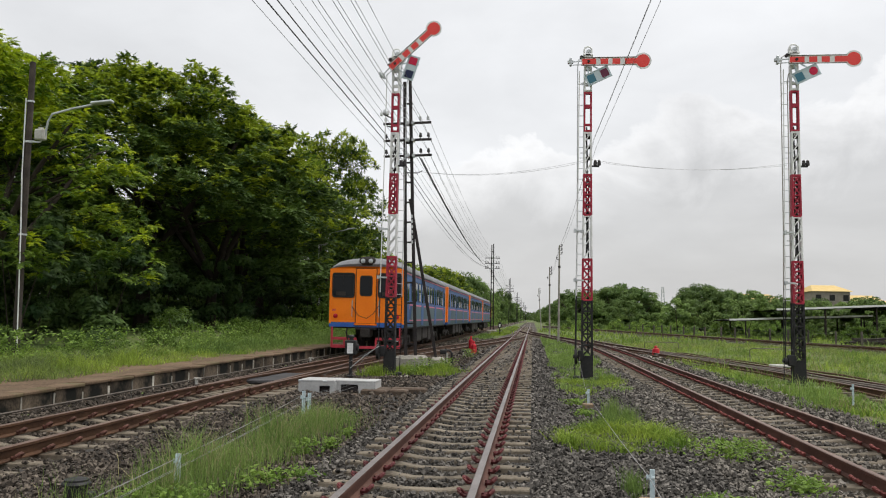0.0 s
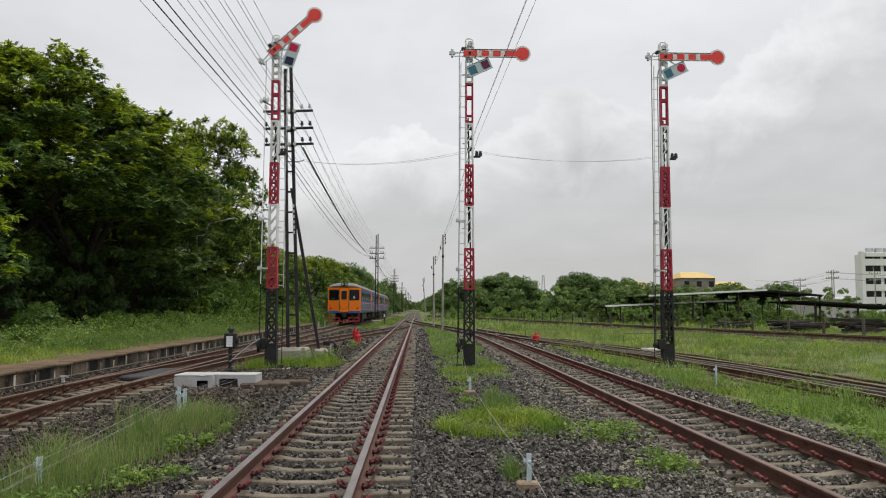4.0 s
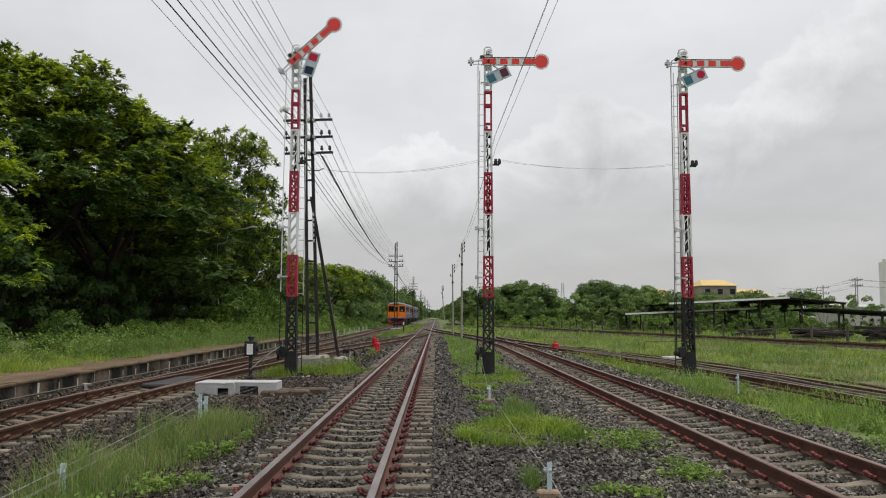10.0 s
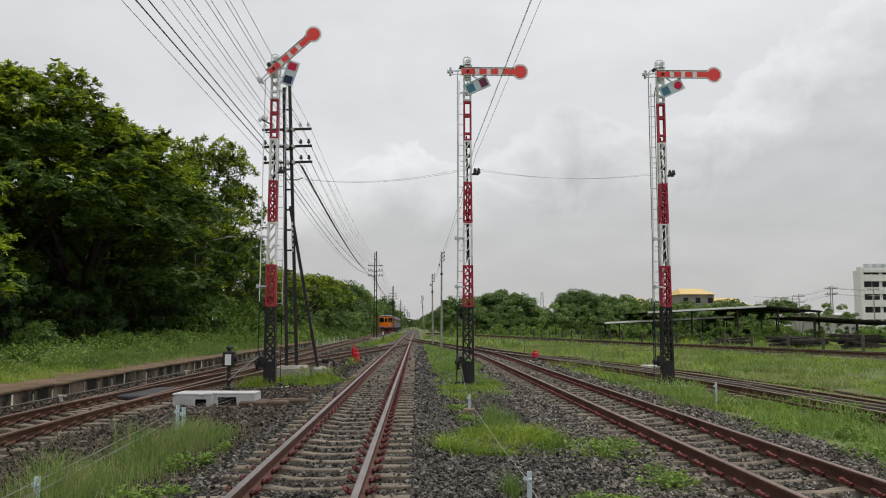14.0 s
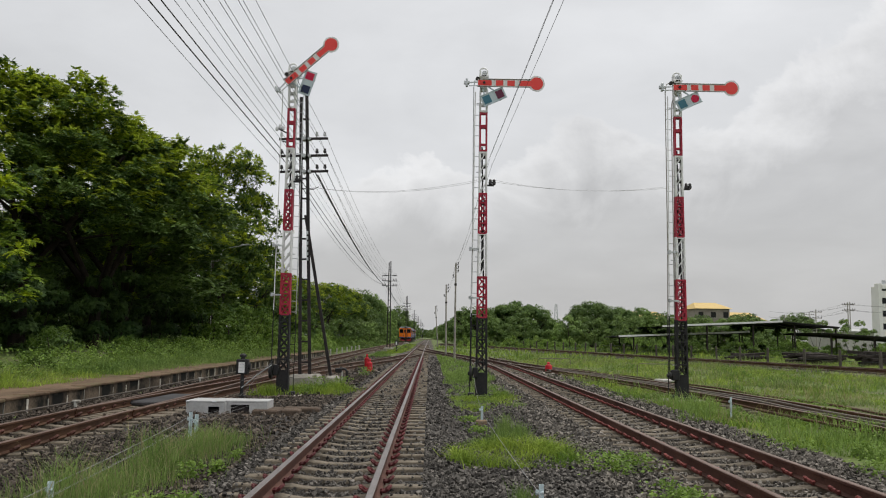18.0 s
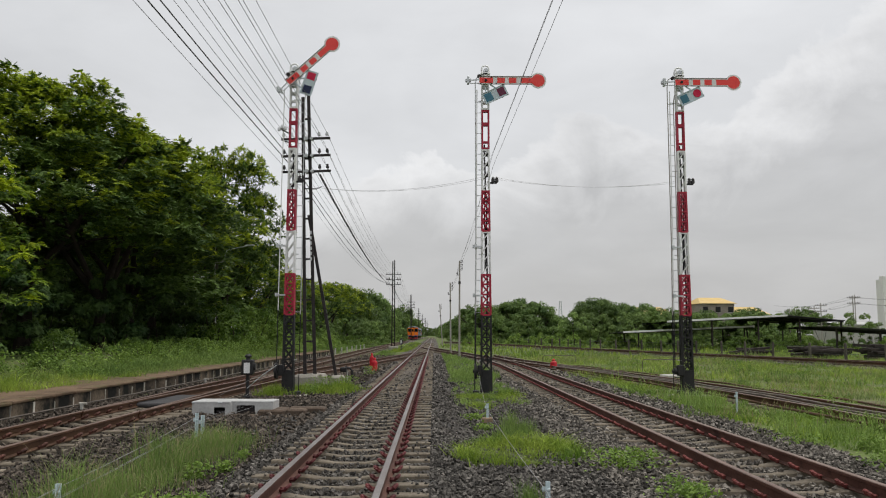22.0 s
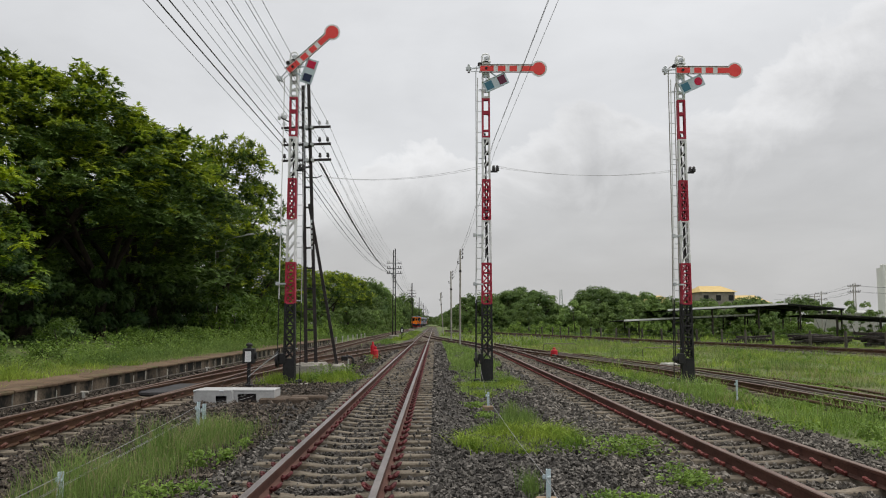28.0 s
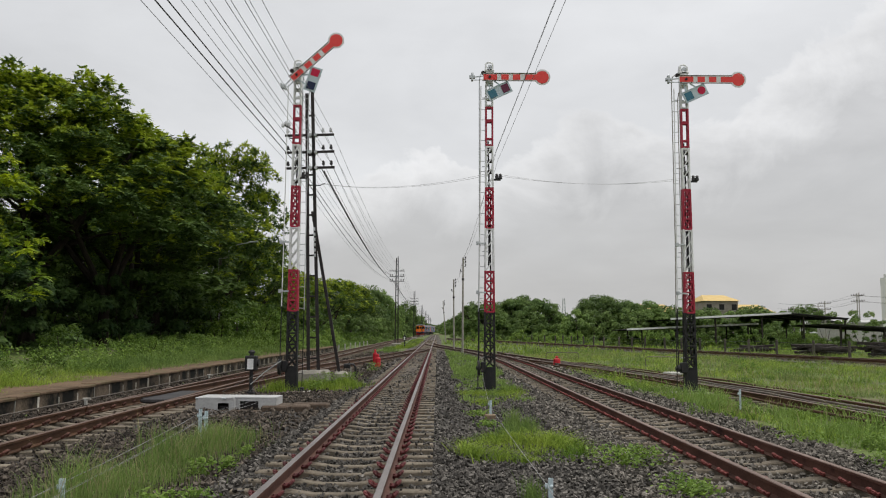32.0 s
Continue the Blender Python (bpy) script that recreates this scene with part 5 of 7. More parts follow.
def railcar(tail):
    c = thing("railcar", "orange-fronted blue diesel railcar with a pink stripe and grey roof", "railcar", group="railcars of the train")
    y0, y1 = -CAR_L / 2, CAR_L / 2
    bow = 0.13
    lower, roof = car_section()

    def end_y(x, s):
        return s * (CAR_L / 2 - bow * (x / 1.4) ** 2)

    # side walls
    for side, nm in ((-1, "side_wall"), (1, "side_wall")):
        for za, zb, m, lab in ((1.0, 1.25, COACH_LOW, "grey lower side"), (1.25, 1.86, COACH_LOW, "grey-green lower side"), (1.86, 3.14, COACH_BLUE, "blue upper side")):
            g = Geo()
            xa = 1.4 if za > 1.1 else 1.36
            xb = 1.37 if zb > 3.1 else 1.4
            ya, yb = y0 + 0.55, y1 - 0.55
            g.add([(side * xa, ya, za), (side * xa, yb, za), (side * xb, yb, zb), (side * xb, ya, zb), (side * (xa - 0.06), ya, za), (side * (xa - 0.06), yb, za), (side * (xb - 0.06), yb, zb), (side * (xb - 0.06), ya, zb)],
                  [(0, 1, 2, 3), (7, 6, 5, 4), (0, 4, 5, 1), (3, 2, 6, 7), (0, 3, 7, 4), (1, 5, 6, 2)])
            part(nm, g, m, c, lab)
        # stripe that climbs from the cab end and runs along the waist
        g = Geo()
        sx = side * 1.403
        for e in (-1, 1):
            g.add([(sx, e * (CAR_L / 2 - 0.6), 1.27), (sx, e * (CAR_L / 2 - 1.3), 1.27), (sx, e * (CAR_L / 2 - 1.75), 1.9), (sx, e * (CAR_L / 2 - 1.35), 1.9)], [(0, 1, 2, 3)])
            g.add([(sx, e * (CAR_L / 2 - 0.6), 1.25), (sx, e * (CAR_L / 2 - 0.6), 1.33), (sx, e * (CAR_L / 2 - 1.3), 1.33), (sx, e * (CAR_L / 2 - 1.3), 1.25)], [(0, 1, 2, 3)])
        g.box(min(sx, sx - side * 0.002), max(sx, sx - side * 0.002), y0 + 1.4, y1 - 1.4, 1.84, 1.9)
        g.box(min(sx - side * 0.02, sx), max(sx - side * 0.02, sx), y0 + 0.7, y1 - 0.7, 3.03, 3.07)
        g.box(min(sx, sx - side * 0.002), max(sx, sx - side * 0.002), y0 + 1.3, y1 - 1.3, 1.25, 1.29)
        part("stripe", g, PINK, c, "pink stripe")
        g = Geo()
        sb = side * 1.4025
        for e in (-1, 1):
            q = [(sb, e * (CAR_L / 2 - 0.56), 1.05), (sb, e * (CAR_L / 2 - 1.75), 1.05), (sb, e * (CAR_L / 2 - 2.3), 1.84), (sb, e * (CAR_L / 2 - 0.56), 1.84)]
            g.add(q, [(0, 1, 2, 3), (3, 2, 1, 0)])
        part("blue_block", g, COACH_BLUE, c, "dark blue block at the car's end")
        # windows
        for i in range(12):
            wy = y0 + 2.5 + i * 1.06
            if i in (3, 8):
                continue
            w = part("side_window", Geo().box(min(side * 1.398, side * 1.408), max(side * 1.398, side * 1.408), wy - 0.33, wy + 0.33, 2.02, 2.82, 0.004), RUBBER, c, "narrow window in a dark frame")
            part("pane", Geo().box(min(side * 1.4085, side * 1.411), max(side * 1.4085, side * 1.411), wy - 0.31, wy + 0.31, 2.06, 2.78), WIN_GLASS, w)
            if i % 3 != 1:
                part("sash", Geo().box(min(side * 1.4115, side * 1.42), max(side * 1.4115, side * 1.42), wy - 0.3, wy + 0.3, 2.38, 2.42).box(min(side * 1.4115, side * 1.414), max(side * 1.4115, side * 1.414), wy - 0.12, wy + 0.3, 2.06, 2.36), POST_PALE, w)
        for dy in (y0 + 1.15, y0 + 2.5 + 3 * 1.06, y0 + 2.5 + 8 * 1.06, y1 - 1.15):
            dr = part("side_door", Geo().box(min(side * 1.396, side * 1.406), max(side * 1.396, side * 1.406), dy - 0.4, dy + 0.4, 1.05, 2.95, 0.004), COACH_BLUE, c, "dark blue side door")
            part("door_window", Geo().box(min(side * 1.4065, side * 1.41), max(side * 1.4065, side * 1.41), dy - 0.25, dy + 0.25, 2.0, 2.75), WIN_GLASS, dr)
    # ends
    for s in (-1, 1):
        g = Geo()
        xs = [-1.4, -1.2, -0.9, -0.45, 0, 0.45, 0.9, 1.2, 1.4]
        lvl = [(1.12, 1), (3.0, 1), (3.16, 0.985)]
        n = len(xs)
        for z, k in lvl:
            g.v += [(x * k, end_y(x * k, s), z) for x in xs]
        for z, k in lvl:
            g.v += [(x * k, end_y(x * k, s) - s * 0.08, z) for x in xs]
        for r in range(2):
            for i in range(n - 1):
                q = (r * n + i, r * n + i + 1, (r + 1) * n + i + 1, (r + 1) * n + i)
                g.f.append(q if s < 0 else q[::-1])
        g.k = [0] * len(g.f)
        for side in (-1, 1):
            g.box(min(side * 1.33, side * 1.404), max(side * 1.33, side * 1.404), min(s * (CAR_L / 2 - 0.56), s * (CAR_L / 2 - 0.11)), max(s * (CAR_L / 2 - 0.56), s * (CAR_L / 2 - 0.11)), 1.12, 3.14)
        # brow under the roof
        m = 12
        o = len(g.v)
        arc = [(1.37 * math.cos(math.pi * i / m) * abs(math.cos(math.pi * i / m)) ** -0.2 if abs(math.cos(math.pi * i / m)) > 1e-3 else 0.0, 3.14 + 0.1 * math.sin(math.pi * i / m)) for i in range(m + 1)]
        g.v += [(x, end_y(x, s), z) for x, z in arc]
        q = tuple(range(o, o + m + 1))
        g.f.append(q if s < 0 else q[::-1])
        g.k.append(0)
        end = part("cab_front", g, ORANGE, c, "orange cab front")
        g = Geo()
        for i in range(n - 1):
            v = [(xs[i], end_y(xs[i], s), 1.0), (xs[i + 1], end_y(xs[i + 1], s), 1.0), (xs[i + 1], end_y(xs[i + 1], s), 1.17), (xs[i], end_y(xs[i], s), 1.17)]
            v = [(p[0], p[1] + s * 0.004, p[2]) for p in v]
            g.add(v, [(0, 1, 2, 3) if s < 0 else (3, 2, 1, 0)])
        part("blue_band", g, BLUE_BAND, c, "blue band under the orange front")

        def on_face(x0, x1, z0, z1, d0, d1, b=0.0):
            xm = (x0 + x1) / 2
            slope = math.degrees(math.atan(-2 * bow * xm / 1.96 * s))
            mm = Matrix.Translation((xm, end_y(xm, s), (z0 + z1) / 2)) @ Matrix.Rotation(radians(slope), 4, "Z")
            a, e = (-d1, -d0) if s < 0 else (d0, d1)
            return Geo().box(-(x1 - x0) / 2, (x1 - x0) / 2, a, e, -(z1 - z0) / 2, (z1 - z0) / 2, b, mm)

        def rounded(x0, x1, z0, z1, d0, d1, r):
            """A plate with round corners on the front."""
            xm, zm = (x0 + x1) / 2, (z0 + z1) / 2
            slope = math.degrees(math.atan(-2 * bow * xm / 1.96 * s))
            mm = Matrix.Translation((xm, end_y(xm, s), zm)) @ Matrix.Rotation(radians(slope), 4, "Z")
            hx, hz, ring = (x1 - x0) / 2 - r, (z1 - z0) / 2 - r, []
            for q, (cx, cz) in enumerate(((hx, hz), (-hx, hz), (-hx, -hz), (hx, -hz))):
                ring += [(cx + r * math.cos(radians(90 * q + 22.5 * i)), cz + r * math.sin(radians(90 * q + 22.5 * i))) for i in range(5)]
            a, e = (-d1, -d0) if s < 0 else (d0, d1)
            p = Geo().plate(ring[::-1] if s < 0 else ring, a, e)
            p.v = [tuple(mm @ Vector(v)) for v in p.v]
            return p

        for x0, x1 in ((-1.3, -0.43), (0.43, 1.3)):
            w = part("front_window", rounded(x0, x1, 2.08, 3.0, 0.004, 0.04, 0.1), RUBBER, end, "cab window in a black rubber frame")
            part("pane", rounded(x0 + 0.05, x1 - 0.05, 2.13, 2.95, 0.0405, 0.044, 0.07), WIN_GLASS, end)
            part("sun_blind", on_face(x0 + 0.07, x1 - 0.07, 2.86, 2.93, 0.0445, 0.047), RUBBER, end, "dark sun blind")
            part("desk", on_face(x0 + 0.16, (x0 + x1) / 2 + 0.1, 2.15, 2.3, 0.0445, 0.047), UNDER, end, "dim cab desk behind the pane")
            part("wiper", on_face((x0 + x1) / 2 - 0.01, (x0 + x1) / 2 + 0.01, 2.55, 2.97, 0.048, 0.06), RUBBER, end)
        part("door_seam", on_face(-0.4, 0.4, 1.12, 3.16, 0.003, 0.01), RUBBER, end, "dark seam round the door")
        part("front_door", on_face(-0.37, 0.37, 1.14, 3.14, 0.006, 0.04, 0.012), ORANGE, end, "orange gangway door")
        part("door_window_frame", rounded(-0.235, 0.235, 2.14, 2.9, 0.035, 0.055, 0.1), RUBBER, end)
        part("door_pane", rounded(-0.2, 0.2, 2.18, 2.86, 0.0555, 0.058, 0.08), WIN_GLASS, end)
        if s < 0:
            dm = Matrix.Translation((0.85, end_y(0.85, s) - 0.05, 2.33))
            part("sticker", Geo().cyl(dm @ Vector((0, 0, 0)), dm @ Vector((0, -0.004, 0)), 0.1, n=14), WHITE, end, "round white sticker")
            part("sticker_centre", Geo().cyl(dm @ Vector((0, -0.0045, 0)), dm @ Vector((0, -0.007, 0)), 0.06, n=14), COACH_RED, end, "red spot on the sticker")
        part("sill", Geo().box(-0.42, 0.42, min(s * CAR_L / 2, s * (CAR_L / 2 + 0.1)), max(s * CAR_L / 2, s * (CAR_L / 2 + 0.1)), 1.07, 1.13, 0.01), ORANGE, end)
        for x in (-0.5, 0.5):
            part("grab_rail", Geo().tube([(x, s * (CAR_L / 2 - 0.01), 2.0), (x, s * (CAR_L / 2 + 0.09), 1.97), (x, s * (CAR_L / 2 + 0.09), 1.4), (x, s * (CAR_L / 2 - 0.01), 1.37)], 0.018, 6), POST_PALE, end, "pale grab rail", smooth=True)
        part("chain", Geo().tube([(-0.5, s * (CAR_L / 2 + 0.1), 1.75), (-0.25, s * (CAR_L / 2 + 0.1), 1.42), (0.05, s * (CAR_L / 2 + 0.1), 1.32), (0.3, s * (CAR_L / 2 + 0.1), 1.5), (0.5, s * (CAR_L / 2 + 0.1), 1.8)], 0.012, 5), UNDER, end, smooth=True)
        for x in (-1.15, 1.15):
            t = part("tail_lamp", Geo().lathe((x, end_y(x, s), 1.4), [(0.085, 0), (0.085, 0.05), (0.06, 0.07), (0.02, 0.08)], 12, (0, s, 0)), MARK_RED, end, "round red tail lamp", smooth=True)
        g = Geo()
        for i in range(4):
            g.box(-1.28 + i * 0.075, -1.23 + i * 0.075, min(s * (CAR_L / 2 - 0.11), s * (CAR_L / 2 - 0.09)), max(s * (CAR_L / 2 - 0.11), s * (CAR_L / 2 - 0.09)), 1.58, 1.66)
        part("number_bars", g, COACH_RED, end, "small row of red bars")
        # headlamps on the roof edge
        g = Geo()
        g.box(-0.3, 0.3, min(s * (CAR_L / 2 - 0.3), s * (CAR_L / 2 + 0.03)), max(s * (CAR_L / 2 - 0.3), s * (CAR_L / 2 + 0.03)), 3.27, 3.61, 0.1)
        part("headlamp_case", g, UNDER, end, "dark twin headlamp case", smooth=True)
        for x in (-0.145, 0.145):
            part("headlamp", Geo().lathe((x, s * (CAR_L / 2 + 0.031), 3.44), [(0.085, 0), (0.08, 0.02), (0.04, 0.035)], 14, (0, s, 0)), GALV, end, "silver headlamp", smooth=True)
        # pilot and coupler
        if not (tail and s < 0):
            part("coupler", Geo().box(-0.18, 0.18, min(s * (CAR_L / 2 - 0.6), s * (CAR_L / 2 + 0.14)), max(s * (CAR_L / 2 - 0.6), s * (CAR_L / 2 + 0.14)), 0.62, 0.95, 0.04), UNDER, end)
            continue
        g = Geo()
        yf = s * (CAR_L / 2 - 0.1)
        for za, zb in ((0.22, 0.34), (0.52, 0.62)):
            for xa, xb in ((-1.3, -0.35), (0.35, 1.3)):
                g.box(xa, xb, min(yf, yf - s * 0.06), max(yf, yf - s * 0.06), za, zb, 0.01)
        for x in (-1.28, -0.8, -0.38, 0.38, 0.8, 1.28):
            g.beam((x, yf - s * 0.03, 0.25), (x * 1.0, yf - s * 0.03, 1.0 if abs(x) > 1.2 else 0.6), 0.07, 0.06, up=(0, 1, 0))
        g.box(-0.4, 0.4, min(yf, yf - s * 0.06), max(yf, yf - s * 0.06), 0.2, 0.3, 0.01)
        part("pilot", g, COACH_RED, end, "red steel pilot frame")
        g = Geo()
        g.box(-0.18, 0.18, min(s * (CAR_L / 2 - 0.6), s * (CAR_L / 2 + 0.14)), max(s * (CAR_L / 2 - 0.6), s * (CAR_L / 2 + 0.14)), 0.62, 0.95, 0.04)
        g.box(-0.4, 0.4, min(s * (CAR_L / 2 - 0.3), s * (CAR_L / 2 - 0.02)), max(s * (CAR_L / 2 - 0.3), s * (CAR_L / 2 - 0.02)), 0.9, 1.05, 0.02)
        for x in (-0.7, 0.62, 0.8):
            g.tube([(x, s * (CAR_L / 2 - 0.1), 0.98), (x, s * (CAR_L / 2 + 0.02), 0.8), (x + 0.05, s * (CAR_L / 2 - 0.02), 0.5)], 0.03, 6)
        part("coupler", g, UNDER, end, "dark coupler and hoses", smooth=True)
    # roof
    g = Geo()
    m = 14
    ring = []
    for i in range(m + 1):
        a = math.pi * i / m
        cx = math.cos(a)
        ring.append((1.4 * math.copysign(abs(cx) ** 0.75, cx), 3.12 + 0.48 * math.sin(a) ** 0.9))
    ys = [(-CAR_L / 2 + 0.0, 0.22), (-CAR_L / 2 + 0.1, 0.55), (-CAR_L / 2 + 0.35, 0.85), (-CAR_L / 2 + 0.8, 1.0), (CAR_L / 2 - 0.8, 1.0), (CAR_L / 2 - 0.35, 0.85), (CAR_L / 2 - 0.1, 0.55), (CAR_L / 2, 0.22)]
    for y, k in ys:
        sgn = -1 if y < 0 else 1
        for x, z in ring:
            bend = bow * (x / 1.4) ** 2 * (1.0 if abs(y) > CAR_L / 2 - 0.7 else 0.0)
            g.v.append((x * (0.97 + 0.03 * k), y - sgn * bend, 3.12 + (z - 3.12) * (0.3 + 0.7 * k)))
    w = m + 1
    for r in range(len(ys) - 1):
        g.f += [(r * w + i, r * w + i + 1, (r + 1) * w + i + 1, (r + 1) * w + i) for i in range(m)]
    g.f += [tuple(range(w)), tuple(range((len(ys) - 1) * w, len(ys) * w))[::-1]]
    g.k = [0] * len(g.f)
    part("roof", g, COACH_ROOF, c, "dull grey curved roof", smooth=True)
    g = Geo()
    for side in (-1, 1):
        g.box(min(side * 1.4, side * 1.44), max(side * 1.4, side * 1.44), -CAR_L / 2 + 0.7, CAR_L / 2 - 0.7, 3.1, 3.15)
    part("gutter", g, COACH_ROOF, c)
    for y in (-5.5, -2.0, 1.5, 5.0):
        part("roof_vent", Geo().box(-0.25, 0.25, y - 0.3, y + 0.3, 3.52, 3.68, 0.04), COACH_ROOF, c)
    part("floor", Geo().box(-1.34, 1.34, -CAR_L / 2 + 0.15, CAR_L / 2 - 0.15, 0.95, 1.08), UNDER, c, "dark underframe")
    for side in (-1, 1):
        for ya, yb, zb in ((-3.2, -1.6, 0.35), (-1.2, 0.6, 0.42), (1.0, 2.1, 0.3), (2.4, 3.3, 0.45)):
            part("equipment_box", Geo().box(min(side * 0.75, side * 1.25), max(side * 0.75, side * 1.25), ya, yb, zb, 0.95, 0.04), UNDER, c)
    for by in (-5.3, 5.3):
        b = part("bogie", Geo().box(-1.02, -0.9, by - 1.5, by + 1.5, 0.42, 0.66, 0.03).box(0.9, 1.02, by - 1.5, by + 1.5, 0.42, 0.66, 0.03).box(-0.95, 0.95, by - 0.25, by + 0.25, 0.4, 0.85, 0.04), UNDER, c, "dark bogie frame")
        for wy in (by - 1.0, by + 1.0):
            for x in (-0.53, 0.53):
                part("wheel", Geo().cyl((x - 0.06, wy, 0.41), (x + 0.06, wy, 0.41), 0.41, n=20), UNDER, b, smooth=True)
            for x in (-1.0, 1.0):
                part("axle_box", Geo().box(x - 0.1, x + 0.1, wy - 0.16, wy + 0.16, 0.3, 0.56, 0.03), UNDER, b)
    return c


CARS = [railcar(True), railcar(False)]
for i in range(1, 3):
    CARS.append(copy_thing(CARS[1], pose(-6.05, 60 + 17 * i, RAIL_TOP_Z)))

# how far the train's tail has gone, by time
TRAIN_ROWS = [(0, 29.8), (1, 40.0), (2, 50.6), (3.5, 65.8), (6, 91.5), (8, 111.5), (10, 130.5), (12, 148.5), (14, 165.5), (17, 189), (20, 211), (23, 231), (25.5, 245), (28, 257.5), (30, 267.5), (32, 278)]


def train_tail(t):
    for (a, p), (b, q) in zip(TRAIN_ROWS, TRAIN_ROWS[1:]):
        if t <= b:
            return p + (q - p) * (t - a) / (b - a)
    return TRAIN_ROWS[-1][1]


def motions():
    for i, car in enumerate(CARS):
        rows = []
        for t, y in TRAIN_ROWS:
            c = y + CAR_L / 2 + 17.0 * i
            yaw = math.degrees(math.atan2(left_x(c + 5.3) - left_x(c - 5.3), 10.6))
            rows.append((t, pose((left_x(c + 5.3) + left_x(c - 5.3)) / 2, c, RAIL_TOP_Z, 0, 0, -yaw)))
        walk(car, rows)


# ---- trees ----
def sprays(g, root, way, length, droop, pairs=4, wide=0.6):
    """Feathered sprays: leaflets in pairs along a drooping stalk from each root; places, normals, directions."""
    side = unit(np.cross(way, np.array([0, 0, 1.0])))
    pos, nor, along = [], [], []
    for k in range(pairs + 1):
        f = 0.3 + 0.7 * k / pairs
        at = root + way * (length * f)[:, None]
        at[:, 2] -= droop * length * f * f
        slope = way.copy()
        slope[:, 2] -= 2 * droop * f
        slope = unit(slope)
        up = unit(np.cross(side, slope))
        for s in (-1, 1) if k < pairs else (0,):
            d = unit(slope * (0.55 if s else 1.0) + side * s * 0.9 + g.normal(size=root.shape) * 0.14)
            d[:, 2] -= 0.12 * abs(s)
            pos.append(at + d * (length * wide * 0.22)[:, None])
            nor.append(up + side * s * 0.25 + g.normal(size=root.shape) * 0.16)
            along.append(unit(d))
    return np.concatenate(pos), np.concatenate(nor), np.concatenate(along)


def pad_leaves(r, h, flat, clumps, per, low, seed, puff, spray=0.62, droop=0.35, hang=0.0):
    """An umbrella crown of flat leafy pads in tiers: leaflet places, normals, directions, and which of them take the
    lit colour.
    """
    g = np.random.default_rng(seed)
    out, lit_mask = [], []
    for k in range(clumps):
        u = ((k + 0.5) / clumps) ** 0.48
        a = k * 2.39996 + g.uniform(-0.4, 0.4)
        lump = 1 + 0.07 * math.sin(3 * a + seed) + 0.05 * math.sin(5 * a + 2 * seed)
        rad = r * u * g.uniform(0.85, 1.04) * lump
        top = h * (1 - flat * u ** 2.8) * g.uniform(0.9, 1.0)
        deep = g.uniform(0, 1) ** 1.3 * (h - low) * (0.1 + 0.9 * u ** 4)
        tier = 1.15
        z = max(low, top - round(deep / tier) * tier + g.uniform(-0.12, 0.12))
        c = np.array([rad * math.cos(a), rad * math.sin(a), z])
        s = g.uniform(*puff) * r
        n = max(6, int(per * (s / (puff[1] * r)) ** 1.6))
        # tufts over the dome of the pad, each a round spray of leaves
        tufts = max(3, n // 11)
        t = g.uniform(0, 2 * math.pi, tufts)
        q = g.uniform(0, 1, tufts) ** 0.55
        mid = c + np.stack([np.cos(t) * s * q, np.sin(t) * s * q, s * 0.6 * (1 - q ** 2) + g.normal(size=tufts) * 0.07 - hang * g.uniform(0, 1, tufts) ** 2 * s], -1)
        out_way = np.stack([np.cos(t) * q, np.sin(t) * q, 0 * q], -1)
        # higher tufts take the lit leaf colour more often, painting light from above
        lit_score = (z - low) / (h - low) + g.normal() * 0.12 + g.normal(size=tufts) * 0.2
        bright = g.uniform(0, 1, tufts) < np.clip(1.35 * lit_score - 0.35 + max(0.0, hang - 0.5) * 0.5, 0.04, 0.8)
        k_of = g.integers(0, tufts, n)
        off = g.normal(size=(n, 3))
        off[:, 2] = np.abs(off[:, 2]) * 0.55 - 0.1
        way = unit(unit(off) + 0.45 * out_way[k_of])
        root = mid[k_of] + way * 0.04
        ln = spray * g.uniform(0.7, 1.25, n)
        out.append(sprays(g, root, way, ln, droop))
        lit_mask.append(np.tile(bright[k_of], 9))
    p, m, d = (np.concatenate([o[i] for o in out]) for i in range(3))
    return p, m, d, np.concatenate(lit_mask)


def crown_leaves(r, h, flat, clumps, leaves, low, seed, puff=(0.13, 0.24)):
    """Leaf places and normals: flattened clumps over a low crown."""
    g = np.random.default_rng(seed)
    pos, nor = [], []
    per = leaves // clumps
    for k in range(clumps):
        u = ((k + 0.5) / clumps) ** 0.4
        a = k * 2.39996 + g.uniform(-0.4, 0.4)
        rad = r * u * g.uniform(0.85, 1.05)
        top = h * (1 - flat * u ** 2.2) * g.uniform(0.93, 1.02)
        deep = g.uniform(0, 1) ** 1.1 * (h - low) * (0.25 + 0.75 * u ** 3)
        c = np.array([rad * math.cos(a), rad * math.sin(a), max(low, top - deep)])
        s = g.uniform(*puff) * r * np.array([1, 1, 0.5])
        d = g.normal(size=(per, 3))
        d[:, 2] = np.abs(d[:, 2]) * 1.1 - 0.35
        d = unit(d)
        p = c + d * s * g.uniform(0.72, 1.06, (per, 1)) + g.normal(size=(per, 3)) * 0.05
        p[:, 2] -= 0.25 * g.uniform(0, 1, per) * ((p[:, 0] - c[0]) ** 2 + (p[:, 1] - c[1]) ** 2) / (s[0] ** 2)
        pos.append(p)
        nor.append(d * 0.8 + np.array([0, 0, 0.45]) + g.normal(size=(per, 3)) * 0.22)
    return np.concatenate(pos), np.concatenate(nor)


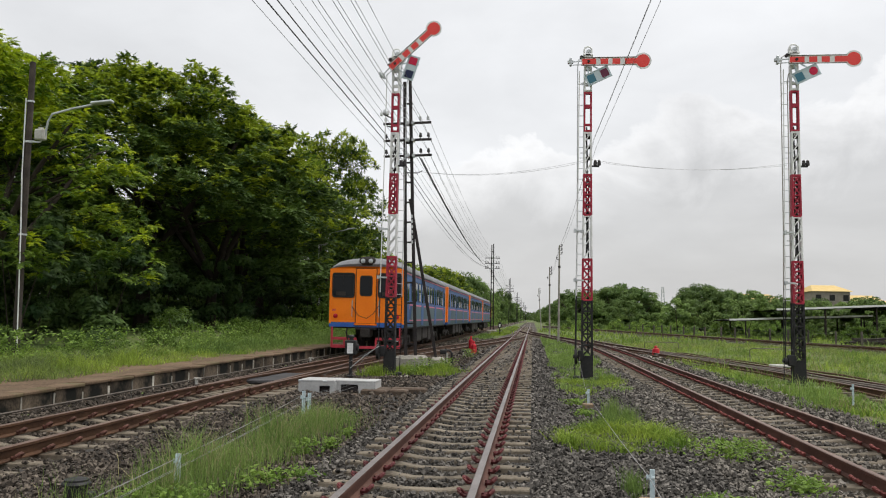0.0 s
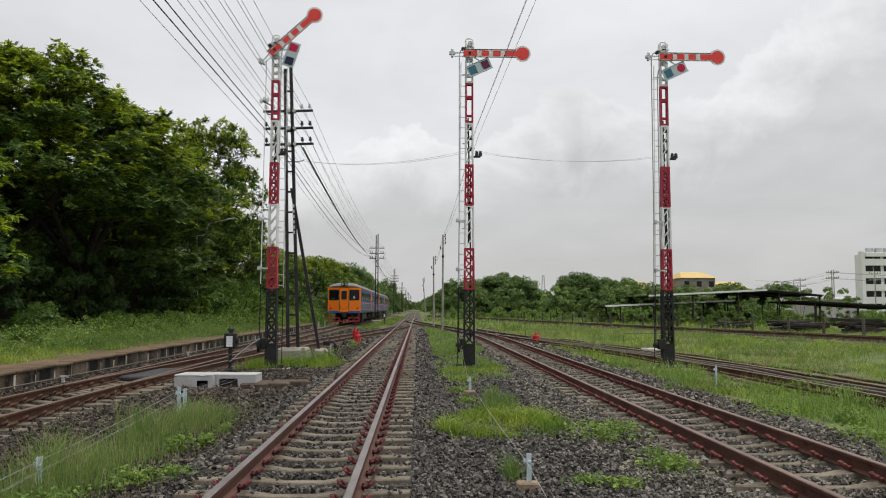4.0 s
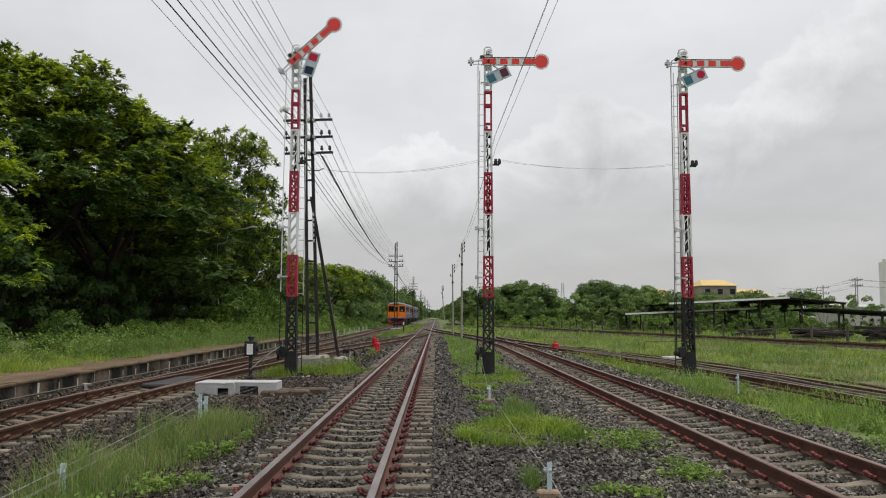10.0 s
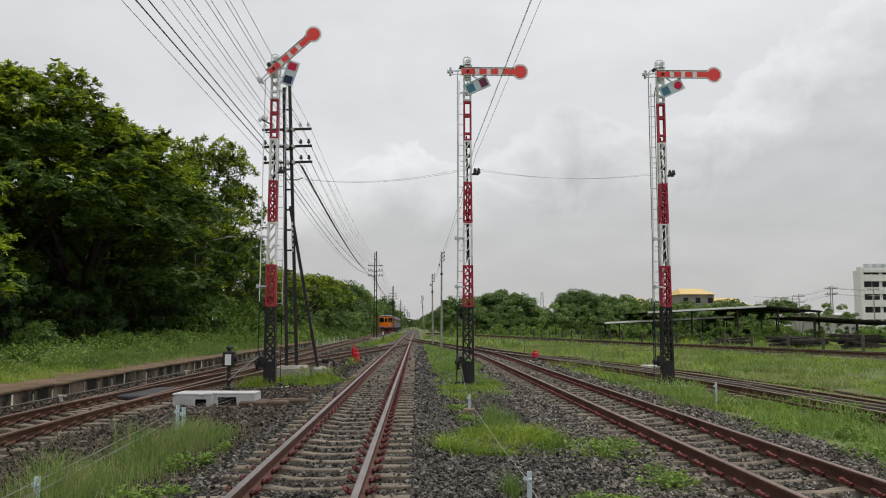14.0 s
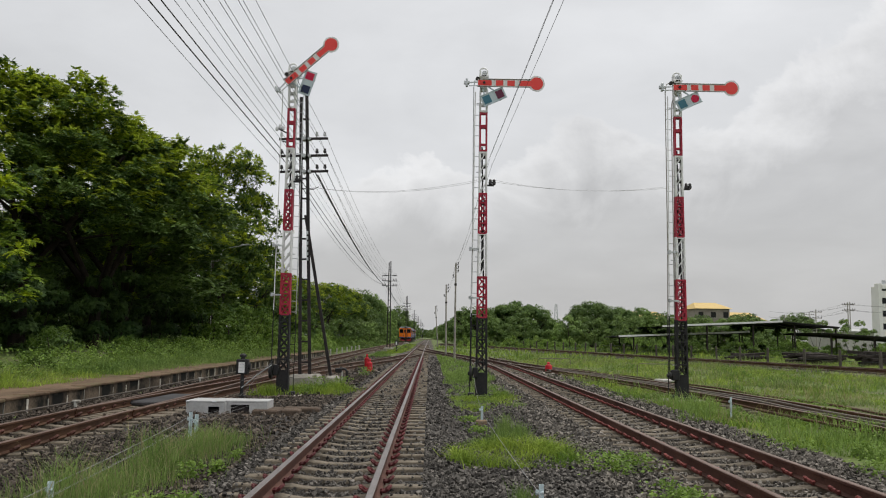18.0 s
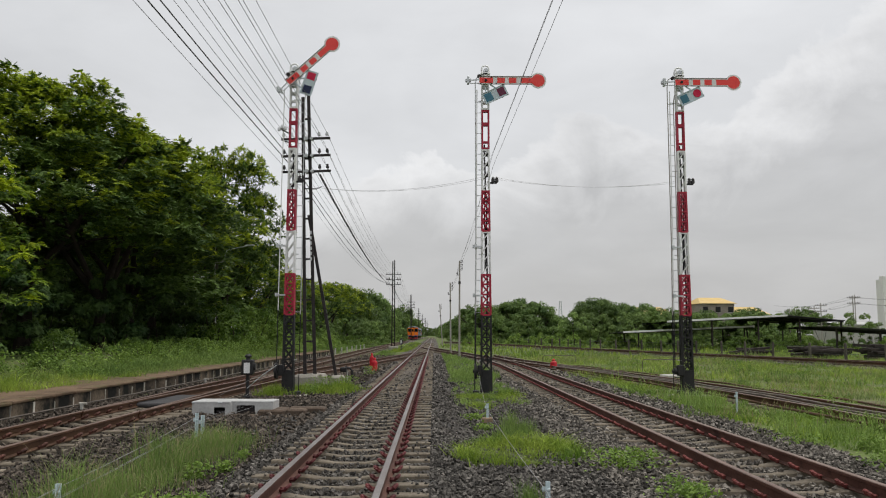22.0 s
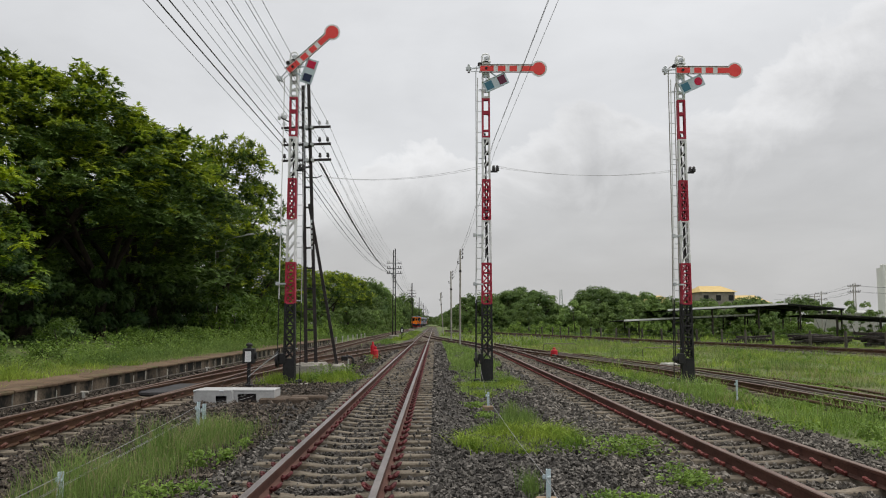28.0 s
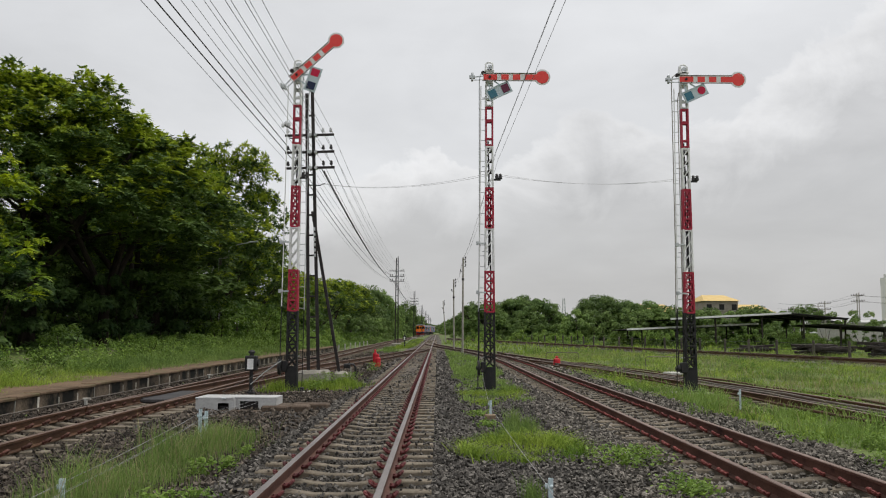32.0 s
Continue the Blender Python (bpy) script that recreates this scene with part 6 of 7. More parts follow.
def dome_leaves(r, h, clumps, leaves, seed):
    """A round crown down to the ground: clumps over a lumpy dome."""
    g = np.random.default_rng(seed)
    pos, nor = [], []
    per = leaves // clumps
    for k in range(clumps):
        zf = min(0.98, max(0.01, ((k + 0.5) / clumps) ** 1.25 + g.uniform(-0.1, 0.1)))
        a = g.uniform(0, 2 * math.pi)
        lump = 1 + 0.24 * math.sin(3 * a + seed) * math.sin(5 * zf + seed) + g.uniform(-0.16, 0.08)
        w = math.sqrt(1 - zf ** 2.4)
        c = np.array([r * w * lump * math.cos(a), r * w * lump * math.sin(a), h * (0.04 + 0.9 * zf) * (0.9 + 0.12 * lump)])
        s = g.uniform(0.1, 0.32) * r * np.array([1, 1, 0.6])
        d = g.normal(size=(per, 3))
        d[:, 2] += 0.3
        d = unit(d)
        pos.append(c + d * s * g.uniform(0.6, 1.06, (per, 1)))
        nor.append(d + np.array([0, 0, 0.3]) + g.normal(size=(per, 3)) * 0.25)
    p = np.concatenate(pos)
    p[:, 2] = np.maximum(p[:, 2], 0.05)
    return p, np.concatenate(nor)


def limb(g, p, q, r0, r1, bend, n=5):
    p, q = Vector(p), Vector(q)
    pts = [p.lerp(q, i / n) + Vector(bend) * math.sin(math.pi * i / n) for i in range(n + 1)]
    for i in range(n):
        g.cyl(pts[i], pts[i + 1], r0 + (r1 - r0) * i / n, r0 + (r1 - r0) * (i + 1) / n, 8, False)


def tree(label, r, h, flat, clumps, leaves, low, seed, leaf_mat, size, m, group, puff=(0.13, 0.24)):
    t = thing("tree", label, "tree", m, group)
    rnd = random.Random(seed)
    g = Geo()
    fork = h * 0.27
    limb(g, (0, 0, -0.3), (0.1, 0.1, fork), 0.05 * r, 0.037 * r, (0.1, 0, 0), 4)
    part("trunk", g, BARK, t, smooth=True)
    for k in range(6):
        a = k * 2 * math.pi / 6 + rnd.uniform(-0.4, 0.4)
        g = Geo()
        d = r * rnd.uniform(0.5, 0.75)
        q = Vector((d * math.cos(a), d * math.sin(a), h * rnd.uniform(0.6, 0.8)))
        limb(g, (0.1, 0.1, fork - 0.2), q, 0.027 * r, 0.008 * r, (0, 0, rnd.uniform(-0.4, 0.6)), 5)
        for j in range(3):
            b = a + rnd.uniform(-0.8, 0.8)
            s = Vector((0.1, 0.1, fork)).lerp(q, rnd.uniform(0.4, 0.85))
            limb(g, s, s + Vector((math.cos(b), math.sin(b), rnd.uniform(0.1, 0.7))) * r * 0.3, 0.011 * r, 0.004 * r, (0, 0, 0.1), 3)
        part("limb", g, BARK, t, smooth=True)
    if low > 1:
        p, n, d, is_lit = pad_leaves(r, h, flat, clumps, leaves, low, seed, puff, 2.35 * size, 0.35 if leaf_mat == LEAF_LIGHT else 0.22, 1.3 if leaf_mat == LEAF_LIGHT else 0.25)
        part("young_foliage", kites("young_foliage", p[is_lit], n[is_lit], size, size * 0.5, LEAF_LIGHT_LIT if leaf_mat == LEAF_LIGHT else LEAF_LIT, 0.1, d[is_lit]), None, t, "light green leaves, top light put into their colour")
        part("crown", kites("crown", p[~is_lit], n[~is_lit], size, size * 0.5, leaf_mat, 0.1, d[~is_lit]), None, t, "crown of feathered leaves in layered pads")
        return t
    p, n = dome_leaves(r, h, clumps, leaves, seed)
    part("crown", kites("crown", p, n, size, size * 0.58, leaf_mat, 0.25), None, t, "crown of small leaves in layered clumps")
    return t


BIG = "broad dark green rain tree with layered foliage behind the platform"
row = "trees behind the platform"
t1 = tree(BIG, 8.6, 13.7, 0.42, 150, 330, 5.6, 11, LEAF, 0.16, pose(-20.5, 41, 0.3), row, (0.1, 0.22))
t2 = tree(BIG, 7.1, 12.5, 0.34, 120, 230, 2.8, 12, LEAF, 0.19, pose(-19.0, 51, 0.3), row, (0.11, 0.24))
t3 = tree("smaller light green tree with drooping leaf sprays behind the lamp", 5.2, 10.0, 0.5, 90, 150, 3.2, 13, LEAF_LIGHT, 0.13, pose(-18.4, 25.5, 0.4), row, (0.1, 0.22))
copy_thing(t2, pose(-16.3, 64, 0.2, 0, 0, 70) @ Matrix.Diagonal((0.68, 0.68, 1.22, 1)))
copy_thing(t2, pose(-21.5, 63, 0.2, 0, 0, 110))
copy_thing(t3, pose(-15.9, 70, 0.0, 0, 0, 170) @ Matrix.Diagonal((0.95, 0.95, 0.95, 1)))
copy_thing(t2, pose(-24.5, 31, 0.2, 0, 0, 150))
copy_thing(t2, pose(-21.4, 74, 0.0, 0, 0, 20))
copy_thing(t2, pose(-17.8, 44, 0.1, 0, 0, 260))
FAR = "dark green tree in the row along the line"
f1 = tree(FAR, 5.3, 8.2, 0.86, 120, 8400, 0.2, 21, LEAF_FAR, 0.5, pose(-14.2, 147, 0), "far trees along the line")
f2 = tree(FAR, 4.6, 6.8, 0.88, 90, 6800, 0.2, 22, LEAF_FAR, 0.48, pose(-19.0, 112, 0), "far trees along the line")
f0 = tree(FAR, 6.4, 10.6, 0.7, 150, 15000, 0.4, 23, LEAF, 0.46, pose(-19.5, 88, 0) @ Matrix.Diagonal((1, 1, 0.85, 1)), "far trees along the line")
copy_thing(t2, pose(-14.8, 104, 0, 0, 0, 100) @ Matrix.Diagonal((0.62, 0.62, 0.62, 1)))
copy_thing(t2, pose(-15.2, 121, 0, 0, 0, 200) @ Matrix.Diagonal((0.62, 0.62, 0.7, 1)))
copy_thing(t2, pose(-14.6, 138, 0, 0, 0, 300) @ Matrix.Diagonal((0.62, 0.62, 0.76, 1)))
copy_thing(t2, pose(-16.0, 91, 0, 0, 0, 230) @ Matrix.Diagonal((0.6, 0.6, 0.62, 1)))
for k in range(8):
    copy_thing(f0, pose(-33 + 2 * math.sin(k * 1.7), 34 + 8.5 * k, 0, 0, 0, 50 * k) @ Matrix.Diagonal((1, 1, 1.3, 1)))
rnd = random.Random(5)
y = 150.0
while y < 480:
    k = rnd.choice((f1, f2, f1))
    s = rnd.uniform(0.62, 1.2)
    copy_thing(k, pose(-13.4 + rnd.uniform(-1.2, 1.0) + (y > 260) * 0.015 * (y - 260), y, 0, 0, 0, rnd.uniform(0, 360)) @ Matrix.Diagonal((s * 0.85, s * 0.85, s * 1.25, 1)))
    y += 9 + 0.03 * y
MID = "rounded green tree at the edge of the field"
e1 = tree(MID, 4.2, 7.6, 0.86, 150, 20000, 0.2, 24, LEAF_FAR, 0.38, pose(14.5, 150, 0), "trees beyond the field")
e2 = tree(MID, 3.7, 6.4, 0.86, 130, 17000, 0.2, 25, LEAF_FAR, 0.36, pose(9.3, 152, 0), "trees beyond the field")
for x, y, k, s in ((18.6, 149, e2, 1.12), (23.0, 150, e2, 0.75), (11.6, 156, e1, 0.92), (29.5, 150, e1, 1.08), (34.0, 152, e1, 0.98), (38.2, 150, e2, 1.1), (42.8, 151, e2, 0.98), (47.0, 150, e2, 0.86), (60.5, 155, e2, 1.0), (55.5, 168, e2, 1.0), (65, 172, e2, 1.05), (70, 176, e2, 0.9), (16.6, 153, e2, 1.25), (29.2, 155, e2, 0.95), (32.6, 156, e2, 1.0)):
    copy_thing(k, pose(x, y, 0, 0, 0, rnd.uniform(0, 360)) @ Matrix.Diagonal((s, s, s, 1)))
for x, y, k in ((9.3, 190, f1), (8.5, 250, f2), (9.5, 330, f1), (8, 420, f1), (7.0, 520, f1), (12.5, 215, f1), (52, 175, f2), (75, 190, f2), (90, 200, f1), (19, 230, f2), (-6.5, 760, f1), (-14, 700, f1), (2.5, 820, f1), (-2.5, 900, f1), (9, 760, f1), (6, 640, f2), (16, 700, f1)):
    tagged(copy_thing(k, pose(x, y, 0, 0, 0, rnd.uniform(0, 360))), MID, "tree", "trees beyond the field")


def bush(r, h, leaves, seed, leaf_mat, size):
    t = thing("bush", "dense green bush in the undergrowth", "bush", pose(0, 0, 0), "undergrowth")
    p, n = crown_leaves(r, h, 0.75, 16, leaves, 0.1, seed)
    for k in range(2):
        g = Geo()
        limb(g, (0, 0, -0.15), (r * 0.4 * math.cos(k * 2.6), r * 0.4 * math.sin(k * 2.6), h * 0.7), 0.03, 0.01, (0, 0, 0), 2)
        part("stem", g, BARK, t)
    part("foliage", kites("foliage", p, n, size, size * 0.5, leaf_mat, 0.2), None, t)
    return t


b1 = bush(1.3, 1.6, 2600, 31, BUSH_LEAF, 0.105)
b2 = bush(1.0, 1.1, 1800, 32, BUSH_LEAF, 0.095)
b3 = bush(2.2, 3.6, 1300, 33, LEAF_FAR, 0.33)
# fills the hollow under the trees, its leaves coloured dark for the shade there
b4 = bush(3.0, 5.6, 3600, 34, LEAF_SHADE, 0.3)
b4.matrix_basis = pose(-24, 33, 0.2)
b6 = bush(1.2, 1.5, 2600, 36, BUSH_LIGHT, 0.12)
b6.matrix_basis = pose(-12.0, 57, 0.1)
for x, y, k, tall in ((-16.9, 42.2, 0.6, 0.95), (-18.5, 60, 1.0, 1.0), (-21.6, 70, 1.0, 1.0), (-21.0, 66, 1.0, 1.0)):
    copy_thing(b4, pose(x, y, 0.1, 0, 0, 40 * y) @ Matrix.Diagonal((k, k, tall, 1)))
for i in range(44):
    y = 58 + 1.7 * i + 0.5 * math.sin(i * 5.1)
    k = 1.35 - 0.012 * (y - 58) + 0.3 * math.sin(i * 2.3)
    x = -11.6 + 0.9 * math.sin(i * 3.7) + (0.9 if i % 3 == 0 else 0)
    copy_thing(b6, pose(x, y, 0, 0, 0, 77 * i) @ Matrix.Diagonal((k * 1.1, k * 1.1, k * (1.3 if x < -11.6 else 0.85), 1)))
b1.matrix_basis, b2.matrix_basis, b3.matrix_basis = pose(-13.5, 30, 0.3), pose(-11.6, 33, 0.3), pose(-20.5, 35, 0.3)
for i in range(46):
    y = 13 + i * 1.75 + rnd.uniform(-0.6, 0.6)
    k = rnd.uniform(0.35, 0.6) if y < 32 else rnd.uniform(0.5, 0.9) if y < 46 else rnd.uniform(0.7, 1.4)
    copy_thing(rnd.choice((b1, b2, b1)), pose(rnd.uniform(-13.6, -11.6) + (y > 50) * 0.8, y, 0.15, 0, 0, rnd.uniform(0, 360)) @ Matrix.Diagonal((k, k, k, 1)))
    if i in (22, 24, 26, 28, 30):
        copy_thing(b1, pose(-13.2 + rnd.uniform(-0.5, 0.5), y, 0.1, 0, 0, rnd.uniform(0, 360)) @ Matrix.Diagonal((2.0, 2.0, 2.4, 1)))
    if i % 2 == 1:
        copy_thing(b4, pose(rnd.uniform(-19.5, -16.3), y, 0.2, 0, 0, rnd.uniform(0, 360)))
for i in range(30):
    k = rnd.uniform(0.35, 0.7) + 0.15 * (i > 14)
    copy_thing(rnd.choice((b1, b2)), pose(rnd.uniform(-12.4, -11.0), 15 + i * 1.2 + rnd.uniform(-0.7, 0.7), 0.2, 0, 0, rnd.uniform(0, 360)) @ Matrix.Diagonal((k, k, k, 1)))
y = 93.0
while y < 330:
    copy_thing(rnd.choice((b1, b3)), pose(rnd.uniform(-11.5, -9.3), y, 0, 0, 0, rnd.uniform(0, 360)))
    y += 2.5 + y * 0.012
for i in range(18):
    tagged(copy_thing(rnd.choice((b1, b3)), pose(42 + i * 1.8 + rnd.uniform(-1, 1), rnd.uniform(106, 126), 0, 0, 0, rnd.uniform(0, 360))), "green bush behind the open sheds", "bush", "bushes by the sheds")
for i in range(14):
    tagged(copy_thing(rnd.choice((b1, b2)), pose(22 + i * 1.9 + rnd.uniform(-1, 1), rnd.uniform(76, 87), 0, 0, 0, rnd.uniform(0, 360))), "green bush before the open sheds", "bush", "bushes by the sheds")
for i in range(42):
    tagged(copy_thing(rnd.choice((b6, b3, b6)), pose(6 + i * 1.4 + rnd.uniform(-1, 1), rnd.uniform(104, 128) - i * 0.43, 0, 0, 0, rnd.uniform(0, 360)) @ Matrix.Diagonal((1.35, 1.35, 1.25, 1))), "green bush along the far edge of the field", "bush", "bushes beyond the field")


# ---- grasses ----
def scatter(n, x0, x1, y0, y1, keep=None, clump=0.0):
    p = np.stack([RNG.uniform(x0, x1, n), RNG.uniform(y0, y1, n)], -1)
    if clump:
        c = np.stack([RNG.uniform(x0, x1, max(1, n // 14)), RNG.uniform(y0, y1, max(1, n // 14))], -1)
        p = c[RNG.integers(0, len(c), n)] + RNG.normal(size=(n, 2)) * clump
    if keep is not None:
        p = p[keep(p[:, 0], p[:, 1])]
    return np.concatenate([p, ground_height(p[:, 0], p[:, 1])[:, None]], -1)


def grass(name, pts, h, w, material, label, lean=0.35):
    return tagged(new(name, blades(name, pts, h, w, material, lean)), label, "grass", kind="stuff")


def near_line(x, y, line, half):
    return np.abs(x - np.vectorize(line)(y)) < half


def oval(cx, cy, rx, ry, n):
    a = RNG.uniform(0, 2 * math.pi, n)
    ragged = 0.8 + 0.22 * np.sin(3 * a + cx * 7) + 0.16 * np.sin(7 * a + cy * 5)
    r = RNG.uniform(0, 1, n) ** 0.62 * RNG.uniform(0.6, 1.25, n) * ragged
    return np.stack([cx + rx * r * np.cos(a), cy + ry * r * np.sin(a), np.full(n, -0.05)], -1)


bare = lambda x, y: np.sin(x * 1.3 + 2.1 * np.sin(y * 0.45)) * np.sin(y * 0.8 + 1.6 * np.sin(x * 0.7)) + 0.35 * np.sin(x * 3.7 + y * 2.3) < -0.42
field = lambda x, y: ~bare(x, y) & (x > 5.35 + 0.3 * np.sin(y * 1.1) + 0.25 * np.sin(y * 2.7) + 0.45 * np.sin(x * 37 + y * 91)) & ~near_line(x, y, siding_x, 0.75) & ~near_line(x, y, back_x, 1.3)
grass("field_grass", scatter(32000, 5.0, 14, 8, 30, field, 0.14), 0.19, 0.012, GRASS, "bright green grass beside the siding", 0.8)
grass("field_grass", scatter(16000, 4.8, 9, 9, 24, lambda x, y: field(x, y) & (np.sin(x * 1.7) * np.sin(y * 0.9) > 0.0), 0.12), 0.42, 0.011, GRASS_LIGHTENED, "tall soft grass beside the siding", 0.45)
grass("field_grass", scatter(60000, 3, 30, 28, 62, lambda x, y: field(x, y) & ~near_line(x, y, right_x, 1.7), 0.25), 0.34, 0.017, GRASS, "bright green field grass", 1.0)
grass("field_grass", scatter(9000, 6, 32, 24, 70, field, 0.35), 0.5, 0.022, GRASS_TALL, "tall seeding field grass", 0.55)
grass("field_grass", scatter(14000, 1.5, 60, 60, 130, lambda x, y: ~near_line(x, y, right_x, 1.7) & ~near_line(x, y, back_x, 1.3), 0.5), 0.5, 0.07, GRASS, "bright green field grass")
grass("strip_grass", scatter(13000, 0.5, 2.3, 18.5, 32, lambda x, y: (x < 2.15 + 0.2 * np.sin(y * 2)) & (x > 0.62 + 0.15 * np.sin(y * 1.3)) & (np.sin(x * 6 + y * 1.9) * np.sin(y * 3.1 - x * 2) > -0.45), 0.1) + np.array([0, 0, 0.15]), 0.26, 0.012, GRASS_LIGHTENED, "green grass in the strip between the tracks")
grass("strip_grass", scatter(12000, 0.5, 2.3, 30, 75, lambda x, y: (x < np.vectorize(right_x)(y) - 1.4) & (x > 0.6), 0.15), 0.36, 0.02, GRASS_LIGHTENED, "green grass in the strip between the tracks")
grass("strip_grass", np.concatenate([oval(-2.8, 23.4, 0.95, 1.5, 2600), oval(-3.7, 22.6, 0.7, 1.0, 1200), oval(-4.2, 21.6, 0.5, 0.6, 500), oval(-3.4, 79, 1.0, 4.5, 2500)]), 0.36, 0.013, GRASS_FRESH, "green grass round the signal and pole footings")
grass("strip_grass", scatter(1500, -4.7, -3.4, 58, 84, None, 0.3), 0.25, 0.03, GRASS_TALL, "thin green grass between the far tracks")
grass("strip_grass", scatter(9000, -3.9, -2.8, 84, 150, None, 0.3), 0.3, 0.05, GRASS, "green grass between the far tracks")
grass("bank_grass", scatter(15000, -11.4, -8.75, 8, 25, lambda x, y: x < -9.0 + 0.25 * np.sin(y * 1.3) + 0.15 * np.sin(y * 3.1) + 0.02 * (y - 12), 0.2) + np.array([0, 0, 0.28]), 0.4, 0.014, GRASS, "bright green grass behind the platform", 0.8)
grass("bank_grass", scatter(14000, -11.6, -8.9, 24, 42, None, 0.25) + np.array([0, 0, 0.28]), 0.42, 0.016, GRASS_TALL, "green grass behind the platform", 0.8)
herb = scatter(7000, -11.8, -9.7, 9, 60, None, 0.35) + np.array([0, 0, 0.35]) + np.stack([np.zeros(7000), np.zeros(7000), RNG.uniform(0, 0.75, 7000)], -1)
tagged(new("bank_herbs", kites("bank_herbs", herb, RNG.normal(size=herb.shape) * 0.5 + np.array([0, 0, 1.0]), 0.11, 0.05, WEED, 0.2)), "leafy green herbs behind the platform", "herbs", kind="stuff")
grass("bank_grass", scatter(22000, -13.5, -8.6, 36, 90, None, 0.3) + np.array([0, 0, 0.2]), 0.5, 0.035, GRASS_TALL, "green grass behind the platform")


def tall_strip(n):
    y = RNG.uniform(5.2, 12.6, n)
    x = -3.08 + 0.03 * (y - 9) + RNG.normal(size=n) * (0.2 + 0.12 * np.sin(y * 2.3) ** 2)
    return np.stack([x, y, np.full(n, -0.05)], -1)


grass("field_grass", scatter(14000, 5.2, 30, 12, 60, field, 0.3), 0.45, 0.011, GRASS_DRY, "dry pale stems in the field", 0.6)
grass("tall_grass", tall_strip(6200), 0.46, 0.006, GRASS_TALL, "tall thin grass along the signal wires", 0.4)
grass("tall_grass", tall_strip(900), 0.54, 0.0055, GRASS_DRY, "dry seed stems along the signal wires", 0.4)
patch = np.concatenate([oval(1.15 + 0.75 * math.sin(k * 2.4), 11.0 + 0.8 * math.cos(k * 3.9), 0.2, 0.2, 90) for k in range(18)] + [oval(1.15, 11.0, 0.95, 0.95, 800), oval(0.75, 12.0, 0.5, 0.6, 500), oval(1.65, 11.6, 0.45, 0.6, 600)])
grass("patch_grass", patch, 0.24, 0.011, GRASS_FRESH, "bright green grass patch on the ballast", 1.1)
grass("patch_grass", np.concatenate([oval(1.0, 20.7, 0.6, 0.9, 1300), oval(1.75, 20.5, 0.55, 0.9, 1400), oval(1.3, 19.4, 0.5, 0.6, 700), oval(0.95, 18.0, 0.35, 0.9, 700), oval(1.9, 21.6, 0.5, 0.8, 800)]), 0.19, 0.012, GRASS_FRESH, "green grass round the signal base", 0.9)
grass("patch_grass", np.concatenate([oval(1.1, 12.4, 0.25, 0.55, 900), oval(0.9, 7.8, 0.13, 0.3, 220), oval(1.45, 13.2, 0.22, 0.5, 420), oval(1.3, 13.9, 0.2, 0.4, 250)]), 0.34, 0.006, GRASS_TALL, "thin purple-green grass tuft on the ballast", 0.3)


def weeds(spots):
    pos = []
    for cx, cy, r, k in spots:
        k = int(k * (1.0 if cx > 1.9 else 1.6))
        pos.append(oval(cx, cy, r, r * 1.2, k) + np.stack([np.zeros(k), np.zeros(k), RNG.uniform(0.03, 0.05 + r * (0.35 if cx > -2 or cy < 9 else 0.85), k)], -1))
    p = np.concatenate(pos)
    return kites("weeds", p, RNG.normal(size=p.shape) * 0.5 + np.array([0, 0, 1.0]), 0.06, 0.034, WEED, 0.1)


SPOTS = [(-2.6, 9.2, 0.22, 150), (-2.42, 9.7, 0.14, 90), (-2.46, 10.75, 0.13, 70), (-2.55, 7.6, 0.35, 170), (-2.3, 7.95, 0.25, 110), (-3.35, 6.85, 0.26, 220), (-2.9, 6.6, 0.4, 260), (2.3, 10.1, 0.55, 520), (2.5, 8.2, 0.36, 420), (1.56, 7.5, 0.22, 90), (1.85, 7.4, 0.22, 110), (2.6, 10.6, 0.4, 200), (0.85, 14.0, 0.25, 150), (0.8, 15.6, 0.3, 160), (5.5, 10.0, 0.5, 260), (5.4, 12.2, 0.4, 200), (2.55, 9.0, 0.2, 80), (-2.55, 33.0, 0.4, 160), (-3.1, 23.2, 0.5, 260), (-2.5, 24.2, 0.45, 220), (-3.3, 22.2, 0.3, 160)]
SPOTS += [(5.7 + 0.5 * k + 0.4 * math.sin(k * 2.2), 9.0 + 1.5 * k, 0.45, 220) for k in range(9)]
tagged(new("weeds", weeds(SPOTS)), "bright green leafy weeds on the ballast", "weeds", kind="stuff")
tagged(new("weeds", blades("weeds", scatter(6000, 4.9, 9, 8.5, 26, field, 0.2), 0.16, 0.035, WEED, 0.9)), "leafy green ground cover beside the track", "weeds", kind="stuff")

# taller weeds that stand out of the field
b5 = bush(1.0, 1.1, 1300, 35, WEED, 0.1)
b5.matrix_basis = pose(12.5, 33, -0.1) @ Matrix.Diagonal((0.5, 0.5, 0.55, 1))
tagged(b5, "small leafy weed clump in the field grass", "weed", "weeds in the field")
for i in range(44):
    k = rnd.uniform(0.3, 0.62)
    y = rnd.uniform(24, 62)
    x = siding_x(min(y, 60)) + rnd.choice((-2.2, 2.0, 4.0, 6.5, 9.0, 12.0)) + rnd.uniform(-0.9, 0.9)
    if abs(x - back_x(y)) > 2 and x > right_x(y) + 2.2:
        tagged(copy_thing(b5, pose(x, y, -0.1, 0, 0, rnd.uniform(0, 360)) @ Matrix.Diagonal((k, k, k * 1.1, 1))), "small leafy weed clump in the field grass", "weed", "weeds in the field")


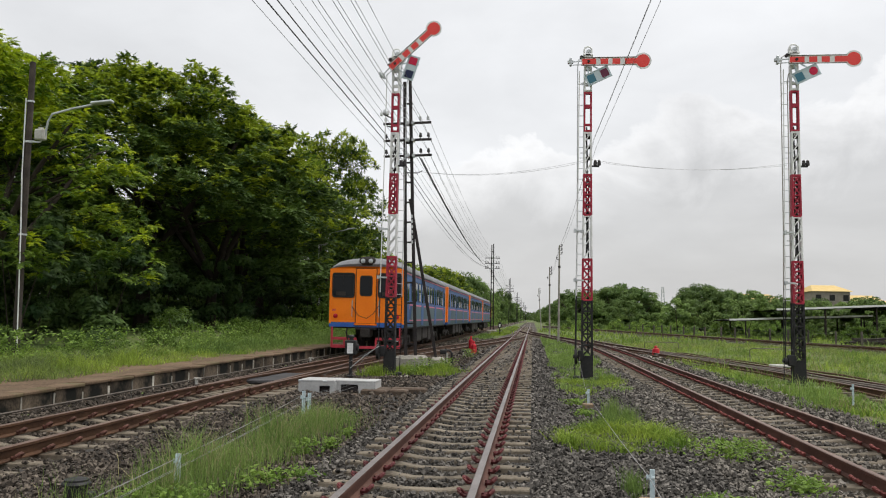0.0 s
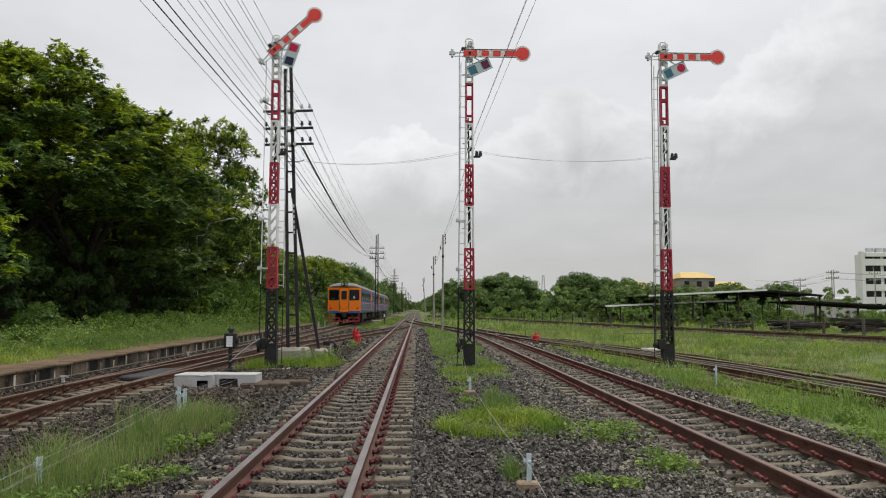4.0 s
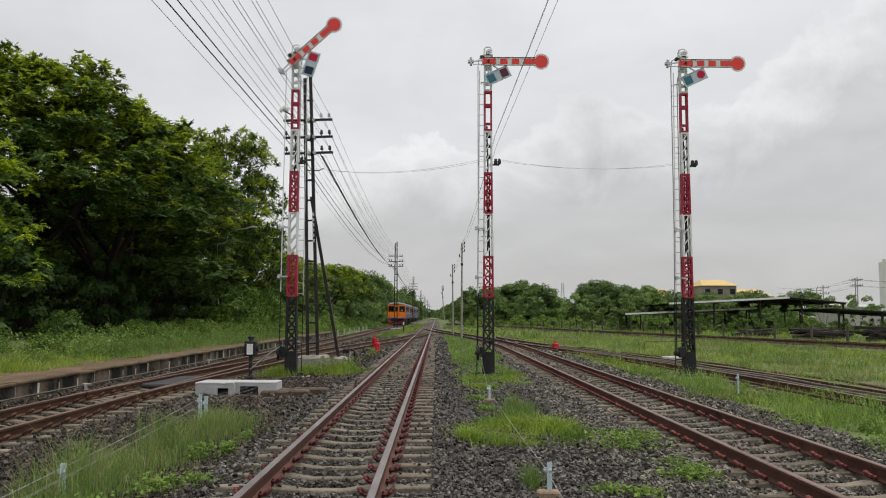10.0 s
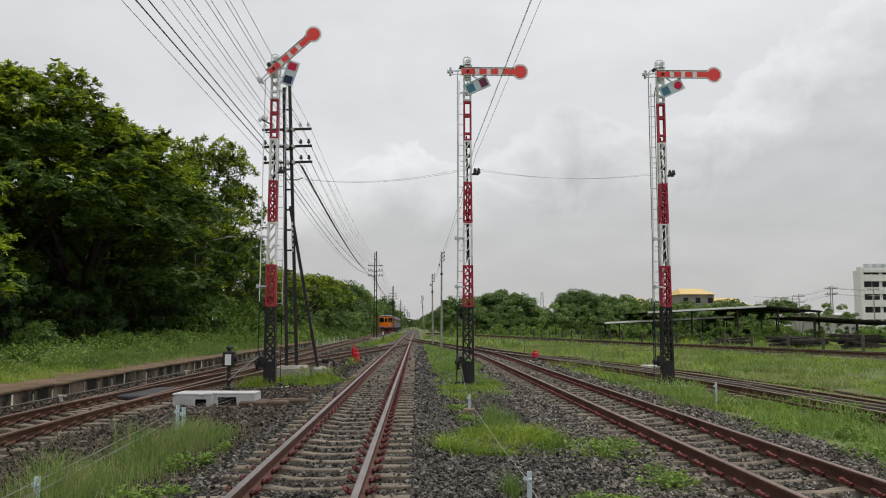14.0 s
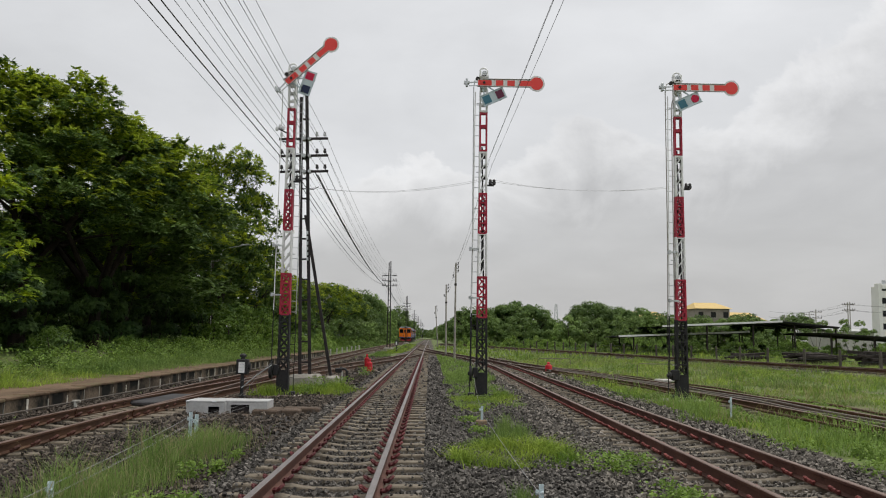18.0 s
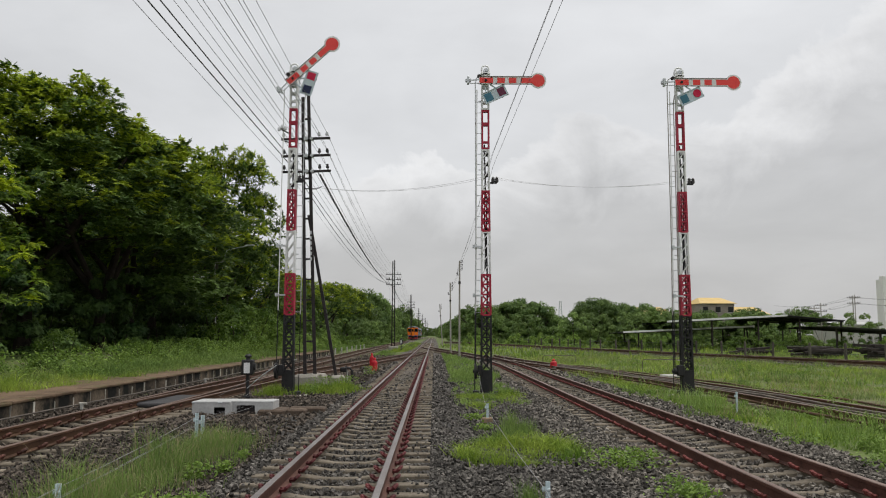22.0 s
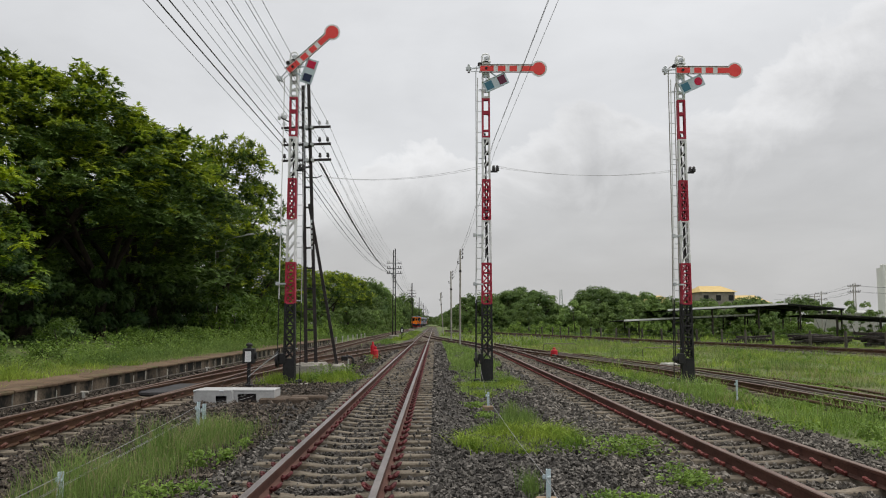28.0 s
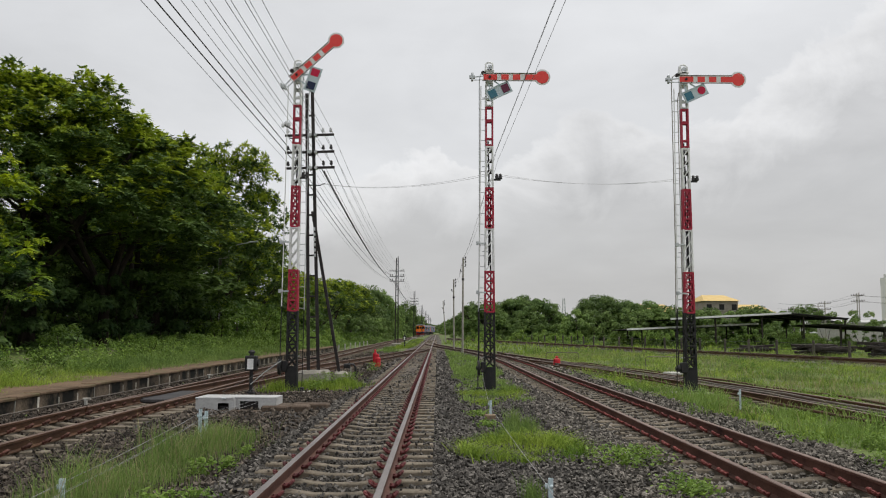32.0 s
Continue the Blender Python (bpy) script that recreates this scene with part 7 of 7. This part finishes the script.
for i in range(30):
    k = rnd.uniform(0.22, 0.42)
    y = rnd.uniform(9.5, 24)
    x = 5.5 + 0.11 * (y - 9) + abs(rnd.gauss(0, 0.8))
    if abs(x - siding_x(y)) > 1.0:
        copy_thing(b5, pose(x, y, -0.1, 0, 0, rnd.uniform(0, 360)) @ Matrix.Diagonal((k, k, k * 1.1, 1)))


# ---- sheds, fence and far buildings ----
def shed(label, ridge, y0, y1, posts, pale):
    """An open shed: a thin sheet roof along its outline in x and z, on posts."""
    s = thing("open_shed", label, "shed", None, "open sheds beyond the fence")
    for k, ((xa, za), (xb, zb)) in enumerate(zip(ridge, ridge[1:])):
        g = Geo()
        g.add([(xa, y0, za), (xb, y0, zb), (xb, y1, zb), (xa, y1, za)], [(0, 1, 2, 3)])
        g.add([(xa, y0, za + 0.06), (xb, y0, zb + 0.06), (xb, y1, zb + 0.06), (xa, y1, za + 0.06)], [(3, 2, 1, 0)])
        g.add([(xa, y0, za), (xb, y0, zb), (xb, y0, zb + 0.06), (xa, y0, za + 0.06)], [(0, 1, 2, 3)])
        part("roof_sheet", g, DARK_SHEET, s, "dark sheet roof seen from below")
        part("roof_edge", Geo().beam((xa, y0 - 0.03, za + 0.06), (xb, y0 - 0.03, zb + 0.06), 0.03, 0.2 if k < pale else 0.07), WHITE if k < pale else DARK_SHEET, s, "pale roof edge" if k < pale else "dark roof edge")
        n = 4
        for i in range(n):
            yy = y0 + 0.3 + (y1 - y0 - 0.6) * i / (n - 1)
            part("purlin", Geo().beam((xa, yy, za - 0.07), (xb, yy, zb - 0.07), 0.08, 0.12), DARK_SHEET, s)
    for x, z in posts:
        for yy in (y0 + 0.5, y1 - 0.5):
            part("post", Geo().box(x - 0.07, x + 0.07, yy - 0.07, yy + 0.07, -0.3, z, 0.01), TIMBER, s, "dark post")
    return s


shed("dark open shed with a shallow gable sheet roof", [(25.0, 2.92), (38.0, 3.6), (44.2, 3.05)], 88, 104, [(30, 3.1), (35, 3.4), (39.5, 3.4), (44, 3.0)], 1)
shed("low lean-to shed with a pale roof edge", [(21.2, 1.8), (36.0, 2.48)], 92, 100, [(23, 1.8), (29, 2.1), (35, 2.4)], 1)
shed("long dark open shed with a falling sheet roof", [(40.5, 2.4), (53.5, 1.65)], 84, 94, [(41.5, 2.25), (46, 2.0), (51, 1.65)], 0)


def fence_posts():
    proto = thing("fence_post", "weathered concrete fence post", "fence post", None, "fence posts along the far siding")
    part("post", Geo().box(-0.075, 0.075, -0.07, 0.07, -0.2, 1.05, 0.02).box(-0.06, 0.06, -0.055, 0.055, 1.05, 1.1, 0.02), FENCE, proto)
    for i in range(26):
        y = 38 + i * 3.4
        m = pose(back_x(y) + 4.2 + 0.15 * math.sin(i * 2.1), y, 0.0, 1.5 * math.sin(i * 1.7), 2 * math.sin(i * 2.9), 10 * i)
        if i == 0:
            proto.matrix_basis = m
        else:
            copy_thing(proto, m)
    for z in (0.5, 0.95):
        wire("fence_wire", [(back_x(y) + 4.2, y, z) for y in (38, 58, 78, 98, 120)], 0.01, 0.06, WIRE, "thin rusty wire on fence posts", "fence wires")


fence_posts()
# old sleepers heaped behind the fence
beam_mesh = Geo().box(-1.1, 1.1, -0.13, 0.13, -0.09, 0.09, 0.015).mesh("old_sleeper", TIMBER)
rnd = random.Random(9)
for k, (x, y, n) in enumerate(((26.5, 57, 26), (29.5, 54, 34), (33, 52, 34), (36.5, 50, 30), (29, 61, 22), (25.0, 65, 16))):
    h = thing("sleeper_heap", "heap of dark old timber sleepers behind the fence", "timber heap", pose(x, y, 0), "heaps of old sleepers")
    for i in range(n):
        lay = i // 7
        ob = part("old_sleeper", beam_mesh, None, h, m=pose(rnd.uniform(-0.7, 0.7), rnd.uniform(-0.9, 0.9), 0.08 + lay * 0.19, rnd.uniform(-5, 5), rnd.uniform(-6, 6), rnd.uniform(-28, 28)))


def house(x0, x1, y0, y1, wall, peak, label, wall_mat):
    b = thing("house", label, "building", None, "houses beyond the field")
    xm, ym = (x0 + x1) / 2, (y0 + y1) / 2
    part("wall", Geo().box(x0 + 0.6, x1 - 0.6, y0 + 0.6, y1 - 0.6, -0.2, wall), wall_mat, b, "dull plaster wall")
    g = Geo()
    rx = (x1 - x0) * 0.3
    g.add([(x0, y0, wall), (x1, y0, wall), (x1, y1, wall), (x0, y1, wall), (xm - rx, ym, peak), (xm + rx, ym, peak)], [(0, 1, 5, 4), (1, 2, 5), (2, 3, 4, 5), (3, 0, 4), (3, 2, 1, 0)])
    part("roof", g, YELLOW_ROOF, b, "yellow hipped roof")
    n = max(2, int((x1 - x0) / 3))
    for i in range(n):
        wx = x0 + (x1 - x0) * (i + 0.5) / n
        w = part("window", Geo().box(wx - 0.6, wx + 0.6, y0 + 0.52, y0 + 0.62, wall - 2.2, wall - 0.8), RUBBER, b, "dark window")
        part("sill", Geo().box(wx - 0.7, wx + 0.7, y0 + 0.45, y0 + 0.62, wall - 2.3, wall - 2.2), POST_PALE, w)
    return b


house(65, 74.2, 200, 214, 9.2, 10.9, "two-storey house with a yellow hipped roof", HOUSE_WALL)
house(50, 63, 212, 226, 6.7, 8.9, "house with a yellow roof among trees", HOUSE_WALL)
house(74.5, 86, 208, 220, 6.6, 8.8, "house with a yellow roof among trees", HOUSE_WALL)


def office():
    b = thing("office_building", "white four-storey building with dark window bands", "building", pose(104.0, 190, 0))
    part("core", Geo().box(1.6, 30, 0.6, 4.6, -0.2, 14.6), OFFICE_WALL, b, "recessed white wall")
    part("side_wall", Geo().box(0.8, 1.7, 0, 1.6, -0.2, 15.3, 0.05), OFFICE_WALL, b, "white end wall")
    for i in range(5):
        z = 0.5 + i * 3.0
        part("spandrel", Geo().box(1.72, 30, 0.0, 0.6, z - 0.6, z + 1.0, 0.03), OFFICE_WALL, b, "white balcony band")
        for j in range(6):
            w = part("window", Geo().box(2.0 + j * 4.4, 5.6 + j * 4.4, 0.52, 0.6, z + 1.0, z + 2.45), RUBBER, b, "dark window")
            part("pane", Geo().box(2.1 + j * 4.4, 5.5 + j * 4.4, 0.49, 0.52, z + 1.1, z + 2.35), WIN_GLASS, w)
            part("mullion", Geo().box(3.75 + j * 4.4, 3.85 + j * 4.4, 0.46, 0.49, z + 1.0, z + 2.45), POST_PALE, w)
    part("parapet", Geo().box(1.72, 30, -0.3, 0.6, 14.0, 15.0, 0.05), OFFICE_WALL, b, "white parapet")
    for x in (4.4, 6.6, 8.8):
        part("roof_tank", Geo().cyl((x, 3, 14.5), (x, 3, 16.2), 0.9, n=14), GALV, b, "grey roof tank", smooth=True)


office()
w = thing("warehouse", "low white warehouse beyond the sheds", "building", pose(75, 150, 0))
part("wall", Geo().box(0, 6.6, 0, 12, -0.2, 3.4), POST_PALE, w, "pale wall")
part("roof", Geo().beam((-0.5, -0.5, 3.4), (7.1, -0.5, 3.4), 0.3, 0.2).add([(-0.5, -0.5, 3.45), (7.1, -0.5, 3.45), (7.1, 6, 4.0), (-0.5, 6, 4.0), (-0.5, 12.5, 3.45), (7.1, 12.5, 3.45)], [(0, 1, 2, 3), (3, 2, 5, 4)]), SHEET_ROOF, w, "grey sheet roof")


def utility_pole(x, y, h):
    p = thing("utility_pole", "concrete utility pole with crossarms", "utility pole", pose(x, y, 0), "utility poles beyond the sheds")
    part("pole", Geo().cyl((0, 0, 0), (0, 0, h), 0.13, 0.09, n=8), POLE_GREY, p, smooth=True)
    for z in (h - 0.5, h - 1.6):
        a = part("crossarm", Geo().box(-1.1, 1.1, -0.05, 0.05, z - 0.05, z + 0.05), POLE_GREY, p)
        for ix in (-1.0, -0.55, 0.55, 1.0):
            part("insulator", Geo().cyl((ix, 0, z), (ix, 0, z + 0.28), 0.07, 0.04, n=6), INSUL, a)


for x, y, h in ((71, 150, 7.4), (78, 152, 8.9), (84, 148, 8.6), (82.5, 160, 9.4), (80, 172, 7.6), (76.5, 176, 7.2)):
    utility_pole(x, y, h)
for dz in (0, 1.1):
    for k in (-1.0, 0.55, 1.0):
        wire("power_line", [(69, 166, 6.4 + dz), (78 + k, 152, 7.4 + dz), (110, 140, 7.4 + dz)], 0.011, 0.5, WIRE, "dark power line between utility poles", "power lines")
m = thing("lattice_mast", "far red and white lattice radio mast", "radio mast", pose(77, 500, 0))
g = Geo()
for sx in (-1, 1):
    for sy in (-1, 1):
        g.beam((sx * 1.6, sy * 1.6, 0), (sx * 0.5, sy * 0.5, 22), 0.22, 0.22)
for i in range(10):
    r0 = 1.6 - 0.11 * i
    g.beam((-r0, -r0, i * 2.2), (r0 - 0.1, -r0 + 0.1, i * 2.2 + 2.2), 0.12, 0.12)
    g.beam((r0, -r0, i * 2.2), (-r0 + 0.1, -r0 + 0.1, i * 2.2 + 2.2), 0.12, 0.12)
part("lattice", g, GALV, m, "pale lattice")

# ---- loose ballast, and the pieces of tracks and platform ----
def ballast_places(x0, x1, y0, y1, per):
    n = int((x1 - x0) * (y1 - y0) * per)
    x, y = RNG.uniform(x0, x1, n), RNG.uniform(y0, y1, n)
    ok = (y < 5.2) | ((x > -0.78 * y - 0.6) & (x < 0.5 * y + 0.6))
    z = RNG.uniform(-0.045, 0.015, n)
    for c, first in ((-1.05, 0.417 - 5), (-6.02, 0.43 - 3), (3.78, 0.35 - 3)):
        for r in (-GAUGE / 2, GAUGE / 2):
            ok &= np.abs(x - c - r) > 0.085
        on = (np.abs(x - c) < 1.02) & (np.abs((y - first + 0.28175) % 0.5635 - 0.28175) < 0.125)
        ok &= ~(on & (RNG.uniform(0, 1, n) > np.where(np.abs(x - c) > 0.74, 0.4, 0.06) * (0.3 if c < 0 else 0.8)))
        z = np.where(on, 0.008, z)
        z = np.where(~on & (np.abs(x - c) < 1.02), z - 0.04, z)
    return np.stack([x, y, z], -1)[ok]


for y0, y1, per, size in ((-4.0, 5.2, 50, 0.055), (5.2, 8.4, 1000, 0.036), (8.4, 13.0, 500, 0.041), (13.0, 22.0, 175, 0.053), (22.0, 34.0, 50, 0.075), (34.0, 62.0, 16, 0.12)):
    for xa, xb, rock, k in ((-7.85, -2.3, STONE_BROWN, 1.08), (-2.3, 1.9, STONE, 1.0), (1.9, 5.6, STONE_PALE, 1.05)):
        tagged(new("loose_ballast", stones("loose_ballast", ballast_places(xa, xb, y0, y1, per / k ** 1.7), size * k, rock)), "grey crushed ballast stones lying loose", "ballast stones", kind="stuff")

far_sleepers = Geo()
for t, line, y0, y1, step, near, clips, clip in PIECES:
    n = int((y1 - y0) / step)
    rest = Geo()
    for i in range(n):
        y = y0 + i * step
        x, d = line(y), (line(y + 0.3) - line(y - 0.3)) / 0.6
        m = pose(x, y, 0, 0, 0, -math.degrees(math.atan(d)))
        if y < near:
            part("sleeper", SLEEPER_MESH, None, t, m=m)
        else:
            rest.box(-1.0, 1.0, -0.1, 0.1, -0.16, 0.0, 0, m)
        if 4.0 < y < clips:
            for r in (-1, 1):
                for s in (-1, 1):
                    part("rail_clip", CLIP_MESHES[clip, s], None, t, m=m @ pose(r * GAUGE / 2 + s * 0.09, 0, 0.012))
    if rest.f:
        tagged(part("far_sleepers", rest, SLEEPER, t), kind="stuff")

panel_mesh = Geo().box(0, 0.1, 0.012, 0.888, -0.12, PLAT_Z - 0.045, 0.012).mesh("panel", PANEL)
joint_mesh = Geo().box(0, 0.106, -0.03, 0.03, -0.12, PLAT_Z - 0.045, 0.008).mesh("joint_post", JOINT)
lip_mesh = Geo().box(-0.22, 0.14, 0.0, 0.9, PLAT_Z - 0.05, PLAT_Z + 0.012, 0.015).mesh("edge_slab", PLATFORM)
i = 0
y = PLAT_Y0
while y < PLAT_Y1:
    part("panel", panel_mesh, None, PLATFORM_THING, m=pose(plat_edge(y) - 0.1, y, plat_z(y) - PLAT_Z))
    part("edge_slab", lip_mesh, None, PLATFORM_THING, m=pose(plat_edge(y) - 0.1, y, plat_z(y) - PLAT_Z + 0.006 * math.sin(y * 5), 0.5 * math.sin(y * 3.3), 0.8 * math.sin(y * 7.1)))
    part("joint_post", joint_mesh, None, PLATFORM_THING, m=pose(plat_edge(y) - 0.1, y, plat_z(y) - PLAT_Z, 3 * math.sin(y * 9)) @ Matrix.Diagonal((1, 0.8 + 0.5 * math.sin(y * 3.1), 0.78 + 0.2 * math.sin(y * 5.3), 1)))
    y += 0.9
    i += 1

motions()
